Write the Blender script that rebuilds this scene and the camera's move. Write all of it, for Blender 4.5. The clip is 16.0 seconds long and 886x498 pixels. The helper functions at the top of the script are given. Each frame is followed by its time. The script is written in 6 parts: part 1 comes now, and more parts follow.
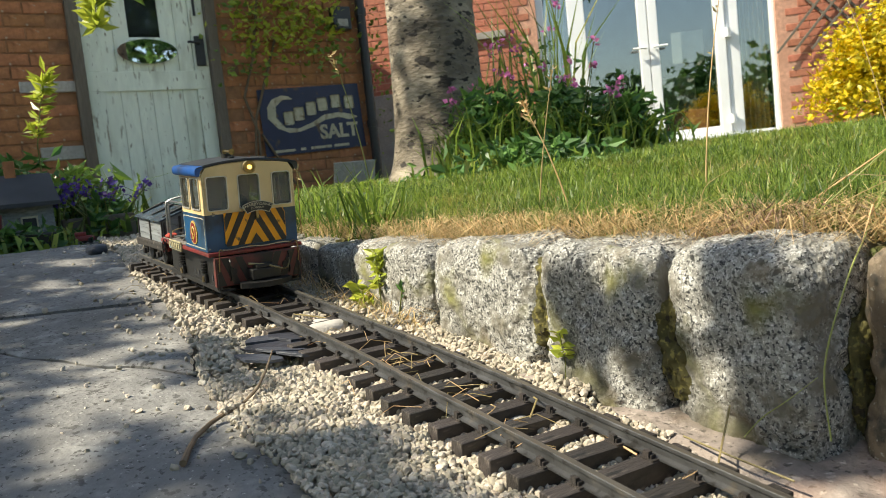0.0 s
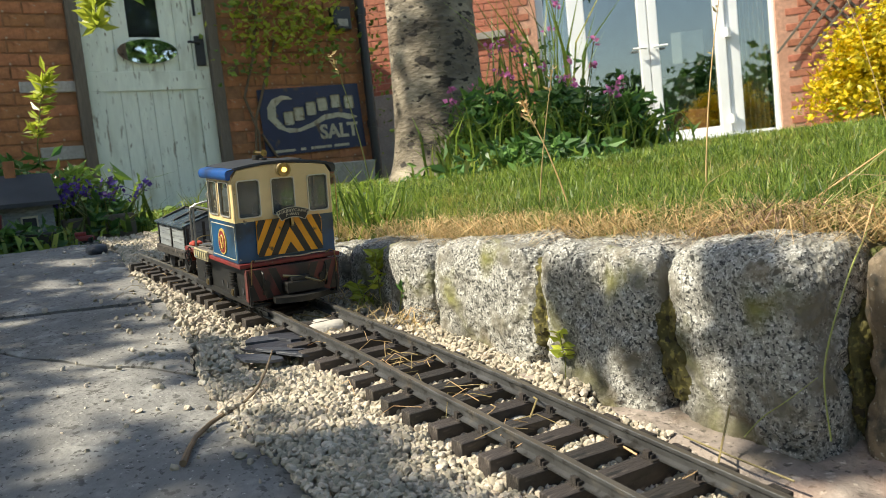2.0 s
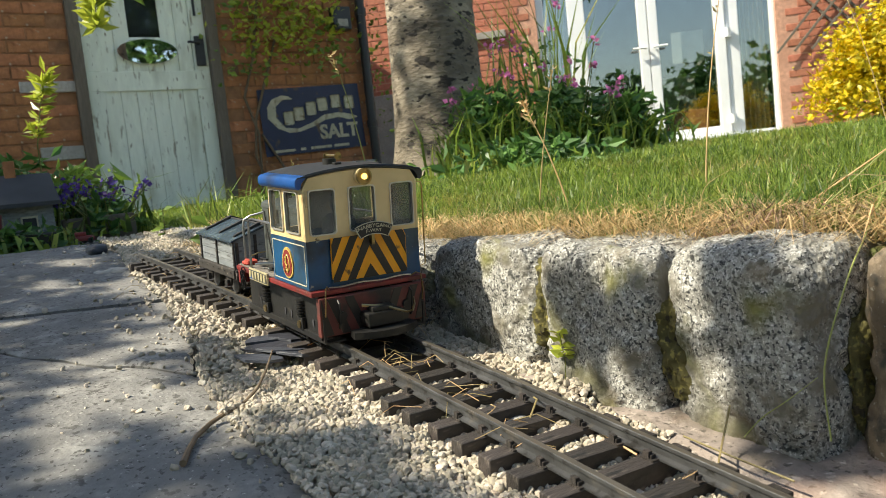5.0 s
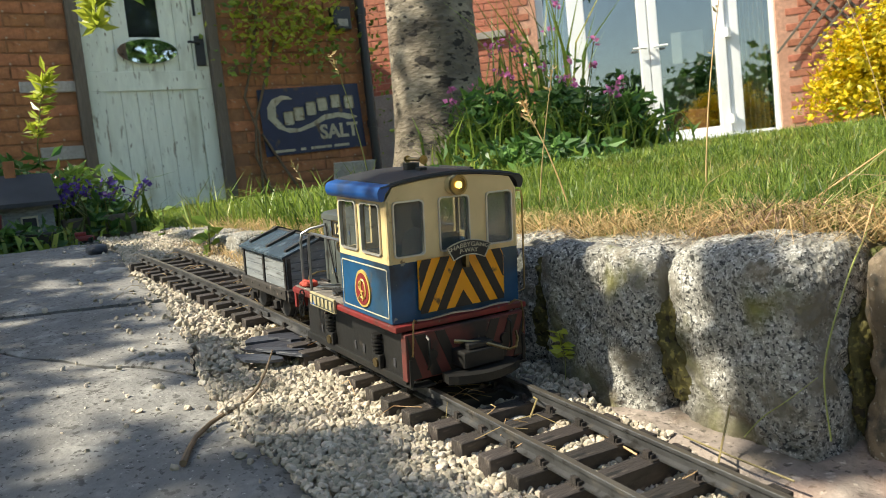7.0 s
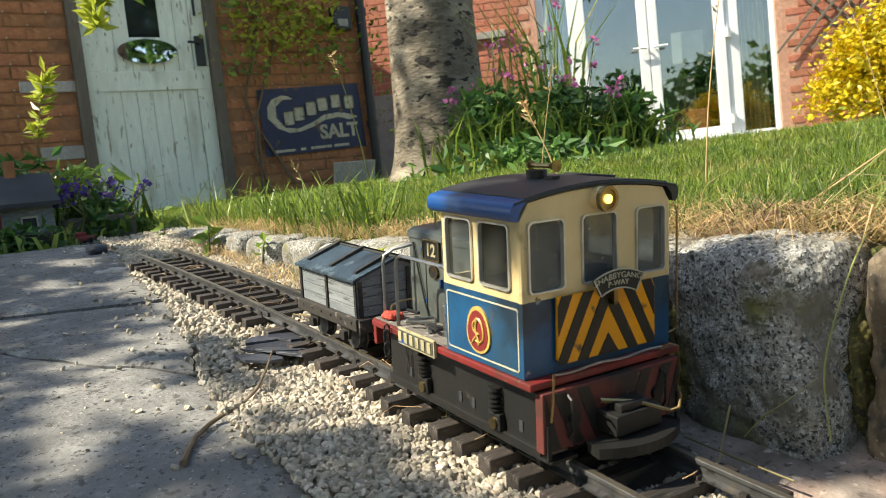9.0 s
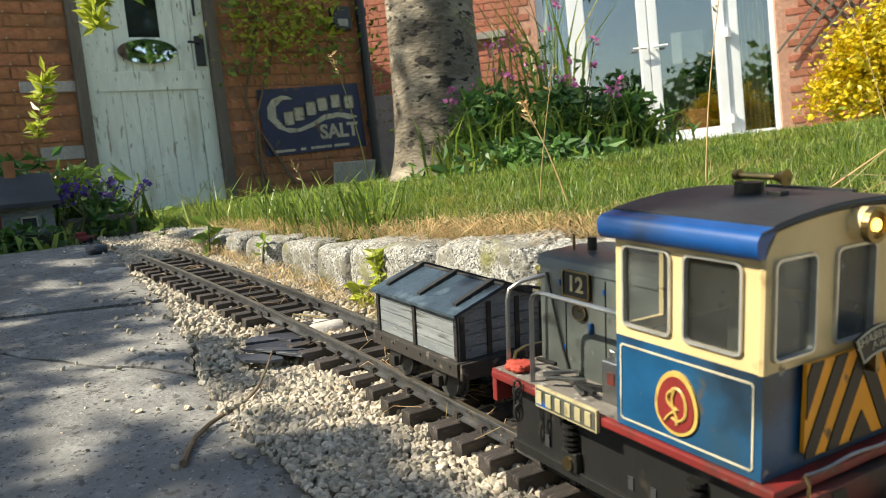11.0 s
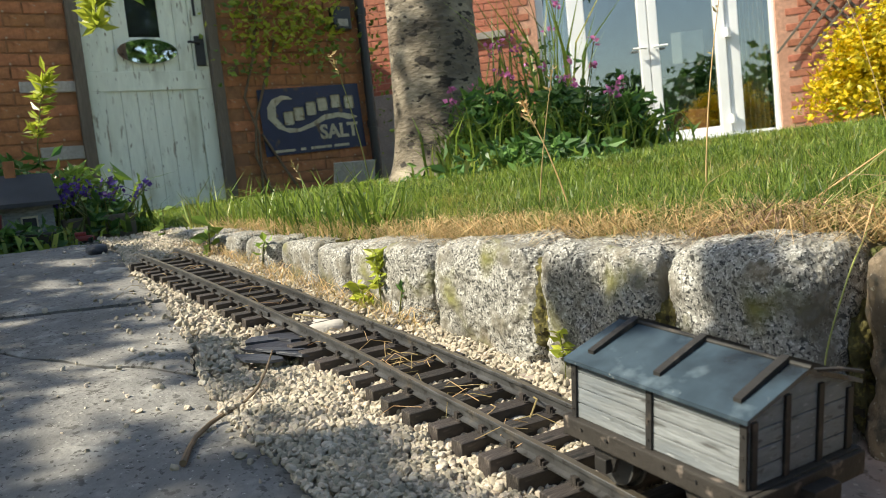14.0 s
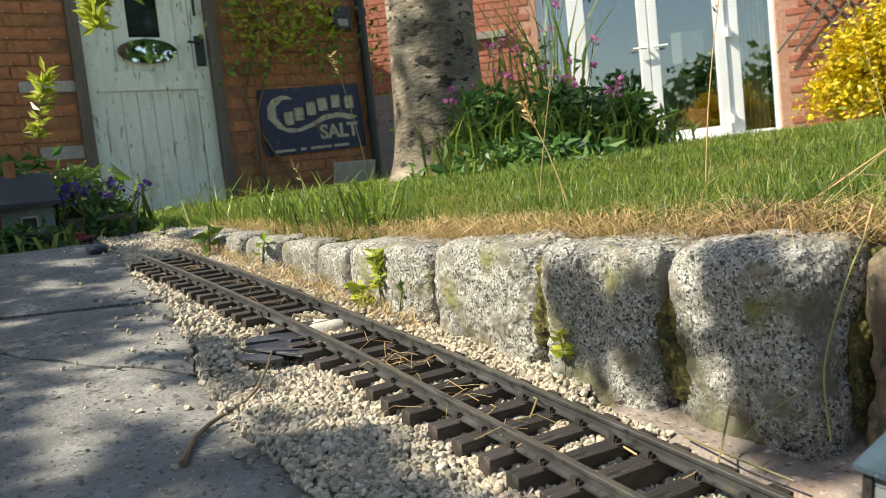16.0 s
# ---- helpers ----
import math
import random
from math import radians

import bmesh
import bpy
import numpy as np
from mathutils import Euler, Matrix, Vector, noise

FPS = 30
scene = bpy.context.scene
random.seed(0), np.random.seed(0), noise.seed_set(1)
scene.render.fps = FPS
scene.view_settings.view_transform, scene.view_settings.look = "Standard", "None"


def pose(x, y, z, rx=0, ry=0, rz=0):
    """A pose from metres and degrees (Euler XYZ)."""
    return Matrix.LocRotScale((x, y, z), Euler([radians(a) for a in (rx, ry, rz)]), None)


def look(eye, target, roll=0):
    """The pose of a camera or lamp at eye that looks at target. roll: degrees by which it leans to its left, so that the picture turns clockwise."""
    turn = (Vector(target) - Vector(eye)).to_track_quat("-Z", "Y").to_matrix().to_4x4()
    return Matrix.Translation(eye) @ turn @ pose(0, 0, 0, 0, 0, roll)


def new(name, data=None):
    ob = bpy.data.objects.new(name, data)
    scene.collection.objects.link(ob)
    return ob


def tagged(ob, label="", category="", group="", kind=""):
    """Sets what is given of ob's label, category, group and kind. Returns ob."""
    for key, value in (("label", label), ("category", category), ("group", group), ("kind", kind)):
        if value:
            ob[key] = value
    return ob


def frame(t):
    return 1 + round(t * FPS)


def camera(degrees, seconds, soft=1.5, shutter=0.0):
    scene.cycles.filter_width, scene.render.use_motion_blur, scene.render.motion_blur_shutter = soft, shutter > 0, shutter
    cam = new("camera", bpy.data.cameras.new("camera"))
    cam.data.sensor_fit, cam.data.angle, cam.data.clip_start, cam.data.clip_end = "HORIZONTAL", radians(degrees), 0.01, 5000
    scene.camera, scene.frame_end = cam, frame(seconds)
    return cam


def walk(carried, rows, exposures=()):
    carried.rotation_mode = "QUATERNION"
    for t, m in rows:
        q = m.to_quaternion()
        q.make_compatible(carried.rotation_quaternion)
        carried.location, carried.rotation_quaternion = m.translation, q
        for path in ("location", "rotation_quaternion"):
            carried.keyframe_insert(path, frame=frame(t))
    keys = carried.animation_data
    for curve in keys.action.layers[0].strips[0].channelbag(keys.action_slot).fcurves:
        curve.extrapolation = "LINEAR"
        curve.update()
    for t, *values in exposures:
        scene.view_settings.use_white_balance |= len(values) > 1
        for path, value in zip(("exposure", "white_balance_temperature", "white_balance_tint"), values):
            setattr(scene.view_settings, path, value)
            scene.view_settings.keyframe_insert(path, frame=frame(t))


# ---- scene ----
# The camera stands still, low beside the track.
CAM = Matrix(((-0.5457, 0.0143, -0.8378, -0.0166), (-0.8312, -0.1361, 0.5391, 0.2670), (-0.1064, 0.9906, 0.0862, 0.1626), (0, 0, 0, 1)))
cam = camera(58.3, 16.0, 0.5)
cam.data.dof.use_dof = True
cam.data.dof.focus_distance = 0.62
cam.data.dof.aperture_fstop = 24.0
walk(cam, [(0, CAM), (16.0, CAM)], [(0, 0.95, 7250, 4), (6.3, 1.01, 7250, 4), (8.0, 1.08, 7250, 4), (9.2, 1.10, 7250, 4), (11.3, 0.95, 7250, 4), (16.0, 0.90, 7250, 4)])

# ---- light ----
SUN_DIR = Vector((0.35, 0.94, 1.02)).normalized()
world = bpy.data.worlds.new("world")
scene.world = world
world.use_nodes = True
wn = world.node_tree.nodes
sky = wn.new("ShaderNodeTexSky")
sky.sky_type = "NISHITA"
sky.sun_disc = False
sky.sun_elevation = math.asin(SUN_DIR.z)
sky.sun_rotation = math.atan2(SUN_DIR.x, SUN_DIR.y)
world.node_tree.links.new(sky.outputs[0], wn["Background"].inputs[0])
wn["Background"].inputs[1].default_value = 0.128
sun = new("sun", bpy.data.lights.new("sun", "SUN"))
sun.data.energy = 4.8
sun.data.angle = radians(0.53)
sun.data.color = (1.0, 0.95, 0.86)
sun.matrix_basis = look(SUN_DIR * 20, (0, 0, 0))
rng = random.Random(7)

# ---- the track's frame ----
RAIL = Matrix(((0.994827, -0.000636, -0.101583, 0), (0, 0.99998, -0.006265, 0), (0.101585, 0.006233, 0.994807, 0), (0, 0, 0, 1)))
BEND, MID = 0.11779, 0.6


def arc(a):
    """The pose on the track's centre line at the length a: x goes up the line, z is off the railhead."""
    u = a - MID
    return RAIL @ Matrix.Translation((MID + u - BEND ** 2 * u ** 3 / 6, BEND * u * u / 2 - BEND ** 3 * u ** 4 / 24, 0)) @ Matrix.Rotation(BEND * u, 4, "Z")


def smooth(a, b, x):
    t = min(1, max(0, (x - a) / (b - a)))
    return t * t * (3 - 2 * t)


def patio_z(x):
    """Height of the paving: it climbs with the track, then levels off."""
    z = 0.1021 * x - 0.0202
    return z if x < 1.15 else 0.0972 + 0.1021 * (x - 1.15) * (1 - 0.5 * min(1, (x - 1.15) / 0.35)) if x < 1.5 else 0.1151


def wall_y(x):
    return -0.136 + 0.014 * smooth(0.2, 0.5, x)


def lawn_z(x, y):
    u = max(0, wall_y(x) - y)
    base = 0.104 + 0.012 * smooth(0.7, 1.3, x)
    h = base + 0.040 * u if u < 1.6 else base + 0.064 + 0.009 * (u - 1.6) if u < 6 else base + 0.1036
    return h + 0.006 * noise.noise((x * 3, y * 3, 0)) * min(1, u * 4)


# ---- materials ----
def material(name, base, rough=0.6, metal=0.0, specks=(), bump=0.0, bump_scale=200.0, scale=60.0, spread=0.25, coat=0.0, random_value=0.0, stretch=(1, 1, 1), coords="Object"):
    """A surface with a fine and a coarse variation of its colour; specks: (colour, scale, threshold, sharpness)."""
    m = bpy.data.materials.new(name)
    m.use_nodes = True
    nt = m.node_tree
    b = nt.nodes["Principled BSDF"]
    b.inputs["Roughness"].default_value = rough
    b.inputs["Metallic"].default_value = metal
    b.inputs["Coat Weight"].default_value = coat
    tc = nt.nodes.new("ShaderNodeTexCoord")
    mp = nt.nodes.new("ShaderNodeMapping")
    mp.inputs["Scale"].default_value = stretch
    nt.links.new(tc.outputs[coords], mp.inputs[0])

    def noise_at(s, detail=4):
        n = nt.nodes.new("ShaderNodeTexNoise")
        n.inputs["Scale"].default_value = s
        n.inputs["Detail"].default_value = detail
        nt.links.new(mp.outputs[0], n.inputs["Vector"])
        return n.outputs["Fac"]

    def mix(fac, a, c):
        x = nt.nodes.new("ShaderNodeMix")
        x.data_type = "RGBA"
        for sock, v in ((x.inputs[0], fac), (x.inputs[6], a), (x.inputs[7], c)):
            if hasattr(v, "is_linked"):
                nt.links.new(v, sock)
            else:
                sock.default_value = v
        return x.outputs[2]

    def ramp(src, lo, hi):
        r = nt.nodes.new("ShaderNodeMapRange")
        r.inputs[1].default_value, r.inputs[2].default_value = lo, hi
        nt.links.new(src, r.inputs[0])
        return r.outputs[0]

    def rgb(c, k=1.0):
        return (min(1, c[0] * k), min(1, c[1] * k), min(1, c[2] * k), 1)
    col = mix(ramp(noise_at(scale), 0.3, 0.7), rgb(base, 1 - spread), rgb(base, 1 + spread))
    col = mix(ramp(noise_at(scale * 0.13, 3), 0.35, 0.7), col, rgb(base, 1 - spread * 0.8))
    for c, s, lo, hi in specks:
        col = mix(ramp(noise_at(s), lo, hi), col, rgb(c))
    if random_value:
        oi = nt.nodes.new("ShaderNodeObjectInfo")
        geo = nt.nodes.new("ShaderNodeNewGeometry")
        ad = nt.nodes.new("ShaderNodeMath")
        nt.links.new(oi.outputs["Random"], ad.inputs[0])
        nt.links.new(geo.outputs["Random Per Island"], ad.inputs[1])
        fr = nt.nodes.new("ShaderNodeMath")
        fr.operation = "FRACT"
        nt.links.new(ad.outputs[0], fr.inputs[0])
        hs = nt.nodes.new("ShaderNodeHueSaturation")
        mr = nt.nodes.new("ShaderNodeMapRange")
        mr.inputs[3].default_value, mr.inputs[4].default_value = 1 - random_value, 1 + random_value
        nt.links.new(fr.outputs[0], mr.inputs[0])
        nt.links.new(mr.outputs[0], hs.inputs["Value"])
        hue = nt.nodes.new("ShaderNodeMapRange")
        hue.inputs[3].default_value, hue.inputs[4].default_value = 0.5 + 0.04 * random_value, 0.5 - 0.04 * random_value
        nt.links.new(fr.outputs[0], hue.inputs[0])
        nt.links.new(hue.outputs[0], hs.inputs["Hue"])
        nt.links.new(col, hs.inputs["Color"])
        col = hs.outputs[0]
    nt.links.new(col, b.inputs["Base Color"])
    if bump:
        bp = nt.nodes.new("ShaderNodeBump")
        bp.inputs["Strength"].default_value = bump
        bp.inputs["Distance"].default_value = 0.4 / bump_scale
        nt.links.new(noise_at(bump_scale, 6), bp.inputs["Height"])
        nt.links.new(bp.outputs[0], b.inputs["Normal"])
    return m


def leafy(name, base, random_value=0.35, rough=0.45, light=0.35, specks=()):
    """A leaf or a blade: thin, lets some light through."""
    m = material(name, base, rough, specks=specks, scale=90, spread=0.15, random_value=random_value)
    nt = m.node_tree
    b = nt.nodes["Principled BSDF"]
    tr = nt.nodes.new("ShaderNodeBsdfTranslucent")
    nt.links.new(b.inputs["Base Color"].links[0].from_socket, tr.inputs[0])
    mx = nt.nodes.new("ShaderNodeMixShader")
    mx.inputs[0].default_value = light
    nt.links.new(b.outputs[0], mx.inputs[1])
    nt.links.new(tr.outputs[0], mx.inputs[2])
    nt.links.new(mx.outputs[0], nt.nodes["Material Output"].inputs[0])
    return m


def glass(name, tint=(0.9, 0.95, 0.95), rough=0.02):
    m = bpy.data.materials.new(name)
    m.use_nodes = True
    b = m.node_tree.nodes["Principled BSDF"]
    b.inputs["Base Color"].default_value = (*tint, 1)
    b.inputs["Roughness"].default_value = rough
    b.inputs["Transmission Weight"].default_value = 1
    b.inputs["IOR"].default_value = 1.45
    return m


def glow(name, colour, strength):
    m = material(name, colour, 0.3)
    b = m.node_tree.nodes["Principled BSDF"]
    b.inputs["Emission Color"].default_value = (*colour, 1)
    b.inputs["Emission Strength"].default_value = strength
    return m


# ground kept pale as a reflector: it bounces sun onto the door and cab front
M_BOUNCEGROUND = material("pale_bounce_ground", (0.38, 0.345, 0.285), 0.95, specks=(((0.22, 0.19, 0.15), 6, 0.52, 0.70), ((0.50, 0.47, 0.41), 90, 0.60, 0.72)), bump=0.6, bump_scale=90, scale=20)
M_SLAB = material("slab_concrete", (0.205, 0.197, 0.187), 0.9, specks=(((0.13, 0.122, 0.11), 8, 0.50, 0.72), ((0.32, 0.31, 0.29), 30, 0.58, 0.72), ((0.09, 0.085, 0.078), 90, 0.62, 0.66), ((0.075, 0.07, 0.064), 260, 0.60, 0.65), ((0.38, 0.365, 0.34), 300, 0.65, 0.71)), bump=0.8, bump_scale=260, scale=160, spread=0.25)
M_GRAVEL = material("limestone_gravel", (0.43, 0.375, 0.295), 0.85, specks=(((0.27, 0.21, 0.15), 120, 0.55, 0.75), ((0.56, 0.52, 0.44), 60, 0.60, 0.75)), bump=0.5, bump_scale=500, scale=300, spread=0.2, random_value=0.36)
M_ROCK = material("grey_rock", (0.40, 0.37, 0.33), 0.85, bump=0.6, bump_scale=160, scale=60, random_value=0.25)
M_SLATE = material("slate", (0.05, 0.054, 0.07), 0.5, bump=0.5, bump_scale=150, scale=50, random_value=0.4, stretch=(1, 1, 4))
M_GRANITE = material("granite", (0.30, 0.29, 0.265), 0.85, specks=(((0.50, 0.49, 0.46), 420, 0.54, 0.62), ((0.04, 0.04, 0.042), 520, 0.54, 0.60), ((0.60, 0.58, 0.54), 900, 0.60, 0.66), ((0.06, 0.06, 0.055), 200, 0.59, 0.65), ((0.17, 0.155, 0.125), 45, 0.50, 0.66), ((0.26, 0.195, 0.12), 17, 0.58, 0.78), ((0.17, 0.165, 0.055), 21, 0.55, 0.70), ((0.075, 0.07, 0.06), 14, 0.55, 0.72)), bump=1.0, bump_scale=240, scale=300, spread=0.35)
M_BROWN_STONE = material("brown_granite", (0.17, 0.13, 0.09), 0.85, specks=(((0.05, 0.045, 0.035), 90, 0.52, 0.64), ((0.38, 0.24, 0.12), 26, 0.56, 0.75), ((0.14, 0.13, 0.03), 18, 0.55, 0.7), ((0.36, 0.34, 0.30), 300, 0.62, 0.70)), bump=1.0, bump_scale=240, scale=120, spread=0.35)
M_FOOT = material("mortar_footing", (0.28, 0.23, 0.20), 0.9, specks=(((0.14, 0.115, 0.09), 34, 0.48, 0.66), ((0.09, 0.075, 0.06), 240, 0.58, 0.66), ((0.42, 0.36, 0.31), 170, 0.62, 0.7), ((0.32, 0.20, 0.155), 14, 0.55, 0.75)), bump=1.0, bump_scale=300, scale=150)
M_MOSS = material("moss", (0.085, 0.075, 0.025), 1.0, specks=(((0.20, 0.17, 0.05), 300, 0.54, 0.66), ((0.03, 0.025, 0.015), 200, 0.58, 0.66)), bump=1.0, bump_scale=500, scale=140)
M_SLEEPER = material("sleeper_plastic", (0.042, 0.034, 0.030), 0.62, specks=(((0.15, 0.125, 0.105), 160, 0.60, 0.74), ((0.012, 0.011, 0.010), 90, 0.58, 0.66)), bump=0.7, bump_scale=260, scale=120, spread=0.45, random_value=0.3, stretch=(4, 0.5, 1))
M_RAIL = material("weathered_rail", (0.085, 0.085, 0.087), 0.45, metal=0.45, specks=(((0.15, 0.12, 0.085), 60, 0.58, 0.78), ((0.15, 0.15, 0.155), 30, 0.55, 0.75), ((0.03, 0.028, 0.026), 160, 0.57, 0.68)), bump=0.25, bump_scale=400, scale=90, spread=0.35)
M_RAILTOP = material("worn_railhead", (0.27, 0.235, 0.185), 0.42, metal=0.8, specks=(((0.10, 0.09, 0.08), 120, 0.55, 0.7),), scale=150, spread=0.3, stretch=(0.2, 2, 1))
M_STRAW = leafy("dry_straw", (0.52, 0.38, 0.18), 0.5, 0.6, 0.25)
M_BLADE = leafy("grass_blade", (0.17, 0.255, 0.042), 0.6, light=0.48, specks=(((0.33, 0.31, 0.08), 7, 0.54, 0.72), ((0.08, 0.15, 0.03), 4.5, 0.55, 0.72)))
M_LEAF = leafy("green_leaf", (0.085, 0.19, 0.045), 0.5, specks=(((0.05, 0.11, 0.03), 6, 0.5, 0.7),))
M_LEAF2 = leafy("bright_leaf", (0.22, 0.34, 0.06), 0.35)
M_BRIGHTMOSS = material("bright_moss", (0.30, 0.27, 0.05), 1.0, specks=(((0.16, 0.17, 0.03), 60, 0.5, 0.65), ((0.09, 0.07, 0.04), 25, 0.58, 0.7)), bump=1.0, bump_scale=160, scale=90)
M_WITHERED = leafy("withered_grass", (0.26, 0.17, 0.11), 0.5, 0.7, 0.2)
M_PALEBLADE = leafy("pale_blade", (0.30, 0.34, 0.11), 0.3, 0.5, 0.3)
# yellow-green leaf, brightened in its colour to look sunlit
M_SUNLEAF = leafy("sunlit_yellow_green_leaf", (0.45, 0.50, 0.07), 0.3, 0.35, 0.4)
M_YELLOW = leafy("golden_leaf", (0.66, 0.50, 0.02), 0.35, 0.45, 0.3, specks=(((0.42, 0.40, 0.04), 9, 0.52, 0.68),))
M_PINK = leafy("pink_petal", (0.62, 0.17, 0.42), 0.3)
M_PURPLE = leafy("purple_petal", (0.10, 0.05, 0.30), 0.4)
M_STEM = leafy("stem", (0.16, 0.18, 0.05), 0.3)
M_TWIG = material("twig", (0.17, 0.12, 0.075), 0.85, bump=0.5, bump_scale=400, scale=150)
M_LAWNSOIL = material("lawn_soil", (0.10, 0.11, 0.035), 1.0, specks=(((0.16, 0.13, 0.06), 30, 0.5, 0.7),), bump=0.6, bump_scale=120, scale=60)
# the coarse pale blotches paint patches of dappled sun into the bark
M_BARK = material("cherry_bark", (0.17, 0.14, 0.105), 0.85, specks=(((0.36, 0.31, 0.24), 4, 0.52, 0.70), ((0.07, 0.058, 0.045), 7, 0.54, 0.68), ((0.025, 0.02, 0.016), 17, 0.60, 0.63), ((0.022, 0.018, 0.015), 40, 0.61, 0.65)), bump=1.0, bump_scale=44, scale=36, spread=0.35, stretch=(0.9, 0.9, 1.9))
M_BRICK = material("old_brick", (0.42, 0.175, 0.075), 0.9, specks=(((0.15, 0.075, 0.04), 7, 0.52, 0.72), ((0.27, 0.11, 0.05), 22, 0.55, 0.72), ((0.40, 0.30, 0.20), 40, 0.66, 0.74)), bump=0.6, bump_scale=70, scale=30, random_value=0.13)
M_MORTAR = material("dirty_mortar", (0.31, 0.15, 0.075), 0.95, specks=(((0.13, 0.07, 0.04), 6, 0.52, 0.72),), bump=0.6, bump_scale=90, scale=30)
M_HBRICK = material("red_brick", (0.45, 0.165, 0.10), 0.85, specks=(((0.30, 0.10, 0.07), 9, 0.55, 0.75),), bump=0.3, bump_scale=90, scale=25, random_value=0.10)
M_HMORTAR = material("red_mortar", (0.55, 0.30, 0.21), 0.95, bump=0.4, bump_scale=120, scale=30)
M_UPVC = material("white_plastic", (0.80, 0.81, 0.83), 0.3, scale=8, spread=0.03)
M_DOORPAINT = material("faded_green_paint", (0.78, 0.81, 0.69), 0.65, specks=(((0.52, 0.53, 0.42), 9, 0.52, 0.75), ((0.24, 0.21, 0.15), 50, 0.65, 0.70), ((0.34, 0.31, 0.22), 26, 0.61, 0.70)), bump=0.25, bump_scale=60, scale=30, spread=0.08, stretch=(1, 4, 0.3))
M_OLDWOOD = material("old_wood", (0.16, 0.13, 0.10), 0.85, bump=0.4, bump_scale=80, scale=40, stretch=(4, 4, 0.5))
M_BLACKIRON = material("black_iron", (0.02, 0.02, 0.022), 0.45, scale=40)
M_NAVY = material("navy_enamel", (0.012, 0.018, 0.062), 0.5, specks=(((0.10, 0.06, 0.03), 12, 0.62, 0.70),), scale=10, spread=0.25)
M_CREAMSIGN = material("cream_enamel", (0.46, 0.41, 0.29), 0.4, specks=(((0.22, 0.17, 0.10), 25, 0.58, 0.7),), scale=30)
# near-black colour that stands in for the shade inside rooms and openings
M_INSIDESHADE = material("inside_shade", (0.03, 0.03, 0.035), 0.9, scale=4)
M_GLASS = glass("window_glass")


def double_glazing():
    """Coated panes: most of the light goes straight through, some is mirrored."""
    m = bpy.data.materials.new("double_glazing")
    m.use_nodes = True
    nt = m.node_tree
    tr, gl, mx = (nt.nodes.new("ShaderNodeBsdf" + k) if k != "Mix" else nt.nodes.new("ShaderNodeMixShader") for k in ("Transparent", "Glossy", "Mix"))
    tr.inputs[0].default_value = (0.72, 0.78, 0.76, 1)
    gl.inputs["Roughness"].default_value = 0.015
    mx.inputs[0].default_value = 0.24
    nt.links.new(tr.outputs[0], mx.inputs[1])
    nt.links.new(gl.outputs[0], mx.inputs[2])
    nt.links.new(mx.outputs[0], nt.nodes["Material Output"].inputs[0])
    return m


def haze_sheen_glass(name, haze):
    """Hazed perspex: a grey film, for haze and painted-in pale reflections, over a clear, glossy pane."""
    m = material(name, (0.17, 0.17, 0.16), 0.10, specks=(((0.34, 0.33, 0.30), 70, 0.56, 0.72), ((0.60, 0.60, 0.56), 240, 0.70, 0.74)), bump=0.05, bump_scale=120, scale=40, spread=0.35)
    nt = m.node_tree
    tr, mx = nt.nodes.new("ShaderNodeBsdfTransparent"), nt.nodes.new("ShaderNodeMixShader")
    tr.inputs[0].default_value = (0.75, 0.78, 0.78, 1)
    mx.inputs[0].default_value = haze
    nt.links.new(tr.outputs[0], mx.inputs[1])
    nt.links.new(nt.nodes["Principled BSDF"].outputs[0], mx.inputs[2])
    nt.links.new(mx.outputs[0], nt.nodes["Material Output"].inputs[0])
    return m


M_PANE = double_glazing()
M_PAPER = material("paper", (0.42, 0.42, 0.40), 0.9, scale=12, spread=0.1)
M_SKYSHEET = material("sky_reflection_sheet", (0.62, 0.70, 0.76), 0.9, scale=10, stretch=(8, 8, 0.4))
M_MIRROR = material("mirror", (0.9, 0.9, 0.9), 0.02, metal=1.0, spread=0.01)
M_CURTAIN = material("curtain", (0.50, 0.42, 0.25), 0.9, scale=10, stretch=(8, 8, 0.4))
M_TIN = material("roof_felt", (0.05, 0.052, 0.058), 0.9, scale=15)
# the train's paint
M_CREAM = material("cream_paint", (0.66, 0.50, 0.26), 0.45, specks=(((0.50, 0.37, 0.18), 18, 0.52, 0.78), ((0.28, 0.16, 0.07), 45, 0.64, 0.74), ((0.16, 0.10, 0.05), 150, 0.68, 0.73)), bump=0.06, bump_scale=300, scale=70, spread=0.09)
M_BLUE = material("blue_paint", (0.007, 0.068, 0.165), 0.36, specks=(((0.028, 0.045, 0.046), 15, 0.48, 0.64), ((0.010, 0.02, 0.035), 34, 0.53, 0.68), ((0.20, 0.22, 0.20), 150, 0.68, 0.73), ((0.09, 0.065, 0.04), 60, 0.66, 0.74)), bump=0.08, bump_scale=300, scale=60, spread=0.25)
M_ROOFBLUE = material("roof_edge_blue", (0.004, 0.065, 0.25), 0.36, specks=(((0.012, 0.022, 0.05), 30, 0.52, 0.74),), scale=60)
M_ROOFBLACK = material("sooty_roof", (0.022, 0.024, 0.027), 0.5, specks=(((0.05, 0.05, 0.05), 40, 0.55, 0.75), ((0.006, 0.03, 0.08), 16, 0.56, 0.72)), bump=0.12, bump_scale=250, scale=60)
M_RED = material("red_paint", (0.19, 0.018, 0.016), 0.5, specks=(((0.06, 0.022, 0.016), 50, 0.50, 0.68), ((0.12, 0.09, 0.07), 160, 0.66, 0.72)), scale=60)
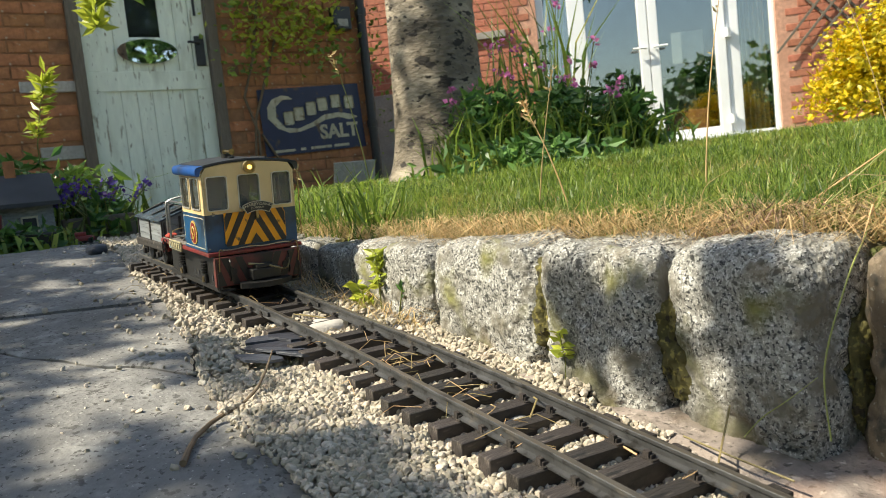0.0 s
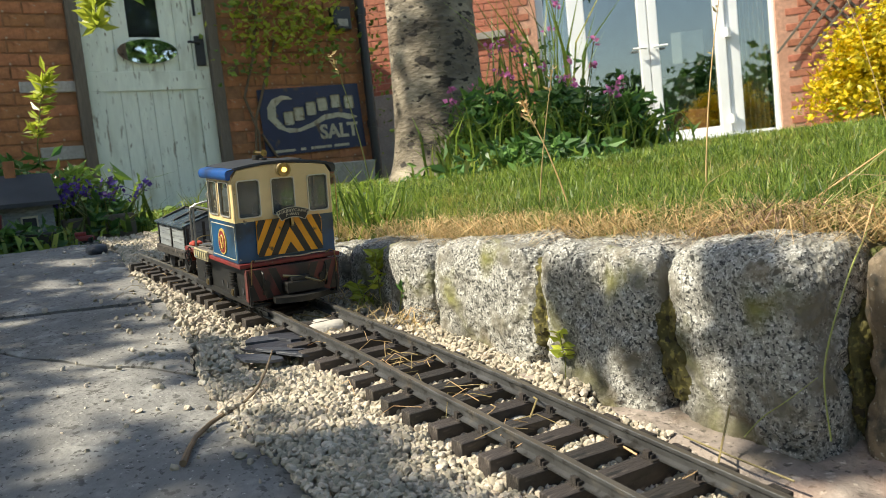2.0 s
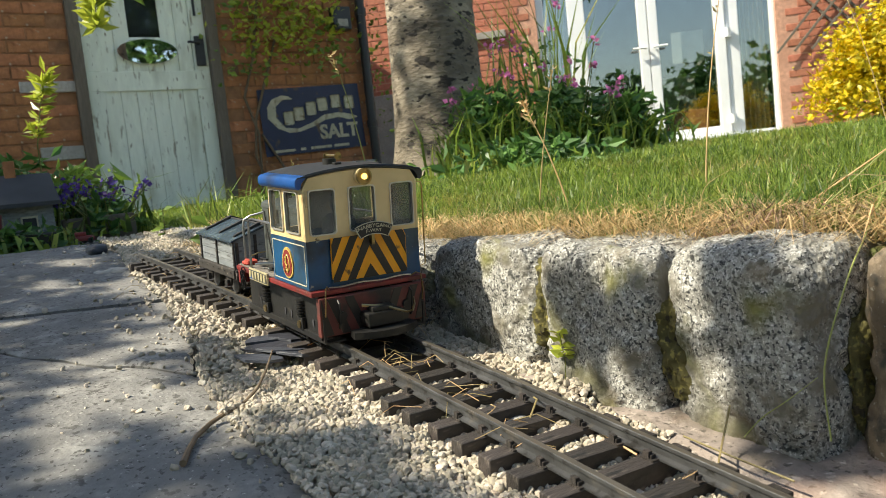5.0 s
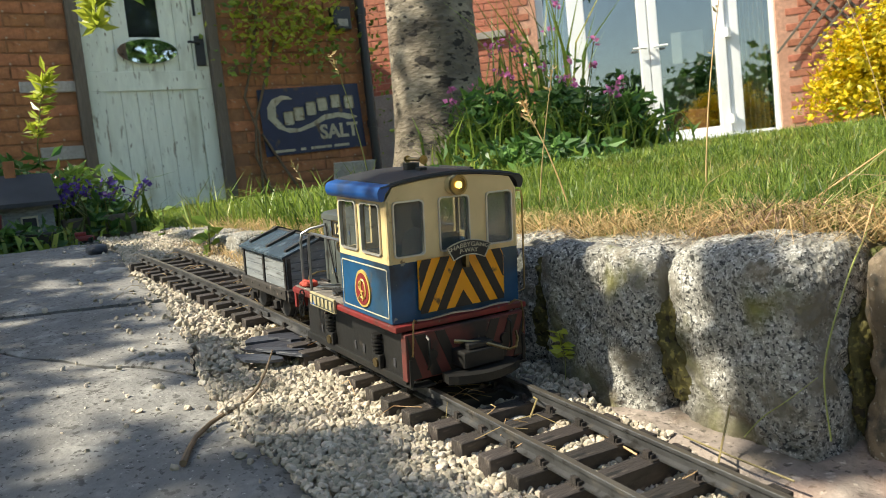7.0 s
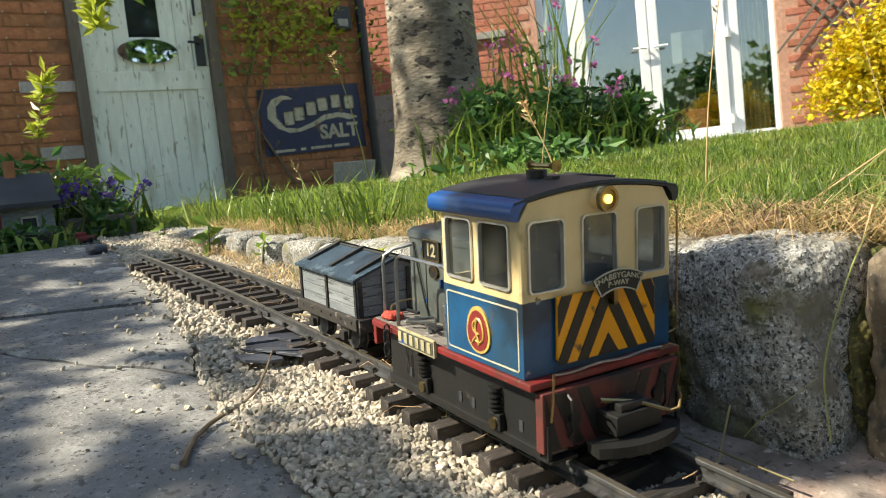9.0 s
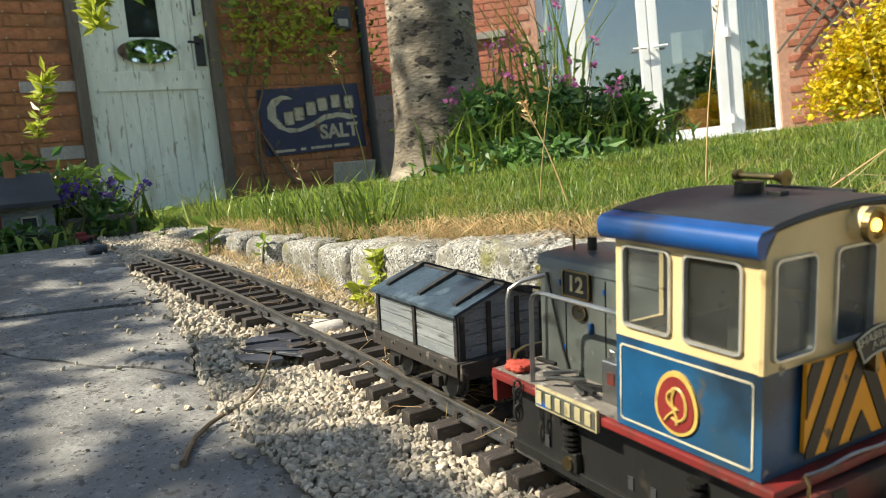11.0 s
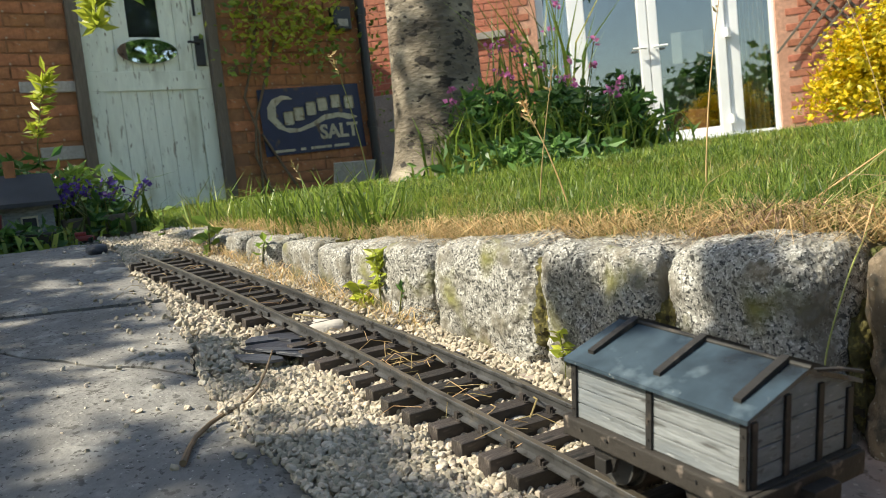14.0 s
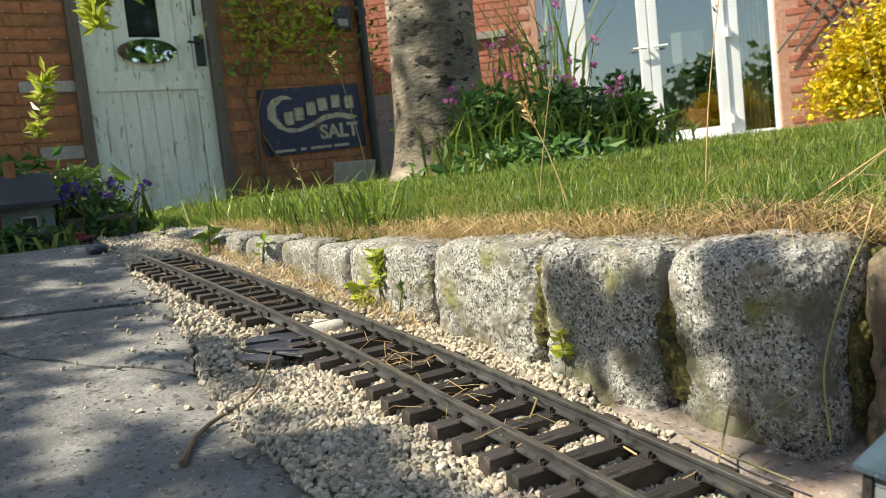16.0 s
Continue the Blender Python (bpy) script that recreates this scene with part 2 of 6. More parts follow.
M_DULLRED = material("dull_red", (0.125, 0.028, 0.022), 0.6, specks=(((0.025, 0.018, 0.015), 45, 0.48, 0.66), ((0.11, 0.085, 0.065), 170, 0.66, 0.72)), bump=0.1, bump_scale=300, scale=60)
M_FRAME = material("black_frame", (0.0105, 0.010, 0.0095), 0.5, specks=(((0.05, 0.04, 0.03), 80, 0.64, 0.78),), bump=0.12, bump_scale=300, scale=60)
M_HOOD = material("grey_green_paint", (0.072, 0.082, 0.076), 0.3, specks=(((0.10, 0.075, 0.05), 26, 0.54, 0.72), ((0.010, 0.085, 0.36), 17, 0.60, 0.615), ((0.02, 0.02, 0.018), 60, 0.60, 0.7), ((0.16, 0.16, 0.14), 170, 0.68, 0.73)), bump=0.08, bump_scale=300, scale=70, spread=0.3)
M_DECK = material("dusty_deck", (0.17, 0.15, 0.13), 0.9, specks=(((0.06, 0.05, 0.045), 90, 0.5, 0.66), ((0.36, 0.34, 0.31), 200, 0.6, 0.7)), bump=0.4, bump_scale=400, scale=90, spread=0.3)
M_HAZARD = material("hazard_yellow", (0.75, 0.31, 0.010), 0.45, specks=(((0.14, 0.075, 0.025), 90, 0.63, 0.70), ((0.50, 0.20, 0.01), 30, 0.55, 0.7)), scale=60, spread=0.12)
M_HAZBLACK = material("hazard_black", (0.017, 0.014, 0.012), 0.5, specks=(((0.07, 0.05, 0.035), 80, 0.6, 0.75),), scale=60)
M_GOLD = material("gold_paint", (0.50, 0.34, 0.09), 0.42, specks=(((0.24, 0.15, 0.05), 130, 0.56, 0.70),), scale=90)
M_BRASS = material("brass", (0.36, 0.27, 0.13), 0.36, metal=1.0, specks=(((0.12, 0.09, 0.05), 120, 0.55, 0.7),), scale=90)
M_STEEL = material("steel_wire", (0.42, 0.42, 0.42), 0.35, metal=1.0, scale=90)
M_LINE = material("lining_cream", (0.50, 0.45, 0.33), 0.5, specks=(((0.20, 0.19, 0.15), 70, 0.54, 0.68),), scale=90)
M_SILVER = material("window_surround", (0.60, 0.58, 0.53), 0.35, metal=0.6, scale=100)
# the front panes carry more of the grey that paints in their reflection
M_CABGLASS = haze_sheen_glass("cab_front_glass", 0.45)
M_SIDEGLASS = haze_sheen_glass("cab_side_glass", 0.12)
M_PLATE = material("old_brass_letters", (0.44, 0.38, 0.22), 0.45, specks=(((0.20, 0.16, 0.09), 140, 0.54, 0.68),), scale=90)
M_LAMP = glow("lit_bulb", (1.0, 0.62, 0.13), 2.2)
M_WGREY = material("grey_planks", (0.20, 0.215, 0.225), 0.75, specks=(((0.07, 0.07, 0.07), 120, 0.58, 0.70), ((0.14, 0.16, 0.18), 40, 0.5, 0.75), ((0.33, 0.34, 0.35), 260, 0.64, 0.72)), bump=0.35, bump_scale=250, scale=90, spread=0.3, stretch=(0.4, 1, 3))
M_WLID = material("blue_grey_lid", (0.045, 0.067, 0.088), 0.26, specks=(((0.13, 0.17, 0.20), 50, 0.58, 0.74), ((0.016, 0.02, 0.025), 26, 0.54, 0.70), ((0.22, 0.23, 0.23), 200, 0.68, 0.73)), bump=0.12, bump_scale=220, scale=80, spread=0.3)
M_WIRON = material("rusty_strap", (0.020, 0.018, 0.017), 0.6, specks=(((0.09, 0.07, 0.055), 90, 0.58, 0.72),), bump=0.3, bump_scale=300, scale=90)
M_WFRAME = material("brown_frame", (0.032, 0.027, 0.023), 0.7, specks=(((0.16, 0.13, 0.11), 130, 0.62, 0.72),), bump=0.35, bump_scale=280, scale=80, spread=0.35)
M_DOLL = material("doll_paint", (0.09, 0.08, 0.07), 0.7, scale=60)
M_GLOVE = material("red_rag", (0.40, 0.05, 0.03), 0.8, scale=80)


# ---- mesh tools ----
def link_mesh(name, verts, faces, mats, parent=None, slots=None, flat=True):
    me = bpy.data.meshes.new(name)
    me.from_pydata([tuple(v) for v in verts], [], [tuple(f) for f in faces])
    for m in mats if isinstance(mats, (list, tuple)) else [mats]:
        me.materials.append(m)
    if slots is not None:
        me.polygons.foreach_set("material_index", slots)
    if not flat:
        me.polygons.foreach_set("use_smooth", [True] * len(me.polygons))
    me.update()
    ob = new(name, me)
    ob.parent = parent
    return ob


def part(name, bm, mat, parent=None, label="", smooth_faces=False):
    """Links a bmesh as one mesh object under a thing or a part."""
    me = bpy.data.meshes.new(name)
    bmesh.ops.recalc_face_normals(bm, faces=bm.faces)
    bm.to_mesh(me)
    bm.free()
    for m in mat if isinstance(mat, (list, tuple)) else [mat]:
        me.materials.append(m)
    if smooth_faces:
        me.polygons.foreach_set("use_smooth", [True] * len(me.polygons))
        me.set_sharp_from_angle(angle=radians(40))
    ob = new(name, me)
    ob.parent = parent
    return tagged(ob, label)


def box(bm, x0, x1, y0, y1, z0, z1, bevel=0.0, m=None, slot=0):
    vs = [bm.verts.new((x, y, z)) for x in (x0, x1) for y in (y0, y1) for z in (z0, z1)]
    fs = [bm.faces.new([vs[i] for i in f]) for f in ((0, 1, 3, 2), (4, 6, 7, 5), (0, 4, 5, 1), (2, 3, 7, 6), (0, 2, 6, 4), (1, 5, 7, 3))]
    if m is not None:
        bmesh.ops.transform(bm, matrix=m, verts=vs)
    for f in fs:
        f.material_index = slot
    if bevel:
        es = list({e for f in fs for e in f.edges})
        bmesh.ops.bevel(bm, geom=es, offset=bevel, segments=2, affect="EDGES", profile=0.6)
    return bm


def boxed(*a, **k):
    return box(bmesh.new(), *a, **k)


def rod(bm, a, b, r, n=8, r2=None):
    a, b = Vector(a), Vector(b)
    m = Matrix.Translation((a + b) / 2) @ (b - a).to_track_quat("Z", "Y").to_matrix().to_4x4()
    bmesh.ops.create_cone(bm, cap_ends=True, segments=n, radius1=r, radius2=r if r2 is None else r2, depth=(b - a).length, matrix=m)
    return bm


def wire(bm, pts, r, n=6):
    """A bent rod through points, as one tube."""
    pts = [Vector(p) for p in pts]
    rings = []
    for i, p in enumerate(pts):
        d = (pts[min(i + 1, len(pts) - 1)] - pts[max(i - 1, 0)]).normalized()
        s = d.orthogonal().normalized() if i == 0 else (side - d * side.dot(d)).normalized()
        side = s
        t = d.cross(s)
        rr = r[i] if isinstance(r, (list, tuple)) else r
        rings.append([bm.verts.new(p + (s * math.cos(2 * math.pi * k / n) + t * math.sin(2 * math.pi * k / n)) * rr) for k in range(n)])
    for q0, q1 in zip(rings, rings[1:]):
        for k in range(n):
            bm.faces.new((q0[k], q0[(k + 1) % n], q1[(k + 1) % n], q1[k]))
    bm.faces.new(rings[0][::-1]), bm.faces.new(rings[-1])
    return bm


def prism(bm, poly, axis, lo, hi, slot=0):
    """A flat outline pushed along an axis (0, 1, 2)."""
    def at(p, h):
        v = list(p)
        v.insert(axis, h)
        return v
    a = [bm.verts.new(at(p, lo)) for p in poly]
    b = [bm.verts.new(at(p, hi)) for p in poly]
    fs = [bm.faces.new(a[::-1]), bm.faces.new(b)]
    for i in range(len(poly)):
        j = (i + 1) % len(poly)
        fs.append(bm.faces.new((a[i], a[j], b[j], b[i])))
    for f in fs:
        f.material_index = slot
    return bm


def disc(bm, centre, r, depth, axis=1, n=24, slot=0, ry=None):
    c = Vector(centre)
    o = [k for k in (0, 1, 2) if k != axis]
    poly = [(c[o[0]] + r * math.cos(2 * math.pi * k / n), c[o[1]] + (ry or r) * math.sin(2 * math.pi * k / n)) for k in range(n)]
    return prism(bm, poly, axis, c[axis] - depth / 2, c[axis] + depth / 2, slot)


def rounded(y0, y1, z0, z1, r, n=4):
    out = []
    for cy, cz, a0 in ((y1 - r, z1 - r, 0), (y0 + r, z1 - r, 90), (y0 + r, z0 + r, 180), (y1 - r, z0 + r, 270)):
        out += [(cy + r * math.cos(radians(a0 + 90 * k / n)), cz + r * math.sin(radians(a0 + 90 * k / n))) for k in range(n + 1)]
    return out


def frame_ring(bm, outer, inner, axis, lo, hi, slot=0):
    """A rim between two outlines of the same count."""
    def at(p, h):
        v = list(p)
        v.insert(axis, h)
        return bm.verts.new(v)
    n = len(outer)
    q = [[at(p, h) for p in poly] for poly, h in ((outer, lo), (outer, hi), (inner, hi), (inner, lo))]
    for k in range(4):
        a, b = q[k], q[(k + 1) % 4]
        for i in range(n):
            bm.faces.new((a[i], a[(i + 1) % n], b[(i + 1) % n], b[i])).material_index = slot
    return bm


def lettering(name, text, size, mat, m, parent=None, depth=0.0002, arch=0.0, bold=0.0):
    """Raised letters as a mesh, in the built-in font; arch bends the line upwards in its middle."""
    cu = bpy.data.curves.new(name, "FONT")
    cu.body, cu.size, cu.extrude, cu.align_x, cu.align_y = text, size, depth, "CENTER", "CENTER"
    cu.resolution_u = 3
    cu.offset = bold * size
    tmp = new(name, cu)
    me = bpy.data.meshes.new_from_object(tmp.evaluated_get(bpy.context.evaluated_depsgraph_get()))
    bpy.data.objects.remove(tmp)
    for v in me.vertices:
        if arch:
            v.co.y -= arch * v.co.x * v.co.x
    me.transform(m)
    me.materials.clear()
    me.materials.append(mat)
    ob = new(name, me)
    ob.parent = parent
    return ob


def thing(name, m, label, category, group="", kind=""):
    e = new(name)
    e.empty_display_size = 0.05
    e.matrix_basis = m
    return tagged(e, label, category, group, kind)


NPR = np.random.RandomState(11)


def leaf_cloud(centres, size, width, droop=0.3, seed=0, up=0.4):
    """Folded, pointed leaves at the given places; returns vertices and faces."""
    r = np.random.RandomState(seed)
    c = np.asarray(centres, float)
    n = len(c)
    d = r.normal(size=(n, 3))
    d[:, 2] = d[:, 2] * 0.5 + up - droop
    d /= np.linalg.norm(d, axis=1)[:, None]
    s = np.cross(d, r.normal(size=(n, 3)))
    s /= np.linalg.norm(s, axis=1)[:, None] + 1e-9
    nn = np.cross(d, s)
    L = (size * (0.6 + 0.8 * r.rand(n)))[:, None]
    W = L * width
    v = np.stack([c, c + d * L * 0.45 + s * W * 0.5 + nn * L * 0.08, c + d * L - nn * L * 0.1, c + d * L * 0.45 - s * W * 0.5 + nn * L * 0.08], 1).reshape(-1, 3)
    i = np.arange(n)[:, None] * 4
    f = np.concatenate([i + [0, 1, 2], i + [0, 2, 3]], 0)
    return v, f


def blades(base, height, width, lean, seed=0):
    """Bent grass blades: each a tapering strip of two pieces."""
    r = np.random.RandomState(seed)
    b = np.asarray(base, float)
    n = len(b)
    a = r.rand(n) * 2 * math.pi
    out = np.stack([np.cos(a), np.sin(a), 0 * a], 1)
    a2 = a + math.pi / 2 + r.normal(size=n) * 0.6
    side = np.stack([np.cos(a2), np.sin(a2), 0 * a], 1)
    h = (height * (0.55 + 0.9 * r.rand(n)))[:, None]
    w = (width * (0.7 + 0.6 * r.rand(n)))[:, None] * 0.5
    ln = (lean * (0.2 + 1.3 * r.rand(n)))[:, None]
    z = np.array([0, 0, 1.0])
    mid = b + z * h * 0.55 + out * h * ln * 0.3
    tip = b + z * h * np.maximum(0.15, 1 - 0.45 * ln) + out * h * ln
    v = np.stack([b - side * w, b + side * w, mid + side * w * 0.8, mid - side * w * 0.8, tip], 1).reshape(-1, 3)
    i = np.arange(n)[:, None] * 5
    return v, [tuple(q) for q in (i + [0, 1, 2, 3])] + [tuple(q) for q in (i + [3, 2, 4])]


def stem_mesh(paths, radius):
    bm = bmesh.new()
    for p in paths:
        wire(bm, p, radius, 5)
    return bm


# ---- the ground ----
def build_ground():
    xs = [-150, -40, -12, -4, -2, -1, -0.5] + [round(-0.3 + 0.1 * k, 2) for k in range(24)] + [2.2, 2.6, 3, 3.5, 4, 4.5, 5, 5.5, 6, 7, 8, 10, 14, 40, 150]
    ys = [150, 40, 12, 5, 2, 1, 0.6, 0.3, 0.15, 0.0, -0.05, None]
    back = [0.002, 0.1, 0.25, 0.5, 0.9, 1.4, 2, 2.8, 3.8, 5, 7, 10, 20, 50, 150]
    verts, faces = [], []
    for x in xs:
        for y in ys:
            verts.append((x, wall_y(x) if y is None else y, patio_z(max(-1.5, x)) - 0.034))
        for u in back:
            y = wall_y(x) - u
            verts.append((x, y, lawn_z(min(9, max(-1, x)), y) - 0.012))
    n = len(ys) + len(back)
    for i in range(len(xs) - 1):
        for j in range(n - 1):
            faces.append((i * n + j, i * n + j + 1, (i + 1) * n + j + 1, (i + 1) * n + j))
    tagged(link_mesh("ground", verts, faces, M_BOUNCEGROUND, flat=False), "garden ground, made pale to bounce sunlight", "ground", kind="structure")
    xs = np.concatenate([np.arange(-0.4, 1.6, 0.04), np.arange(1.6, 9, 0.25)])
    us = np.concatenate([[-0.004], np.arange(0.0, 0.6, 0.03), np.arange(0.6, 9, 0.25)])
    verts, faces = [], []
    for x in xs:
        for u in us:
            y = wall_y(x) - u
            verts.append((x, y, lawn_z(x, y) - (0.012 if u < 0 else 0)))
    n = len(us)
    for i in range(len(xs) - 1):
        for j in range(n - 1):
            faces.append((i * n + j, i * n + j + 1, (i + 1) * n + j + 1, (i + 1) * n + j))
    tagged(link_mesh("lawn", verts, faces, M_LAWNSOIL, flat=False), "turf of the raised lawn behind the kerb", "lawn", kind="structure")


build_ground()


# ---- paving ----
def build_paving():
    pav = thing("pavement", Matrix(), "weathered grey concrete paving slabs with cracks", "pavement", kind="structure")
    gap = 0.0055

    def edge(x):
        return 0.118 - 0.062 * smooth(0.42, 0.9, x) - 0.035 * smooth(0.9, 1.3, x)

    def crack(y):
        return 0.44 + 1.52 * (y - 0.02) + 0.006 * math.sin(y * 60) + 0.004 * math.sin(y * 140)

    def slab(lo, hi, y0, y1, tilt=0.0):
        """One slab between two edge curves in x, over a span of y."""
        bm = bmesh.new()
        rows = 26
        grid = []
        for j in range(rows + 1):
            row = []
            for i in range(rows + 1):
                t = j / rows
                yy = y1 * t + y0(0.5 * (lo(0.2) + hi(0.2))) * (1 - t)
                x = lo(yy) + (hi(yy) - lo(yy)) * i / rows
                yb = y0(x)
                yy = yb + (y1 - yb) * t
                x = lo(yy) + (hi(yy) - lo(yy)) * i / rows
                e = min(i, rows - i, j, rows - j)
                z = patio_z(x) + tilt * (x - lo(yy)) + 0.0012 * noise.noise((x * 14, yy * 14, 3)) - (0.0018 if e == 0 else 0)
                if e == 0:
                    x += 0.0022 * noise.noise((x * 70, yy * 70, 9))
                    yy += 0.0025 * noise.noise((x * 70, yy * 70, 4))
                row.append(bm.verts.new((x, yy, z)))
            grid.append(row)
        for j in range(rows):
            for i in range(rows):
                bm.faces.new((grid[j][i], grid[j][i + 1], grid[j + 1][i + 1], grid[j + 1][i]))
        rim = [e for e in bm.edges if e.is_boundary]
        ret = bmesh.ops.extrude_edge_only(bm, edges=rim)
        for v in ret["geom"]:
            if isinstance(v, bmesh.types.BMVert):
                v.co.z -= 0.03
        part("slab", bm, M_SLAB, pav, smooth_faces=True)
    j1 = lambda y: 0.868 + 0.26 * (y - 0.06)
    j2 = lambda y: 1.275
    slab(lambda y: -0.7, lambda y: crack(y) - gap, edge, 0.5)
    slab(lambda y: crack(y) + gap * 0.6, lambda y: j1(y) - gap, edge, 0.32, -0.004)
    slab(lambda y: j1(y) + gap, lambda y: j2(y) - gap, edge, 0.5, 0.003)
    slab(lambda y: j2(y) + gap, lambda y: 1.68, edge, 0.5)
    slab(lambda y: 1.69, lambda y: 2.3, lambda x: -0.12, 0.5)
    slab(lambda y: 2.31, lambda y: 2.9, lambda x: -0.12, 0.5)
    slab(lambda y: 2.91, lambda y: 4.0, lambda x: -0.4, 0.6)
    slab(lambda y: 4.01, lambda y: 5.19, lambda x: -1.6, 0.6)
    for k in range(5):
        slab(lambda y, k=k: -0.7 + 0.6 * k + gap, lambda y, k=k: -0.1 + 0.6 * k, lambda x: 0.51, 1.2)


build_paving()


# ---- the track ----
def build_track():
    track = thing("railway_track", Matrix(), "model railway track with dark sleepers on pale ballast", "railway track")
    bm = bmesh.new()
    box(bm, -0.0055, 0.0055, -0.0445, 0.0445, -0.0210, -0.0086, 0.0009)
    for y in (-0.0233, 0.0233):
        for s in (-1, 1):
            box(bm, -0.003, 0.003, y + s * 0.0034 - 0.0016, y + s * 0.0034 + 0.0016, -0.0088, -0.0058, 0.0004)
            box(bm, -0.0018, 0.0018, y + s * 0.0045 - 0.0012, y + s * 0.0045 + 0.0012, -0.0088, -0.0042)
        box(bm, -0.0048, 0.0048, y - 0.0062, y + 0.0062, -0.0088, -0.0078)
    first = part("sleeper", bm, M_SLEEPER, track)
    k = 0
    for i in range(-20, 19):
        a = 0.5431 - 0.0055 - i * 0.02597
        if 0.575 < a < 0.665 and i % 3:
            continue
        m = arc(a) @ pose(rng.uniform(-0.0012, 0.0012), rng.uniform(-0.0015, 0.0015), rng.uniform(-0.0006, 0.0004), 0, 0, rng.uniform(-1.6, 1.6))
        ob = first if k == 0 else new("sleeper", first.data)
        ob.parent = track
        ob.matrix_basis = m
        k += 1
    # rails: head, web and foot
    prof = [(-0.0017, 0), (0.0017, 0), (0.0019, -0.0004), (0.0019, -0.0022), (0.0007, -0.0030), (0.0007, -0.0066), (0.0034, -0.0074), (0.0034, -0.0084), (-0.0034, -0.0084), (-0.0034, -0.0074), (-0.0007, -0.0066), (-0.0007, -0.0030), (-0.0019, -0.0022), (-0.0019, -0.0004)]
    joints = (0.02, 0.665, 1.085)
    for side in (-0.0242, 0.0242):
        for a0, a1 in zip(joints, joints[1:]):
            bm = bmesh.new()
            rings = []
            n = int((a1 - a0) / 0.02)
            for i in range(n + 1):
                m = arc(a0 + 0.0008 + (a1 - a0 - 0.0016) * i / n)
                rings.append([bm.verts.new(m @ Vector((0, side + y, z))) for y, z in prof])
            for p, q in zip(rings, rings[1:]):
                for j in range(len(prof)):
                    f = bm.faces.new((p[j], p[(j + 1) % len(prof)], q[(j + 1) % len(prof)], q[j]))
                    f.material_index = 1 if j == 0 else 0
            bm.faces.new(rings[0]), bm.faces.new(rings[-1][::-1])
            part("rail", bm, [M_RAIL, M_RAILTOP], track)
        bm = bmesh.new()
        for s in (-1, 1):
            box(bm, -0.012, 0.012, side + s * 0.0022 - 0.0008, side + s * 0.0022 + 0.0008, -0.0066, -0.0028, 0.0003)
        part("fishplate", bm, M_RAIL, track).matrix_basis = arc(0.665)


build_track()


# ---- the granite kerb ----
def stone_mesh(lx, ly, lz, seed, rough=0.05, power=6, cuts=15, pitted=0.0):
    """A rough, rounded block, its base at z = 0; pitted: the depth of its broken grain in metres."""
    bm = bmesh.new()
    bmesh.ops.create_cube(bm, size=2)
    bmesh.ops.subdivide_edges(bm, edges=bm.edges, cuts=cuts, use_grid_fill=True)
    off = Vector((seed * 7.3, seed * 3.1, seed * 5.7))
    s = min(lx, ly, lz)
    for v in bm.verts:
        p = v.co.copy()
        k = (abs(p.x) ** power + abs(p.y) ** power + abs(p.z) ** power) ** (1 / power)
        p /= k
        w = Vector((p.x * lx / 2, p.y * ly / 2, p.z * lz / 2))
        d = (1.0 * noise.noise(w * (1.6 / s) + off) + 0.45 * noise.noise(w * (5 / s) + off) + 0.25 * noise.noise(w * (14 / s) + off)) * rough * s
        if pitted and p.y > -0.5:
            # flat breaks, then pits and grain
            d -= pitted * (2.6 * abs(noise.noise(w * 38 + off)) + 1.3 * max(0, noise.noise(w * 95 + off)) + 0.9 * noise.noise(w * 210 + off) + 0.6 * noise.noise(w * 420 + off))
        v.co = w + p.normalized() * d
        v.co.z += lz / 2
    return bm


def build_kerb():
    kerb = thing("stone_kerb", Matrix(), "row of rough granite setts edging the lawn", "stone kerb")
    rows = [(0.045, 0.200, -0.100, 0.113, 0), (0.203, 0.299, -0.080, 0.112, 1), (0.302, 0.404, -0.072, 0.114, 2), (0.408, 0.546, -0.075, 0.114, 3), (0.551, 0.716, -0.079, 0.111, 4), (0.720, 0.792, -0.082, 0.108, 5),
            (0.797, 0.899, -0.085, 0.111, 6), (0.905, 1.018, -0.080, 0.115, 7), (1.024, 1.140, -0.076, 0.120, 8), (1.146, 1.273, -0.074, 0.124, 9), (1.28, 1.41, -0.078, 0.126, 10), (1.42, 1.56, -0.10, 0.127, 11), (1.57, 1.75, -0.15, 0.127, 12)]
    for x0, x1, y, top, k in rows:
        z0 = patio_z(x0) - 0.02
        bm = stone_mesh(x1 - x0 - 0.001, 0.10, top - z0, k + 1, 0.06, 7.0, 84 if k in (1, 2, 3) else 56 if k < 5 else 22, 0.0011)
        ob = part("stone", bm, M_BROWN_STONE if k == 0 else M_GRANITE, kerb, smooth_faces=True)
        ob.matrix_basis = pose((x0 + x1) / 2, y - 0.05, z0, 0, 0, rng.uniform(-3, 3) - (3 if k == 1 else 0))
    # moss and dirt in the joints
    for x, y, h, r in ((0.408, -0.078, 0.085, 0.018), (0.300, -0.079, 0.080, 0.022), (0.5485, -0.100, 0.06, 0.010), (0.718, -0.100, 0.05, 0.010), (0.202, -0.106, 0.085, 0.009), (0.7945, -0.105, 0.05, 0.010)):
        bm = stone_mesh(r * 1.5, 0.05, h * 0.9, x * 50, 0.3, 2.2, 24, 0.0009)
        ob = part("moss", bm, M_MOSS, kerb, smooth_faces=True)
        ob.matrix_basis = pose(x, y - 0.024, patio_z(x) + 0.004)


build_kerb()


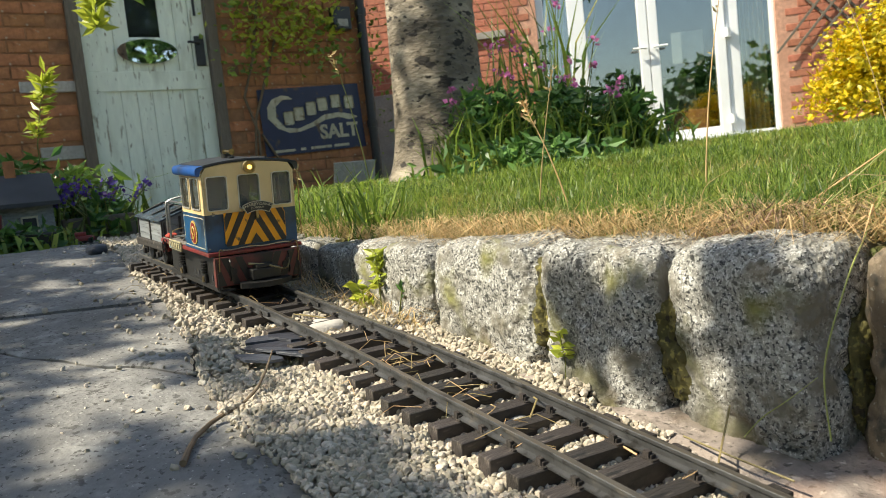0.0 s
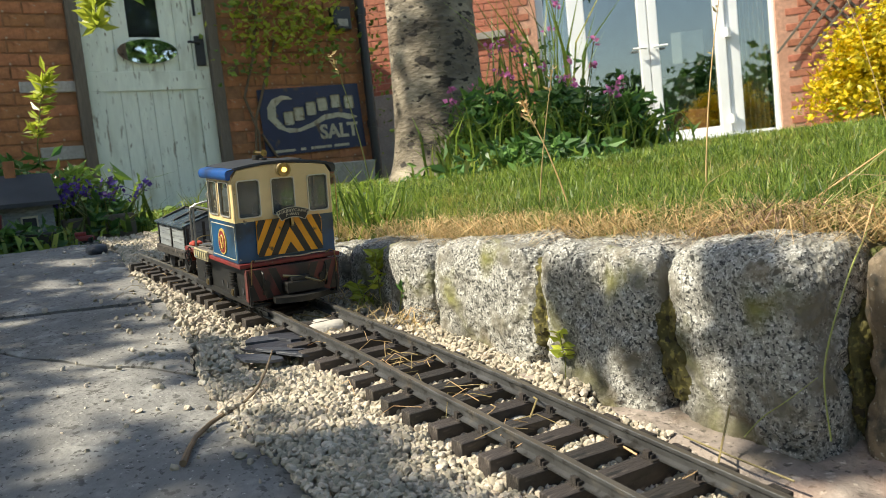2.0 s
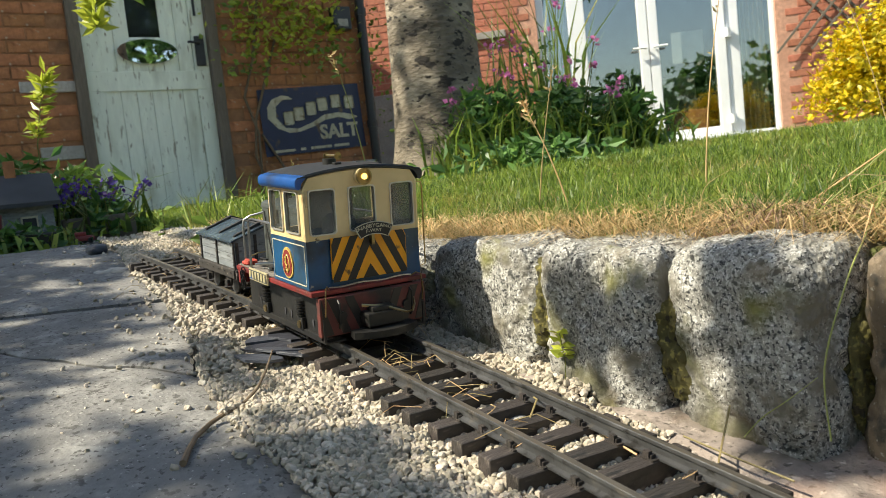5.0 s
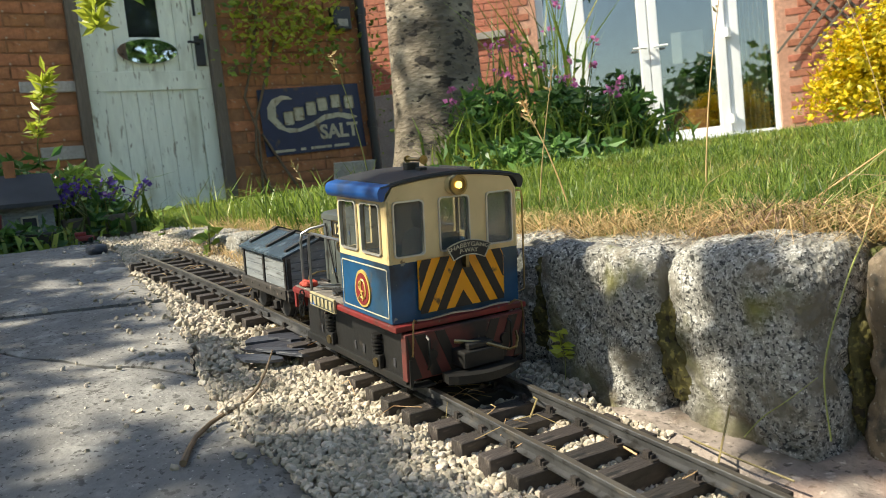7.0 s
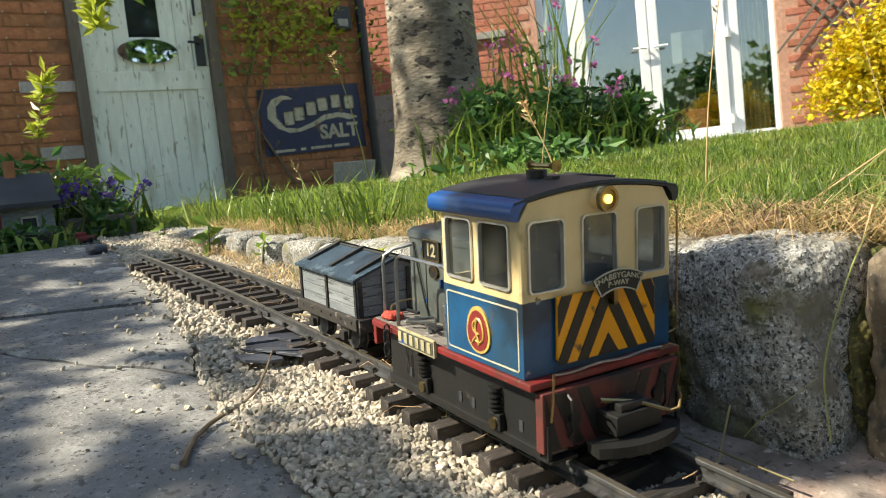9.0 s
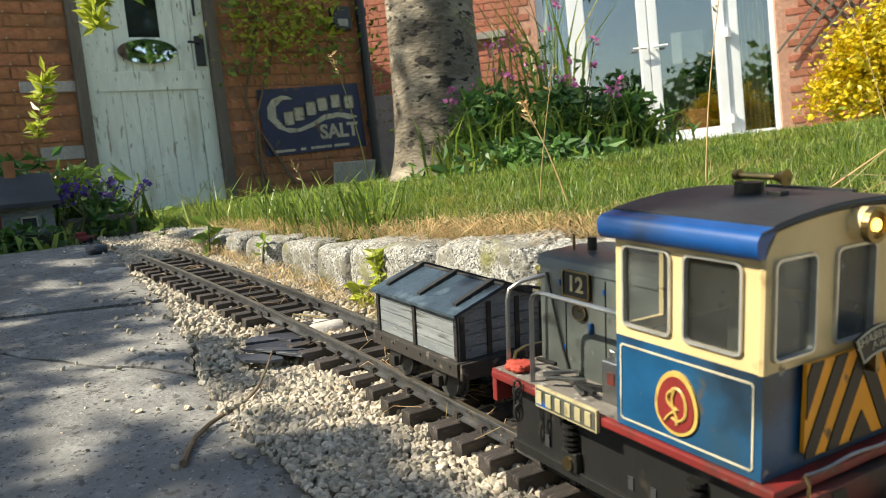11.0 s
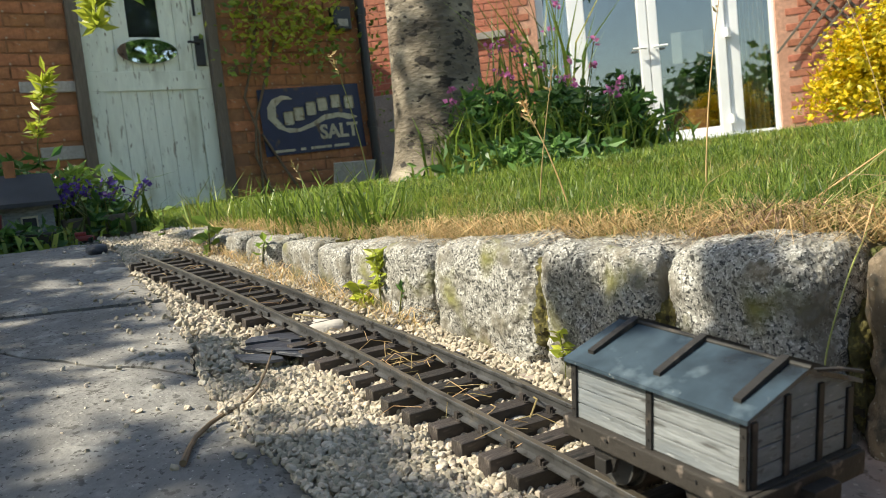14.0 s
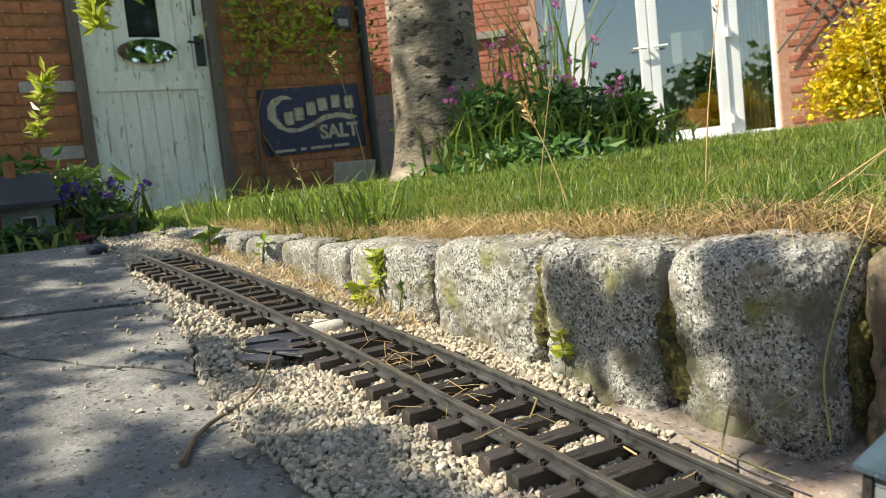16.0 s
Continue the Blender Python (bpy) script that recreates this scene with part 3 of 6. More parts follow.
# ---- ballast ----
def scatter_stones(places, sizes, seed, fine):
    """Small crushed stones: deformed icosahedra, joined."""
    bm = bmesh.new()
    bmesh.ops.create_icosphere(bm, subdivisions=2 if fine else 1, radius=1)
    bv = np.array([v.co[:] for v in bm.verts])
    bm.verts.index_update()
    bf = np.array([[v.index for v in f.verts] for f in bm.faces])
    bm.free()
    r = np.random.RandomState(seed)
    n = len(places)
    k = len(bv)
    lump = r.normal(size=(n, 9, 3))
    lump /= np.linalg.norm(lump, axis=2)[:, :, None]
    v = np.repeat(bv[None], n, 0)
    for j in range(9):
        d = np.einsum("nki,ni->nk", v, lump[:, j])
        cut = 0.46 + 0.30 * r.rand(n)[:, None]
        v = v - lump[:, j][:, None, :] * np.maximum(0, d - cut)[:, :, None]
    v = v * (1 + 0.12 * r.normal(size=(n, k, 1)) * (0.5 if fine else 1))
    v = v * (0.65 + 0.6 * r.rand(n, 1, 3))
    q = r.normal(size=(n, 3, 3))
    q = np.linalg.qr(q)[0]
    v = np.einsum("nij,nkj->nki", q, v) * 1.35 * np.asarray(sizes)[:, None, None] + np.asarray(places)[:, None, :]
    f = (bf[None] + (np.arange(n) * k)[:, None, None]).reshape(-1, 3)
    return v.reshape(-1, 3), f


def build_ballast():
    r = np.random.RandomState(5)

    def bed(n, x0, x1, size, seed, fine):
        P, S = [], []
        while len(P) < n:
            x = r.uniform(x0, x1)
            edge = 0.118 - 0.062 * smooth(0.42, 0.9, x) - 0.035 * smooth(0.9, 1.3, x)
            y = r.uniform(-0.10, edge + 0.012)
            centre = BEND * (x - MID) ** 2 / 2
            d = abs(y - centre)
            heap = -0.0225 + 0.004 * r.rand() + 0.002 * smooth(0.05, 0.07, d) + 0.005 * noise.noise((x * 18, y * 18, 1))
            if d < 0.044:
                heap = -0.0215 + 0.004 * r.rand() + 0.006 * noise.noise((x * 22, y * 22, 4))
            if y > edge:
                heap = -0.0165 if r.rand() < 0.35 else -1
            if heap == -1 or (x < 0.28 and y < -0.045) or (x < 0.35 and y < -0.060):
                continue
            s = size * (0.55 + 0.75 * r.rand())
            P.append(RAIL @ Vector((x, y, heap + 0.0015)))
            S.append(s)
        v, f = scatter_stones([p[:] for p in P], S, seed, fine)
        ob = link_mesh("gravel", v, f, M_GRAVEL)
        tagged(ob, "pale crushed limestone gravel round the track", "gravel", kind="stuff")
    bed(21000, 0.12, 0.54, 0.0019, 1, True)
    bed(17000, 0.52, 1.4, 0.0024, 2, False)
    # stray chips on the slabs
    P, S = [], []
    while len(P) < 330:
        x = r.uniform(0.3, 1.5)
        edge = 0.118 - 0.062 * smooth(0.42, 0.9, x) - 0.035 * smooth(0.9, 1.3, x)
        y = edge + abs(r.normal()) * (0.035 if r.rand() < 0.75 else 0.12)
        s = 0.0009 + 0.0018 * r.rand() ** 2
        P.append((x, y, patio_z(x) + s * 0.35))
        S.append(s)
    v, f = scatter_stones(P, S, 3, True)
    tagged(link_mesh("stray_gravel", v, f, M_GRAVEL), "stray gravel chips on the paving", "gravel", kind="stuff")
    # fallen rubble at the far end of the slabs
    for k in range(70):
        x = r.uniform(1.06, 1.5)
        y = r.uniform(-0.06, 0.06) if x > 1.1 else r.uniform(0.06, 0.085)
        s = r.uniform(0.008, 0.026)
        ob = part("rock", stone_mesh(s, s * 0.8, s * 0.6, 30 + k, 0.14, 3, 4), M_ROCK, smooth_faces=True)
        ob.matrix_basis = pose(x, y, patio_z(x) - 0.012, 0, 0, r.uniform(0, 180))
        tagged(ob, "small grey rock lying at the end of the track", "rock", "rocks by the track")
    # footing under the nearest setts
    bm = bmesh.new()
    n = 24
    g = [[bm.verts.new((0.02 + 0.37 * i / n, -0.125 + 0.08 * j / n, 0)) for i in range(n + 1)] for j in range(n + 1)]
    for row in g:
        for v in row:
            v.co.z = patio_z(v.co.x) + 0.002 + 0.004 * noise.noise(v.co * 30) + 0.0016 * noise.noise(v.co * 120) + 0.006 * smooth(-0.075, -0.12, v.co.y) - 0.012 * smooth(-0.065, -0.045, v.co.y) - 0.010 * smooth(0.30, 0.39, v.co.x)
    for j in range(n):
        for i in range(n):
            bm.faces.new((g[j][i], g[j][i + 1], g[j + 1][i + 1], g[j + 1][i]))
    tagged(part("footing", bm, M_FOOT, smooth_faces=True), "reddish mortar footing of the kerb", "footing", kind="structure")


build_ballast()


# ---- brick walls ----
def lay_bricks(wall, m, u0, u1, z0, z1, holes, near, mat, depth=0.006):
    """Bricks proud of a mortar core; those in the stretch near=(u0, u1, z0, z1) are pieces of their own."""
    L, H, j = 0.215, 0.065, 0.010
    bm = bmesh.new()
    box(bm, -L / 2, L / 2, -0.001, depth, -H / 2, H / 2, 0.003)
    unit = bpy.data.meshes.new("brick")
    bm.to_mesh(unit)
    bm.free()
    unit.materials.append(mat)
    rest_v, rest_f = [], []
    z, row = z0 + H / 2, 0
    while z < z1:
        u = u0 + (L / 2 if row % 2 else 0) + L / 2
        while u < u1:
            if not any(a - 0.105 < u < b + 0.105 and c - 0.03 < z < d + 0.03 for a, b, c, d in holes):
                if near[0] < u < near[1] and near[2] < z < near[3]:
                    ob = new("brick", unit)
                    ob.parent = wall
                    ob.matrix_basis = m @ pose(u, rng.uniform(-0.0015, 0.0015), z, 0, 0, rng.uniform(-0.4, 0.4))
                else:
                    k = len(rest_v)
                    for du in (-L / 2, L / 2):
                        for dy in (-0.001, depth):
                            for dz in (-H / 2, H / 2):
                                rest_v.append(m @ Vector((u + du, dy, z + dz)))
                    rest_f += [(k, k + 1, k + 3, k + 2), (k + 4, k + 6, k + 7, k + 5), (k, k + 4, k + 5, k + 1), (k + 2, k + 3, k + 7, k + 6), (k, k + 2, k + 6, k + 4), (k + 1, k + 5, k + 7, k + 3)]
            u += L + j
        z += H + j
        row += 1
    tagged(link_mesh("far_bricks", rest_v, rest_f, mat, wall), kind="stuff")


def core(u0, u1, z0, z1, holes, thick):
    """A wall slab with rectangular openings, standing behind y = 0."""
    bm = bmesh.new()
    us = sorted({u0, u1, *[h[0] for h in holes], *[h[1] for h in holes]})
    zs = sorted({z0, z1, *[h[2] for h in holes], *[h[3] for h in holes]})
    zs = [z for z in zs if z0 <= z <= z1]
    for a, b in zip(us, us[1:]):
        for c, d in zip(zs, zs[1:]):
            if not any(h[0] <= a and b <= h[1] and h[2] <= c and d <= h[3] for h in holes):
                box(bm, a, b, -thick, 0, c, d)
    return bm


# the shed's front runs across the line; distances count from the line towards the house
SHED = pose(5.2, 0, 0, 0, 0, 90)


def build_shed():
    def boxed(x0, x1, *rest, **kw):
        return box(bmesh.new(), -x1, -x0, *rest, **kw)

    door_hole = (-1.475, -0.66, 0.0, 2.08)
    wall = tagged(part("wall_shed", core(-2.62, 3.0, -0.1, 2.7, [door_hole], 0.215), M_MORTAR), "old soot-stained orange brick shed wall", "brick wall", kind="structure")
    wall.matrix_basis = SHED
    lay_bricks(wall, Matrix(), -2.62, 3.0, 0.03, 2.7, [door_hole], (-2.62, 0.35, 0.05, 1.66), M_BRICK)
    side = part("wall_shed_side", boxed(-0.1, 0.1, -2.6, 0, -0.1, 2.7), M_MORTAR)
    side.matrix_basis = SHED @ pose(-2.52, -0.215, 0)
    tagged(side, "side wall of the brick shed", "brick wall", kind="structure")
    roof = part("shed_roof", boxed(-3.2, 2.75, -3.0, 0.18, 2.7, 2.78), M_TIN)
    roof.matrix_basis = SHED
    tagged(roof, "flat felt roof of the shed", "roof", kind="structure")
    back = part("wall_shed_back", boxed(-3.0, 2.6, -2.9, -2.8, -0.1, 2.7), M_MORTAR)
    back.matrix_basis = SHED
    tagged(back, "back wall of the brick shed", "brick wall", kind="structure")
    # two pale grey bars set slightly proud of the bricks
    stone = part("sill_stone", boxed(0.36, 0.6, -0.01, 0.02, 0.52, 0.60, 0.006), M_ROCK, wall)
    stone = part("sill_stone", boxed(0.30, 0.62, -0.01, 0.018, 0.92, 0.985, 0.006), M_ROCK, wall)
    # door
    door = thing("door_1", SHED @ pose(-0.67, -0.03, 0.09), "weathered pale green plank door with oval mirror", "door", kind="structure")
    W, H = 0.765, 1.97
    n = 8
    for i in range(n):
        a, b = W * i / n, W * (i + 1) / n
        if i in (3, 4):
            part("plank", boxed(a + 0.001, b - 0.001, -0.02, 0.0, 0.0, 1.165, 0.003), M_DOORPAINT, door)
            part("plank", boxed(a + 0.001, b - 0.001, -0.02, 0.0, 1.72, H, 0.003), M_DOORPAINT, door)
        else:
            part("plank", boxed(a + 0.001, b - 0.001, -0.02, 0.0, 0.0, H, 0.003), M_DOORPAINT, door)
    for z0, z1 in ((0.83, 0.95), (1.85, H)):
        part("rail_board", boxed(0.0, W, 0.0, 0.014, z0, z1, 0.003), M_DOORPAINT, door)
    for a, b in ((0.0, 0.095), (W - 0.095, W)):
        part("stile", boxed(a, b, 0.0, 0.014, 0.0, 0.83, 0.003), M_DOORPAINT, door)
        part("stile", boxed(a, b, 0.0, 0.014, 0.95, 1.85, 0.003), M_DOORPAINT, door)
    part("pane", boxed(0.287, 0.478, -0.014, -0.008, 1.165, 1.72), M_GLASS, door)
    # dark board in place of the shaded inside of the shed
    back = part("lining", boxed(0.2, 0.56, -0.06, -0.05, 1.1, 1.8), M_INSIDESHADE, door)
    fr = bmesh.new()
    for a in ((0.27, 0.289, 1.15, 1.74), (0.476, 0.495, 1.15, 1.74), (0.289, 0.476, 1.15, 1.168), (0.289, 0.476, 1.72, 1.74)):
        box(fr, a[0], a[1], -0.004, 0.012, a[2], a[3], 0.002)
    part("window_frame", fr, M_DOORPAINT, door)
    part("mirror", disc(bmesh.new(), (-0.383, 0.022, 1.072), 0.183, 0.006, 1, 40, 0, 0.076), M_MIRROR, door, "oval mirror")
    lock = part("lock_plate", boxed(0.685, 0.745, 0.014, 0.03, 0.98, 1.17, 0.004), M_BLACKIRON, door, "black iron lock plate")
    part("handle", wire(bmesh.new(), [(-0.71, 0.03, 1.12), (-0.71, 0.06, 1.12), (-0.69, 0.065, 1.122), (-0.63, 0.065, 1.125)], 0.008), M_BLACKIRON, lock, "black lever handle")
    part("bolt", boxed(0.70, 0.715, 0.014, 0.026, 1.3, 1.52, 0.003), M_BLACKIRON, door)
    frame_ob = thing("door_frame", SHED, "grey weathered timber door frame", "door frame", kind="structure")
    for a in ((0.60, 0.668), (1.437, 1.505)):
        part("post", boxed(a[0], a[1], -0.06, 0.035, 0.06, 2.12, 0.006), M_OLDWOOD, frame_ob)
    part("head", boxed(0.668, 1.437, -0.06, 0.03, 2.06, 2.12, 0.006), M_OLDWOOD, frame_ob)
    part("step", boxed(0.55, 1.55, -0.1, 0.10, 0.03, 0.086, 0.01), M_OLDWOOD, frame_ob)
    # enamel sign; its brand lettering is drawn as plain shapes
    sign = thing("enamel_sign", SHED @ pose(-2.115, 0.014, 0.684, 0, 2.0, 0), "dark blue enamel sign with cream marks on brick", "sign")
    part("plate", boxed(-0.385, 0.385, 0.0, 0.006, -0.228, 0.228, 0.002), M_NAVY, sign)
    sw = bmesh.new()
    prism(sw, [(-px, pz) for px, pz in [(-0.135, 0.148), (-0.17, 0.172), (-0.218, 0.179), (-0.29, 0.155), (-0.329, 0.105), (-0.336, 0.031), (-0.273, -0.043), (-0.19, -0.08), (-0.107, -0.078), (-0.004, -0.05), (0.087, -0.012), (0.198, 0.0), (0.28, -0.025), (0.351, -0.009), (0.28, 0.018), (0.198, 0.033), (0.087, 0.025), (-0.01, -0.021), (-0.12, -0.055), (-0.218, -0.043), (-0.275, 0.031), (-0.268, 0.105), (-0.21, 0.15)]], 1, 0.006, 0.008)
    part("swash", sw, M_CREAMSIGN, sign)
    for k, (x, z) in enumerate(((-0.185, 0.02), (-0.105, 0.045), (-0.01, 0.074), (0.08, 0.099), (0.185, 0.112), (0.29, 0.10))):
        part("mark", boxed(x - 0.036, x + 0.036, 0.006, 0.0085, z - 0.046, z + 0.046, 0.012), M_CREAMSIGN, sign)
    lettering("letters", "SALT", 0.135, M_CREAMSIGN, Matrix(((-1, 0, 0, -0.185), (0, 0, 1, 0.008), (0, 1, 0, -0.10), (0, 0, 0, 1))), sign, 0.0012, bold=0.035)
    for a, b in ((0.25, 0.13), (0.11, -0.05), (-0.09, -0.13), (-0.17, -0.32)):
        part("small_print", boxed(b, a, 0.006, 0.0075, -0.208, -0.19, 0.0005), M_CREAMSIGN, sign)
    # downpipe on the corner
    pipe = thing("downpipe", SHED @ pose(-2.56, 0.06, 0.1), "black iron downpipe on the shed corner", "downpipe")
    part("tube", rod(bmesh.new(), (0, 0, 0), (0, 0, 2.65), 0.034, 14), M_BLACKIRON, pipe, smooth_faces=True)
    for z in (0.5, 1.3, 2.1):
        part("bracket", rod(bmesh.new(), (0, 0, z), (0, 0, z + 0.05), 0.042, 14), M_BLACKIRON, pipe)
    bx = part("junction_box", boxed(2.33, 2.47, 0.014, 0.08, 1.3, 1.46, 0.006), M_BLACKIRON)
    bx.matrix_basis = SHED
    tagged(bx, "small dark box fixed to the shed wall", "junction box")
    lid = part("meter_cover", boxed(2.36, 2.44, 0.08, 0.086, 1.32, 1.37), M_ROCK, bx)
    board = part("slate_board", boxed(-0.16, 0.16, 0, 0.02, 0, 0.26, 0.003), M_ROCK)
    board.matrix_basis = SHED @ pose(-2.32, 0.10, 0.11, -14, 0, 0)
    tagged(board, "pale grey slab leaning against the shed", "slab")


build_shed()

# the house wall; u runs to the shed's side
HOUSE = Matrix(((0.673, -0.739, 0, 5.2), (0.739, 0.673, 0, -6.48), (0, 0, 1, 0), (0, 0, 0, 1)))


def build_house():
    hole = (-0.645, 1.675, 0.27, 2.45)
    wall = tagged(part("wall_house", core(-5, 6, 0.0, 5.2, [hole], 0.25), M_HMORTAR), "sunlit red brick house wall", "brick wall", kind="structure")
    wall.matrix_basis = HOUSE
    lay_bricks(wall, Matrix(), -5, 6, 0.2, 5.2, [hole], (-1.75, 3.7, 0.25, 2.02), M_HBRICK)
    vent = part("vent_sill", boxed(2.0, 2.4, 0.0, 0.05, 1.56, 1.63, 0.005), M_ROCK, wall)
    # the room's surfaces are coloured near-black to paint in its shade
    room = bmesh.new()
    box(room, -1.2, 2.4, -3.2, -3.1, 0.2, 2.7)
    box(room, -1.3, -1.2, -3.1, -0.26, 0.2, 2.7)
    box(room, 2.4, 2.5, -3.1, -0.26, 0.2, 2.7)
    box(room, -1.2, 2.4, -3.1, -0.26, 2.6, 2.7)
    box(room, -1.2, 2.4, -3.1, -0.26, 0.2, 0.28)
    rm = part("wall_room", room, M_INSIDESHADE)
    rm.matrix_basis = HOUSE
    tagged(rm, "room behind the glass doors, coloured near-black for its shade", "room", kind="structure")
    rf = part("house_roof", boxed(-5.2, 6.2, -6, 0.3, 5.2, 5.35), M_TIN)
    rf.matrix_basis = HOUSE
    tagged(rf, "dark roof of the house", "roof", kind="structure")
    win = thing("window_1", HOUSE, "white framed glazed garden doors", "glazed door", kind="structure")
    y0, y1 = -0.12, -0.03
    posts = [(1.60, 1.675, y0, y1), (1.19, 1.36, y0, y1 + 0.03), (0.476, 0.57, y0, y1 + 0.02), (0.575, 0.667, y0, y1 + 0.02), (-0.17, -0.074, y0, y1 + 0.02), (-0.30, -0.175, y0, y1), (-0.645, -0.605, y0, y1)]
    for a, b, c, d in posts:
        part("post", boxed(a, b, c, d, 0.28, 2.45, 0.008), M_UPVC, win)
    spans = ((1.36, 1.60), (0.667, 1.19), (-0.074, 0.476), (-0.605, -0.30))
    for a, b in spans:
        low = 0.405 if a > -0.2 else 0.33
        part("bottom_rail", boxed(a, b, y0, y1, 0.285, low, 0.008), M_UPVC, win)
        part("top_rail", boxed(a, b, y0, y1, 2.33, 2.45, 0.008), M_UPVC, win)
        pane = part("pane", boxed(a, b, -0.083, -0.077, low, 2.33), M_PANE, win)
        pane.visible_shadow = False
    part("sill", boxed(-0.72, 1.72, -0.13, 0.05, 0.235, 0.283, 0.006), M_UPVC, win)
    for u in (0.61, 0.53):
        part("handle", wire(bmesh.new(), [(u, 0.0, 1.26), (u, 0.04, 1.26), (u + (0.03 if u > 0.57 else -0.03), 0.045, 1.262), (u + (0.13 if u > 0.57 else -0.13), 0.045, 1.262)], 0.012), M_UPVC, win, "white lever handle")
    for z in (0.42, 1.27, 2.1):
        part("hinge", rod(bmesh.new(), (-0.18, 0.01, z), (-0.18, 0.01, z + 0.09), 0.035, 10), M_UPVC, win)
    # pale folded sheet whose colour stands in for sky mirrored in this pane
    pale = bmesh.new()
    pts = [(1.36 + 0.24 * i / 36, -0.20 + 0.018 * math.sin(i * 0.8)) for i in range(37)]
    for (a, b), (c, d) in zip(pts, pts[1:]):
        pale.faces.new([pale.verts.new(p) for p in ((a, b, 0.3), (c, d, 0.3), (c, d, 2.4), (a, b, 2.4))])
    bmesh.ops.remove_doubles(pale, verts=pale.verts, dist=1e-5)
    ob = part("curtain", pale, M_SKYSHEET, smooth_faces=True)
    ob.matrix_basis = HOUSE
    tagged(ob, "pale blue sheet standing in for sky reflected in the narrow pane", "curtain")
    cur = bmesh.new()
    pts = [(-0.33 - 0.26 * i / 40, -0.22 + 0.02 * math.sin(i * 0.9)) for i in range(41)]
    for (a, b), (c, d) in zip(pts, pts[1:]):
        q = [cur.verts.new(p) for p in ((a, b, 0.3), (c, d, 0.3), (c, d, 2.4), (a, b, 2.4))]
        cur.faces.new(q)
    bmesh.ops.remove_doubles(cur, verts=cur.verts, dist=1e-5)
    ob = part("curtain", cur, M_CURTAIN, smooth_faces=True)
    ob.matrix_basis = HOUSE
    tagged(ob, "mustard curtain hanging behind the side pane", "curtain")
    pl = part("poster", boxed(0.0, 0.32, -0.30, -0.296, 1.1, 1.42), M_PAPER)
    pl.matrix_basis = HOUSE
    tagged(pl, "white paper sheet hanging inside the glass door", "paper")
    seat = part("crate", boxed(-0.02, 0.42, -0.75, -0.4, 0.28, 0.62, 0.01), M_HBRICK)
    seat.matrix_basis = HOUSE
    tagged(seat, "reddish wooden box standing inside the door", "box")
    # plain panel added in place of the white flowers, greyed for the dim room
    ch = part("white_chair_back", boxed(0.02, 0.40, -0.9, -0.86, 0.62, 1.02, 0.02), M_PAPER)
    ch.matrix_basis = HOUSE
    tagged(ch, "pale grey panel in place of white flowers seen through the door", "chair back")


build_house()


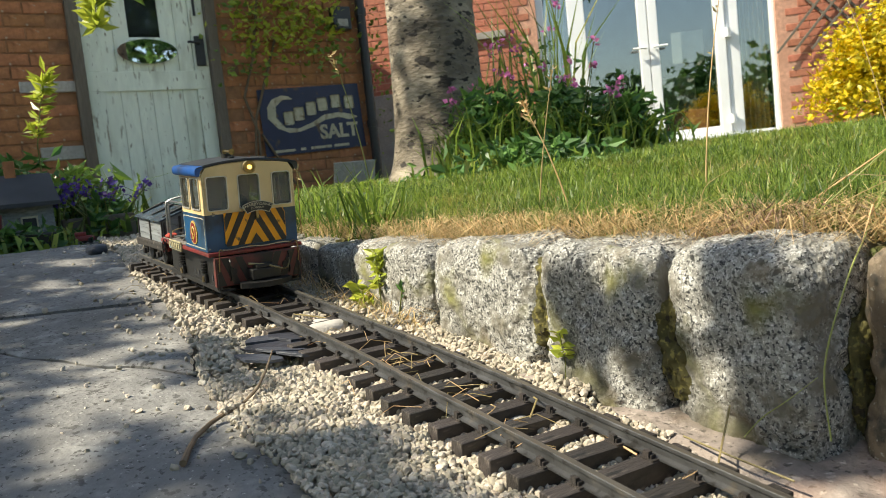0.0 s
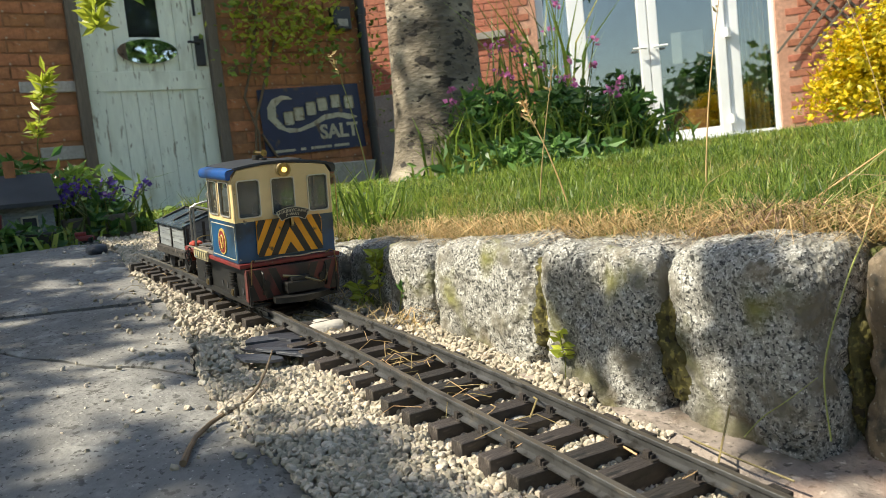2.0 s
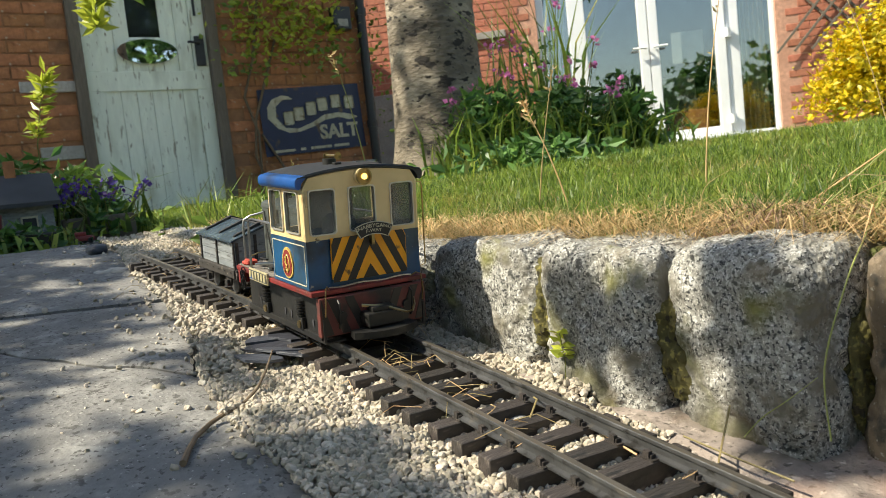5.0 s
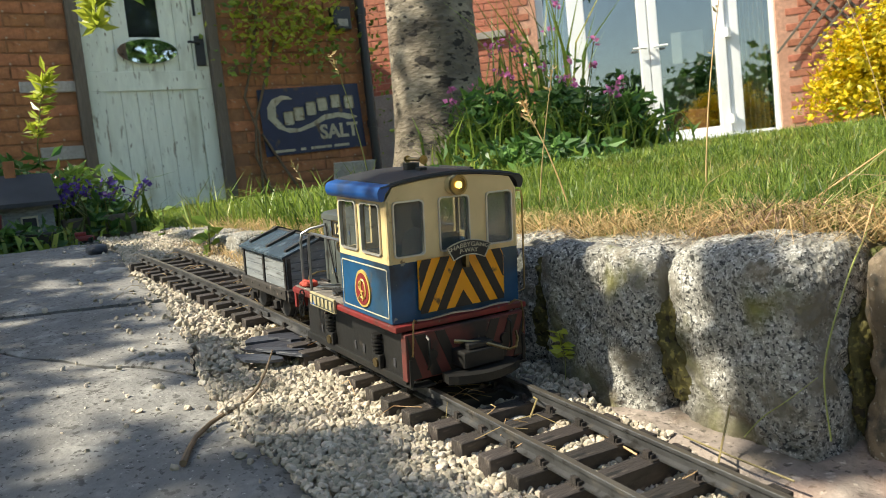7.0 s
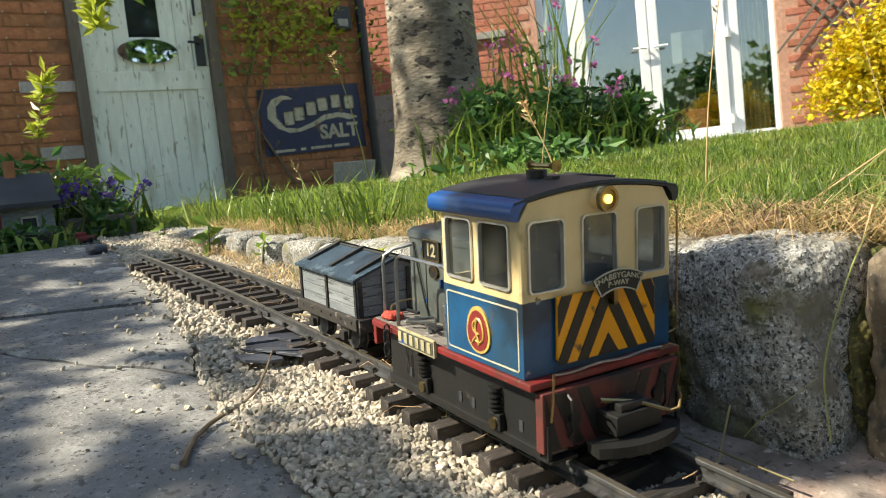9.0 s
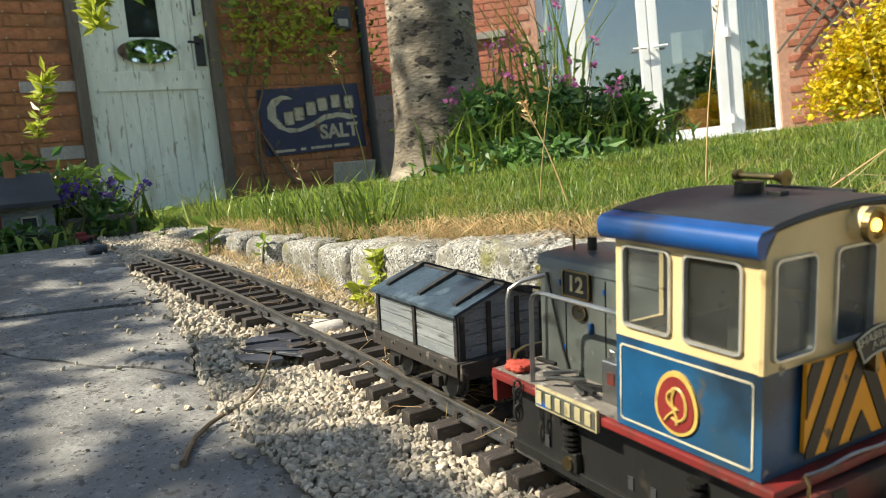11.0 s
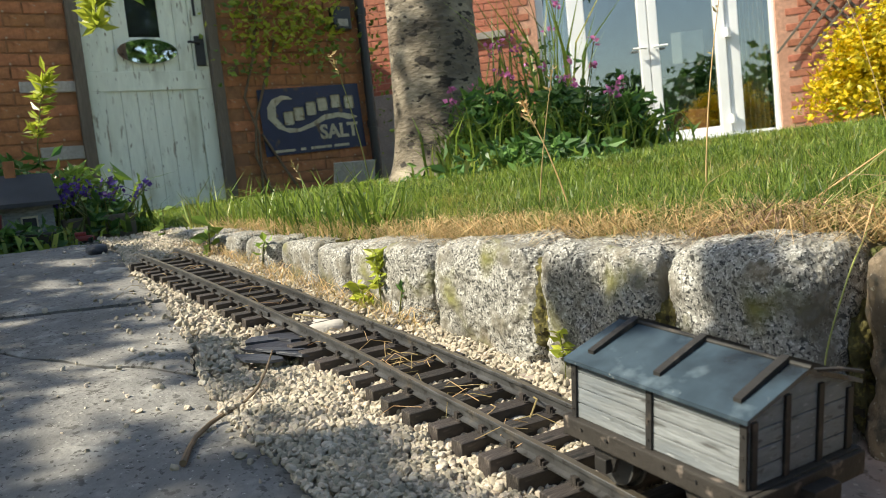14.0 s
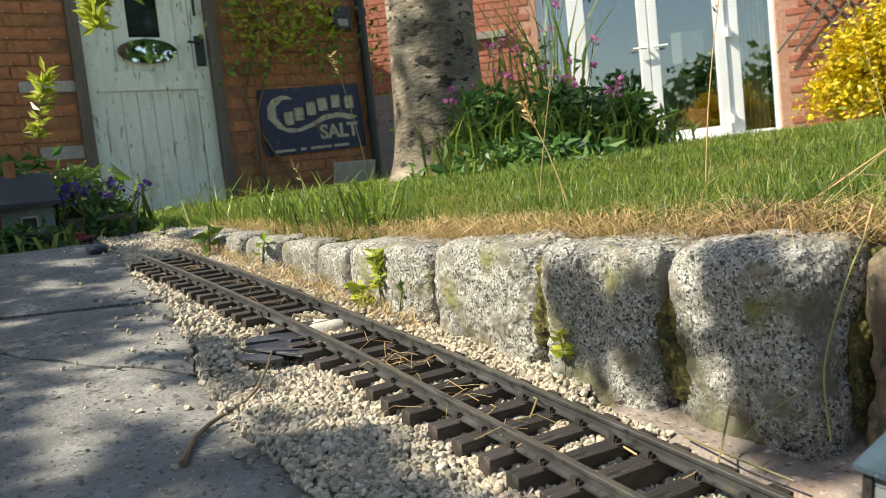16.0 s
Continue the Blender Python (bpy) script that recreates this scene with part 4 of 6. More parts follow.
# ---- the locomotive ----
# local x runs backwards along the train from its middle, z is off the railhead; the cab's front stands at x = -0.12
def build_loco():
    loco = thing("locomotive", arc(0.9), "model diesel locomotive, cream and blue cab, hazard chevrons", "locomotive")
    F, B, HW = -0.120, -0.0555, 0.0465          # cab front, cab back, half width
    ZS, ZD, ZE = 0.0385, 0.0758, 0.1140        # sill, colour division, eaves
    wt = 0.0022

    def side_holes():
        return [(F + 0.0082, F + 0.0312), (F + 0.0378, F + 0.0600)]

    def wall_x(x, holes, z_lo, z_hi, mat, name, parent, thick=wt, slot_holes=None):
        """A cab end at x with rounded window openings (y0, y1, z0, z1) and an arched top."""
        bm = bmesh.new()
        ys = sorted({-HW, HW, *[h[0] for h in holes], *[h[1] for h in holes]})
        for a, b in zip(ys, ys[1:]):
            h = [q for q in holes if q[0] <= a and b <= q[1]]
            segs = [(z_lo, z_hi)] if not h else [(z_lo, h[0][2]), (h[0][3], z_hi)]
            for c, d in segs:
                box(bm, x, x + thick, a, b, c, d)
        bmesh.ops.remove_doubles(bm, verts=bm.verts, dist=1e-6)
        return part(name, bm, mat, parent)
    cab = part("cab", boxed(F, B, -HW + 0.001, HW - 0.001, ZS - 0.002, ZS), M_FRAME, loco)
    # front
    front_holes = [(0.0225, 0.0425, 0.0797, 0.1125), (-0.0100, 0.0112, 0.0797, 0.1125), (-0.0425, -0.0235, 0.0797, 0.1125)]
    wall_x(F, [], ZS, ZD, M_BLUE, "front_panel", cab)
    wall_x(F, front_holes, ZD, ZE, M_CREAM, "front_upper", cab)
    wall_x(B - wt, [], ZS, ZD, M_BLUE, "back_panel", cab)
    wall_x(B - wt, [(0.024, 0.042, 0.0797, 0.1125), (-0.042, -0.024, 0.0797, 0.1125)], ZD, ZE, M_CREAM, "back_upper", cab)
    apex = 0.0110

    def roof_z(y):
        a = abs(y)
        return 0.1250 - 2.1 * a * a

    def arch(y):
        return roof_z(y) - ZE
    n = 20
    for x in (F, B - wt):
        poly = [(-HW, ZE)] + [(y, ZE + arch(y)) for y in [(-HW + 2 * HW * k / n) for k in range(1, n)]] + [(HW, ZE)]
        part("gable", prism(bmesh.new(), poly, 0, x, x + wt), M_CREAM, cab)
    # sides
    for s in (-1, 1):
        ya, yb = (HW - wt, HW) if s > 0 else (-HW, -HW + wt)
        part("side_panel", boxed(F + wt, B - wt, ya, yb, ZS, ZD), M_BLUE, cab)
        bm = bmesh.new()
        xs = [F + wt, *[v for h in side_holes() for v in h], B - wt]
        for i, (a, b) in enumerate(zip(xs, xs[1:])):
            if i % 2:
                box(bm, a, b, ya, yb, ZD, 0.0808)
                box(bm, a, b, ya, yb, 0.1112, ZE)
            else:
                box(bm, a, b, ya, yb, ZD, ZE)
        bmesh.ops.remove_doubles(bm, verts=bm.verts, dist=1e-6)
        part("side_upper", bm, M_CREAM, cab)
        for a, b in side_holes():
            w = part("window", frame_ring(bmesh.new(), rounded(a - 0.0006, b + 0.0006, 0.0802, 0.1118, 0.0028), rounded(a + 0.0003, b - 0.0003, 0.0811, 0.1109, 0.0024), 1, *sorted((s * (HW + 0.0012), s * (HW - 0.001)))), M_SILVER, cab)
            part("pane", prism(bmesh.new(), rounded(a, b, 0.0808, 0.1112, 0.002), 1, *sorted((s * (HW - 0.0008), s * (HW - 0.0016)))), M_SIDEGLASS, w)
        # lining
        o, i2 = rounded(F + 0.003, B - 0.002, ZS + 0.0025, ZD - 0.003, 0.001, 1), rounded(F + 0.0037, B - 0.0027, ZS + 0.0032, ZD - 0.0037, 0.0008, 1)
        part("lining", frame_ring(bmesh.new(), o, i2, 1, *sorted((s * (HW - 0.0003), s * (HW + 0.0003)))), M_LINE, cab)
        # crest: gold rim, red field, plain interlaced strokes
        cx, cz = F + 0.0345, 0.0562
        crest = part("crest", disc(bmesh.new(), (cx, s * (HW + 0.0004), cz), 0.0098, 0.001, 1, 32, 0, 0.0128), M_GOLD, cab, "gold oval crest")
        part("field", disc(bmesh.new(), (cx, s * (HW + 0.0007), cz), 0.0082, 0.001, 1, 32, 0, 0.011), M_RED, crest)
        yo = s * (HW + 0.0014)
        bow = [(cx - s * 0.0010 - s * 0.0042 * math.cos(t * 0.36), yo, cz + 0.0012 + 0.0062 * math.sin(t * 0.36)) for t in range(-6, 7)]
        part("monogram", wire(bmesh.new(), bow, 0.00065, 5), M_GOLD, crest)
        stem = [(cx + s * 0.0012 * math.sin(t * 0.5), yo, cz + 0.0068 - 0.00125 * t) for t in range(12)]
        part("monogram", wire(bmesh.new(), stem, 0.0007, 5), M_GOLD, crest)
        loop = [(cx - s * 0.0006 + s * 0.0040 * math.sin(t * 0.42), yo, cz + 0.0034 + 0.0032 * math.cos(t * 0.42)) for t in range(9)] + [(cx + s * 0.0022, yo, cz - 0.0030), (cx + s * 0.0044, yo, cz - 0.0066)]
        part("monogram", wire(bmesh.new(), loop, 0.00065, 5), M_GOLD, crest)
    for y0, y1, z0, z1 in front_holes:
        w = part("window", frame_ring(bmesh.new(), rounded(y0 - 0.0006, y1 + 0.0006, z0 - 0.0006, z1 + 0.0006, 0.0028), rounded(y0 + 0.0003, y1 - 0.0003, z0 + 0.0003, z1 - 0.0003, 0.0024), 0, F - 0.0012, F + 0.0012), M_SILVER, cab)
        part("pane", prism(bmesh.new(), rounded(y0, y1, z0, z1, 0.002), 0, F + 0.0012, F + 0.0019), M_CABGLASS, w)
    # corner posts
    for s in (-1, 1):
        part("corner_bead", rod(bmesh.new(), (F + 0.0012, s * (HW - 0.0012), ZD), (F + 0.0012, s * (HW - 0.0012), ZE), 0.0018, 8), M_CREAM, cab)
    # roof: a black arched skin with a blue rolled edge
    OH = HW + 0.0035
    rx0, rx1 = F - 0.0010, B + 0.004

    def shell(y0, y1, steps, dz, lift):
        bm = bmesh.new()
        rows = []
        for k in range(steps + 1):
            y = y0 + (y1 - y0) * k / steps
            z = roof_z(y) + lift
            rows.append([bm.verts.new((x, y, z + q)) for q in (0, dz) for x in (rx0, rx1)])
        for p, q in zip(rows, rows[1:]):
            bm.faces.new((p[0], p[1], q[1], q[0])), bm.faces.new((p[2], q[2], q[3], p[3]))
            bm.faces.new((p[0], q[0], q[2], p[2])), bm.faces.new((p[1], p[3], q[3], q[1]))
        for e in (rows[0], rows[-1]):
            bm.faces.new((e[0], e[2], e[3], e[1]))
        return bm
    roof = part("roof", shell(-OH + 0.006, OH - 0.006, 24, 0.0024, 0.0006), M_ROOFBLACK, loco, "sooty black arched roof", True)
    for s in (-1, 1):
        bm = bmesh.new()
        prof = []
        for k in range(7):
            y = OH - 0.006 + 0.006 * k / 6
            prof.append((y, roof_z(y) + 0.0024))
        prof += [(OH + 0.0013, 0.1210), (OH + 0.0020, 0.1192), (OH + 0.0020, 0.1170), (OH + 0.0014, 0.1150), (OH, 0.1138), (OH - 0.0020, 0.1142), (OH - 0.0028, 0.1180), (OH - 0.006, roof_z(OH - 0.006) + 0.0002)]
        prism(bm, [(s * y, z) for y, z in prof], 0, rx0, rx1)
        part("roof_edge", bm, M_ROOFBLUE if s > 0 else M_ROOFBLACK, roof, "blue rolled roof edge" if s > 0 else "black rolled roof edge", True)
    trim = [(y, roof_z(y) + 0.0020) for y in [(-OH + 2 * OH * k / 24) for k in range(25)]]
    part("roof_trim", wire(bmesh.new(), [(rx0, y, z) for y, z in trim], 0.0006, 5), M_ROOFBLACK, roof)
    part("roof_strip", boxed(F + 0.018, B - 0.01, -0.028, -0.0255, 0.1245, 0.1276), M_ROOFBLACK, roof)
    base = part("horn_base", disc(bmesh.new(), (F + 0.038, 0.006, ZE + apex + 0.0045), 0.0052, 0.005, 2, 20), M_FRAME, roof)
    horn = part("horn", rod(bmesh.new(), (F + 0.042, 0.006, ZE + apex + 0.0092), (F + 0.027, 0.006, ZE + apex + 0.0092), 0.0012, 10), M_BRASS, roof, "brass horn", True)
    part("horn_bell", rod(bmesh.new(), (F + 0.027, 0.006, ZE + apex + 0.0092), (F + 0.0225, 0.006, ZE + apex + 0.0092), 0.0013, 12, 0.0030), M_BRASS, horn, "", True)
    part("horn_back", rod(bmesh.new(), (F + 0.042, 0.006, ZE + apex + 0.0092), (F + 0.0445, 0.006, ZE + apex + 0.0092), 0.0024, 12, 0.0017), M_BRASS, horn, "", True)
    part("horn_foot", boxed(F + 0.023, F + 0.029, 0.0035, 0.0085, ZE + apex + 0.002, ZE + apex + 0.0045, 0.0004), M_FRAME, roof)
    # headlamp
    lamp = part("headlamp", rod(bmesh.new(), (F + 0.001, 0.0005, 0.1198), (F - 0.0055, 0.0005, 0.1198), 0.0058, 22), M_CREAM, loco, "lit headlamp in a cream housing", True)
    bm = bmesh.new()
    frame_ring(bm, [(0.0005 + 0.0060 * math.cos(k * 0.2618), 0.1198 + 0.0060 * math.sin(k * 0.2618)) for k in range(24)], [(0.0005 + 0.0046 * math.cos(k * 0.2618), 0.1198 + 0.0046 * math.sin(k * 0.2618)) for k in range(24)], 0, F - 0.0072, F - 0.0048)
    part("lamp_rim", bm, M_BRASS, lamp)
    part("reflector", disc(bmesh.new(), (F - 0.0058, 0.0005, 0.1198), 0.0046, 0.0006, 0, 22), M_BRASS, lamp)
    part("bulb", disc(bmesh.new(), (F - 0.0066, 0.0005, 0.1198), 0.0021, 0.0012, 0, 16), M_LAMP, lamp, "glowing yellow bulb")
    # hazard panel
    y0, y1, z0, z1 = -0.0335, 0.0290, 0.0425, 0.0765
    ym = (y0 + y1) / 2
    plate = [(y1, z0 + 0.003), (y1 - 0.004, z0), (y0 + 0.004, z0), (y0, z0 + 0.003), (y0, z1 - 0.004), (y0 + 0.002, z1), (y1 - 0.0005, z1)]
    haz = part("hazard_panel", prism(bmesh.new(), plate, 0, F - 0.0026, F - 0.0012), M_HAZARD, loco, "yellow panel with black chevrons")
    pitch, wide = 0.0130, 0.0064
    for s in (-1, 1):
        for k in range(-1, 5):
            # a stripe climbs towards the middle; clipped to the half panel
            half = (y1 - y0) / 2
            lo = k * pitch
            poly = [(lo, z0), (lo + wide, z0), (lo + wide - 0.017, z1), (lo - 0.017, z1)]

            def clip(p, f):
                out = []
                for q, r in zip(p, p[1:] + p[:1]):
                    fq, fr = f(q), f(r)
                    if fq >= 0:
                        out.append(q)
                    if (fq >= 0) != (fr >= 0):
                        t = fq / (fq - fr)
                        out.append((q[0] + (r[0] - q[0]) * t, q[1] + (r[1] - q[1]) * t))
                return out
            poly = clip(poly, lambda q: q[0])
            poly = clip(poly, lambda q: half - 0.0006 - q[0]) if len(poly) > 2 else []
            if len(poly) > 2:
                pts = [(ym + s * y, z) for y, z in poly]
                part("chevron", prism(bmesh.new(), pts, 0, F - 0.0031, F - 0.0025), M_HAZBLACK, haz)
    # headboard
    bm = bmesh.new()
    yc, zc, R = -0.0035, 0.0532, 0.0335
    arcp = [(yc + R * math.sin(radians(a)), zc + R * math.cos(radians(a))) for a in range(-29, 30, 4)]
    inner = [(yc + (R - 0.0098) * math.sin(radians(a)), zc + (R - 0.0098) * math.cos(radians(a))) for a in range(27, -30, -4)]
    board = part("headboard", prism(bm, arcp + inner, 0, F - 0.0085, F - 0.0070), M_FRAME, loco, "black arched headboard with cream letters")
    rim = bmesh.new()
    wire(rim, [(F - 0.0086, y, z) for y, z in arcp + inner + arcp[:1]], 0.0004, 5)
    part("board_rim", rim, M_LINE, board)
    face = Matrix(((0, 0, -1, F - 0.0086), (-1, 0, 0, yc), (0, 1, 0, 0), (0, 0, 0, 1)))
    lettering("letters", "SHABBYGANG", 0.0046, M_LINE, face @ Matrix.Translation((0, zc + R - 0.0030, 0)), board, 0.0002, 15.0)
    lettering("letters", "P-WAY", 0.0042, M_LINE, face @ Matrix.Translation((0, zc + R - 0.0070, 0)), board, 0.0002, 15.0)
    part("lamp_iron", boxed(F - 0.007, F - 0.002, yc - 0.0012, yc + 0.0012, 0.069, 0.080), M_BRASS, board)
    # footplate and frames
    part("footplate", boxed(F - 0.006, 0.0275, -HW - 0.0015, HW + 0.0015, 0.0345, 0.0381, 0.0008), M_RED, loco, "worn dark red footplate edge")
    part("deck", boxed(B + 0.0005, 0.0272, -HW + 0.001, HW - 0.001, 0.0383, 0.0391), M_DECK, loco, "dusty grey running deck")
    beam = part("buffer_beam", boxed(F - 0.0095, F - 0.004, -0.044, 0.044, 0.0085, 0.0335, 0.0008), M_DULLRED, loco, "dull red buffer beam with dark stripes")
    for s in (-1, 1):
        for k in range(3):
            a = 0.006 + 0.014 * k
            pts = [(s * a, 0.0095), (s * (a + 0.007), 0.0095), (s * min(0.043, a + 0.018), 0.0325), (s * min(0.0425, a + 0.011), 0.0325)]
            part("stripe", prism(bmesh.new(), pts, 0, F - 0.0099, F - 0.0094), M_HAZBLACK, beam)
        part("step_plate", boxed(F - 0.012, F - 0.004, s * 0.034 - 0.008, s * 0.034 + 0.008, 0.004, 0.0055, 0.0004), M_FRAME, beam)
        part("step_hanger", boxed(F - 0.0108, F - 0.0092, s * 0.0415 - 0.001, s * 0.0415 + 0.001, 0.005, 0.022), M_FRAME, beam)
        part("handrail", wire(bmesh.new(), [(F - 0.006, s * 0.034, 0.0385), (F - 0.009, s * 0.037, 0.0415), (F - 0.012, s * 0.0395, 0.0405), (F - 0.0125, s * 0.0405, 0.030), (F - 0.011, s * 0.0405, 0.024)], 0.0006, 5), M_BRASS, beam, "bent brass wire")
        part("jack_rod", wire(bmesh.new(), [(F - 0.010, s * 0.03, 0.031), (F - 0.013, s * 0.03, 0.030), (F - 0.013, s * 0.03, 0.018), (F - 0.0105, s * 0.03, 0.014)], 0.0008, 5), M_FRAME, beam)
        part("rivet_plate", disc(bmesh.new(), (F - 0.0105, s * 0.0265, 0.0225), 0.003, 0.002, 0, 14), M_FRAME, beam)
        # side rail on the cab's corner
        part("grab_rail", wire(bmesh.new(), [(F + 0.0005, s * HW, 0.112), (F - 0.0005, s * (HW + 0.004), 0.1115), (F - 0.001, s * (HW + 0.0045), 0.108), (F - 0.001, s * (HW + 0.0045), 0.046), (F, s * HW, 0.044)], 0.0006, 5), M_BRASS, loco) if s < 0 else None
    part("rail_wire", wire(bmesh.new(), [(F - 0.007, y, 0.0402 + 0.0005 * math.sin(y * 190)) for y in [0.034 - 0.004 * k for k in range(18)]], 0.0006, 5), M_STEEL, beam)
    # coupling: drawbar box and curved plate
    cp = part("coupler", boxed(F - 0.024, F - 0.0095, -0.016, 0.013, 0.0135, 0.0235, 0.001), M_FRAME, loco, "black coupling block")
    part("coupler_top", boxed(F - 0.0215, F - 0.012, -0.010, 0.008, 0.0235, 0.0265, 0.0008), M_FRAME, cp)
    pl = [(F - 0.0245 - 0.010 * (1 - (y / 0.028) ** 2), y) for y in [0.026 - 0.0052 * k for k in range(11)]]
    part("coupler_plate", prism(bmesh.new(), pl + [(F - 0.016, -0.024), (F - 0.016, 0.024)], 2, 0.0075, 0.0125), M_FRAME, cp)
    part("hook", wire(bmesh.new(), [(F - 0.012, 0.012, 0.027), (F - 0.02, -0.004, 0.0255), (F - 0.028, -0.017, 0.021), (F - 0.0305, -0.020, 0.0225), (F - 0.029, -0.0225, 0.0265), (F - 0.026, -0.0235, 0.0285)], 0.0009, 6), M_BRASS, cp, "bent brass coupling hook")
    # frames, axles and wheels
    frame_ob = part("underframe", boxed(F + 0.002, 0.022, -0.030, 0.030, 0.014, 0.0335), M_FRAME, loco)
    for s in (-1, 1):
        part("side_frame", boxed(F + 0.001, 0.020, s * 0.0385 - 0.0012, s * 0.0385 + 0.0012, 0.005, 0.0333, 0.0005), M_FRAME, frame_ob)
        part("tie_bar", boxed(F - 0.004, 0.020, s * 0.0405 - 0.0012, s * 0.0405 + 0.0012, 0.0035, 0.0085, 0.0005), M_FRAME, frame_ob)
        for x in (F + 0.030, F + 0.098):
            ab = part("axlebox", boxed(x - 0.005, x + 0.005, *sorted((s * 0.0398, s * 0.0432)), 0.008, 0.017, 0.0008), M_FRAME, frame_ob)
            part("cover", disc(bmesh.new(), (x, s * 0.0435, 0.0115), 0.003, 0.0014, 1, 14), M_BRASS, ab, "brass axlebox cover")
            for k in range(5):
                part("spring", disc(bmesh.new(), (x, s * 0.0415, 0.0185 + 0.0023 * k), 0.0036, 0.0011, 2, 12), M_FRAME, ab)
        for x in (F + 0.012, F + 0.052, F + 0.064, F + 0.116):
            part("slot", boxed(x - 0.0014, x + 0.0014, *sorted((s * 0.0394, s * 0.0402)), 0.012, 0.0175), M_INSIDESHADE, frame_ob)
        for x in (F + 0.030, F + 0.098):
            wh = disc(bmesh.new(), (x, s * 0.0225, 0.0125), 0.0125, 0.006, 1, 28)
            disc(wh, (x, s * 0.0198, 0.0125), 0.0145, 0.0018, 1, 28)
            part("wheel", wh, M_RAIL, frame_ob, "", True)
    # bonnet
    hx0, hx1, hw, hz = B + 0.0005, 0.0195, 0.0235, 0.0945
    prof = [(-hw, 0.0391), (hw, 0.0391), (hw, hz - 0.004), (hw - 0.0012, hz - 0.0015), (hw - 0.004, hz), (0, hz + 0.0014), (-hw + 0.004, hz), (-hw + 0.0012, hz - 0.0015), (-hw, hz - 0.004)]
    hood = part("bonnet", prism(bmesh.new(), prof, 0, hx0, hx1), M_HOOD, loco, "worn grey-green bonnet with blue chips", True)
    lid = [(y * 1.05, z + 0.0006) for y, z in prof[3:8]]
    part("bonnet_lid", prism(bmesh.new(), [(hw + 0.001, hz - 0.0045)] + lid + [(-hw - 0.001, hz - 0.0045), (-hw + 0.003, hz - 0.004), (hw - 0.003, hz - 0.004)], 0, hx0, hx1 + 0.0012), M_HOOD, hood, "", True)
    for x in (hx0 + 0.030, hx0 + 0.056):
        part("door_seam", boxed(x, x + 0.0006, hw - 0.0002, hw + 0.0003, 0.041, hz - 0.006), M_FRAME, hood)
    for x, z in ((hx0 + 0.031, 0.050), (hx0 + 0.031, 0.082), (hx0 + 0.057, 0.052), (hx0 + 0.060, 0.082)):
        part("hinge", boxed(x - 0.0006, x + 0.0006, hw, hw + 0.0006, z, z + 0.0028), M_ROOFBLUE, hood)
    part("latch", boxed(hx0 + 0.0380, hx0 + 0.0393, hw, hw + 0.0018, 0.0635, 0.068), M_ROOFBLUE, hood)
    part("top_strip", boxed(hx0 + 0.002, hx0 + 0.040, 0.004, 0.0055, hz + 0.0022, hz + 0.0038), M_HOOD, hood)
    part("filler_cap", disc(bmesh.new(), (hx0 + 0.060, 0.004, hz + 0.0045), 0.0022, 0.006, 2, 14), M_FRAME, hood)
    part("exhaust", rod(bmesh.new(), (hx0 + 0.067, 0.009, hz), (hx0 + 0.067, 0.009, hz + 0.009), 0.0007, 8), M_BRASS, hood)
    side = Matrix(((-1, 0, 0, 0), (0, 0, 1, 0), (0, 1, 0, 0), (0, 0, 0, 1)))
    px, pz = -0.007, 0.0838
    pn = part("number_plate", prism(bmesh.new(), rounded(px - 0.009, px + 0.009, pz - 0.0068, pz + 0.0068, 0.0015), 1, hw, hw + 0.0012), M_FRAME, hood, "black plate with brass number")
    part("plate_rim", frame_ring(bmesh.new(), rounded(px - 0.009, px + 0.009, pz - 0.0068, pz + 0.0068, 0.0015), rounded(px - 0.0082, px + 0.0082, pz - 0.006, pz + 0.006, 0.0012), 1, hw, hw + 0.0018), M_BRASS, pn)
    lettering("digits", "12", 0.0108, M_PLATE, Matrix.Translation((px, hw + 0.0013, pz)) @ side, pn, 0.0003, bold=0.03)
    ox, oz = -0.0085, 0.0712
    ov = part("shed_plate", disc(bmesh.new(), (ox, hw + 0.0006, oz), 0.0048, 0.001, 1, 24, 0, 0.0036), M_FRAME, hood, "small oval plate")
    ring = lambda k: [(ox + k * 0.0048 * math.cos(t * 0.2618), oz + k * 0.0036 * math.sin(t * 0.2618)) for t in range(24)]
    part("plate_rim", frame_ring(bmesh.new(), ring(1.0), ring(0.86), 1, hw, hw + 0.0014), M_BRASS, ov)
    lettering("digits", "85", 0.0032, M_BRASS, Matrix.Translation((ox, hw + 0.0012, oz + 0.0008)) @ side, ov, 0.0002)
    part("cable", wire(bmesh.new(), [(hx1 - 0.006, hw + 0.001, 0.087), (hx1 - 0.011, hw + 0.0012, 0.07), (hx1 - 0.017, hw + 0.0012, 0.052), (hx1 - 0.021, hw + 0.001, 0.040)], 0.0006, 5), M_FRAME, hood)
    # nameplate on the valance: its letters as plain bars
    nx0, nx1 = -0.0475, -0.0085
    npl = part("nameplate", boxed(nx0, nx1, HW + 0.0016, HW + 0.0034, 0.0318, 0.0412, 0.0004), M_PLATE, loco, "brass nameplate with raised lettering")
    part("plate_field", boxed(nx0 + 0.001, nx1 - 0.001, HW + 0.0033, HW + 0.0037, 0.0328, 0.0402), M_HOOD, npl)
    for k in range(6):
        x = nx0 + 0.0045 + 0.0062 * k
        part("bar", boxed(x - 0.0018, x + 0.0018, HW + 0.0036, HW + 0.0042, 0.0336, 0.0395, 0.0003), M_PLATE, npl)
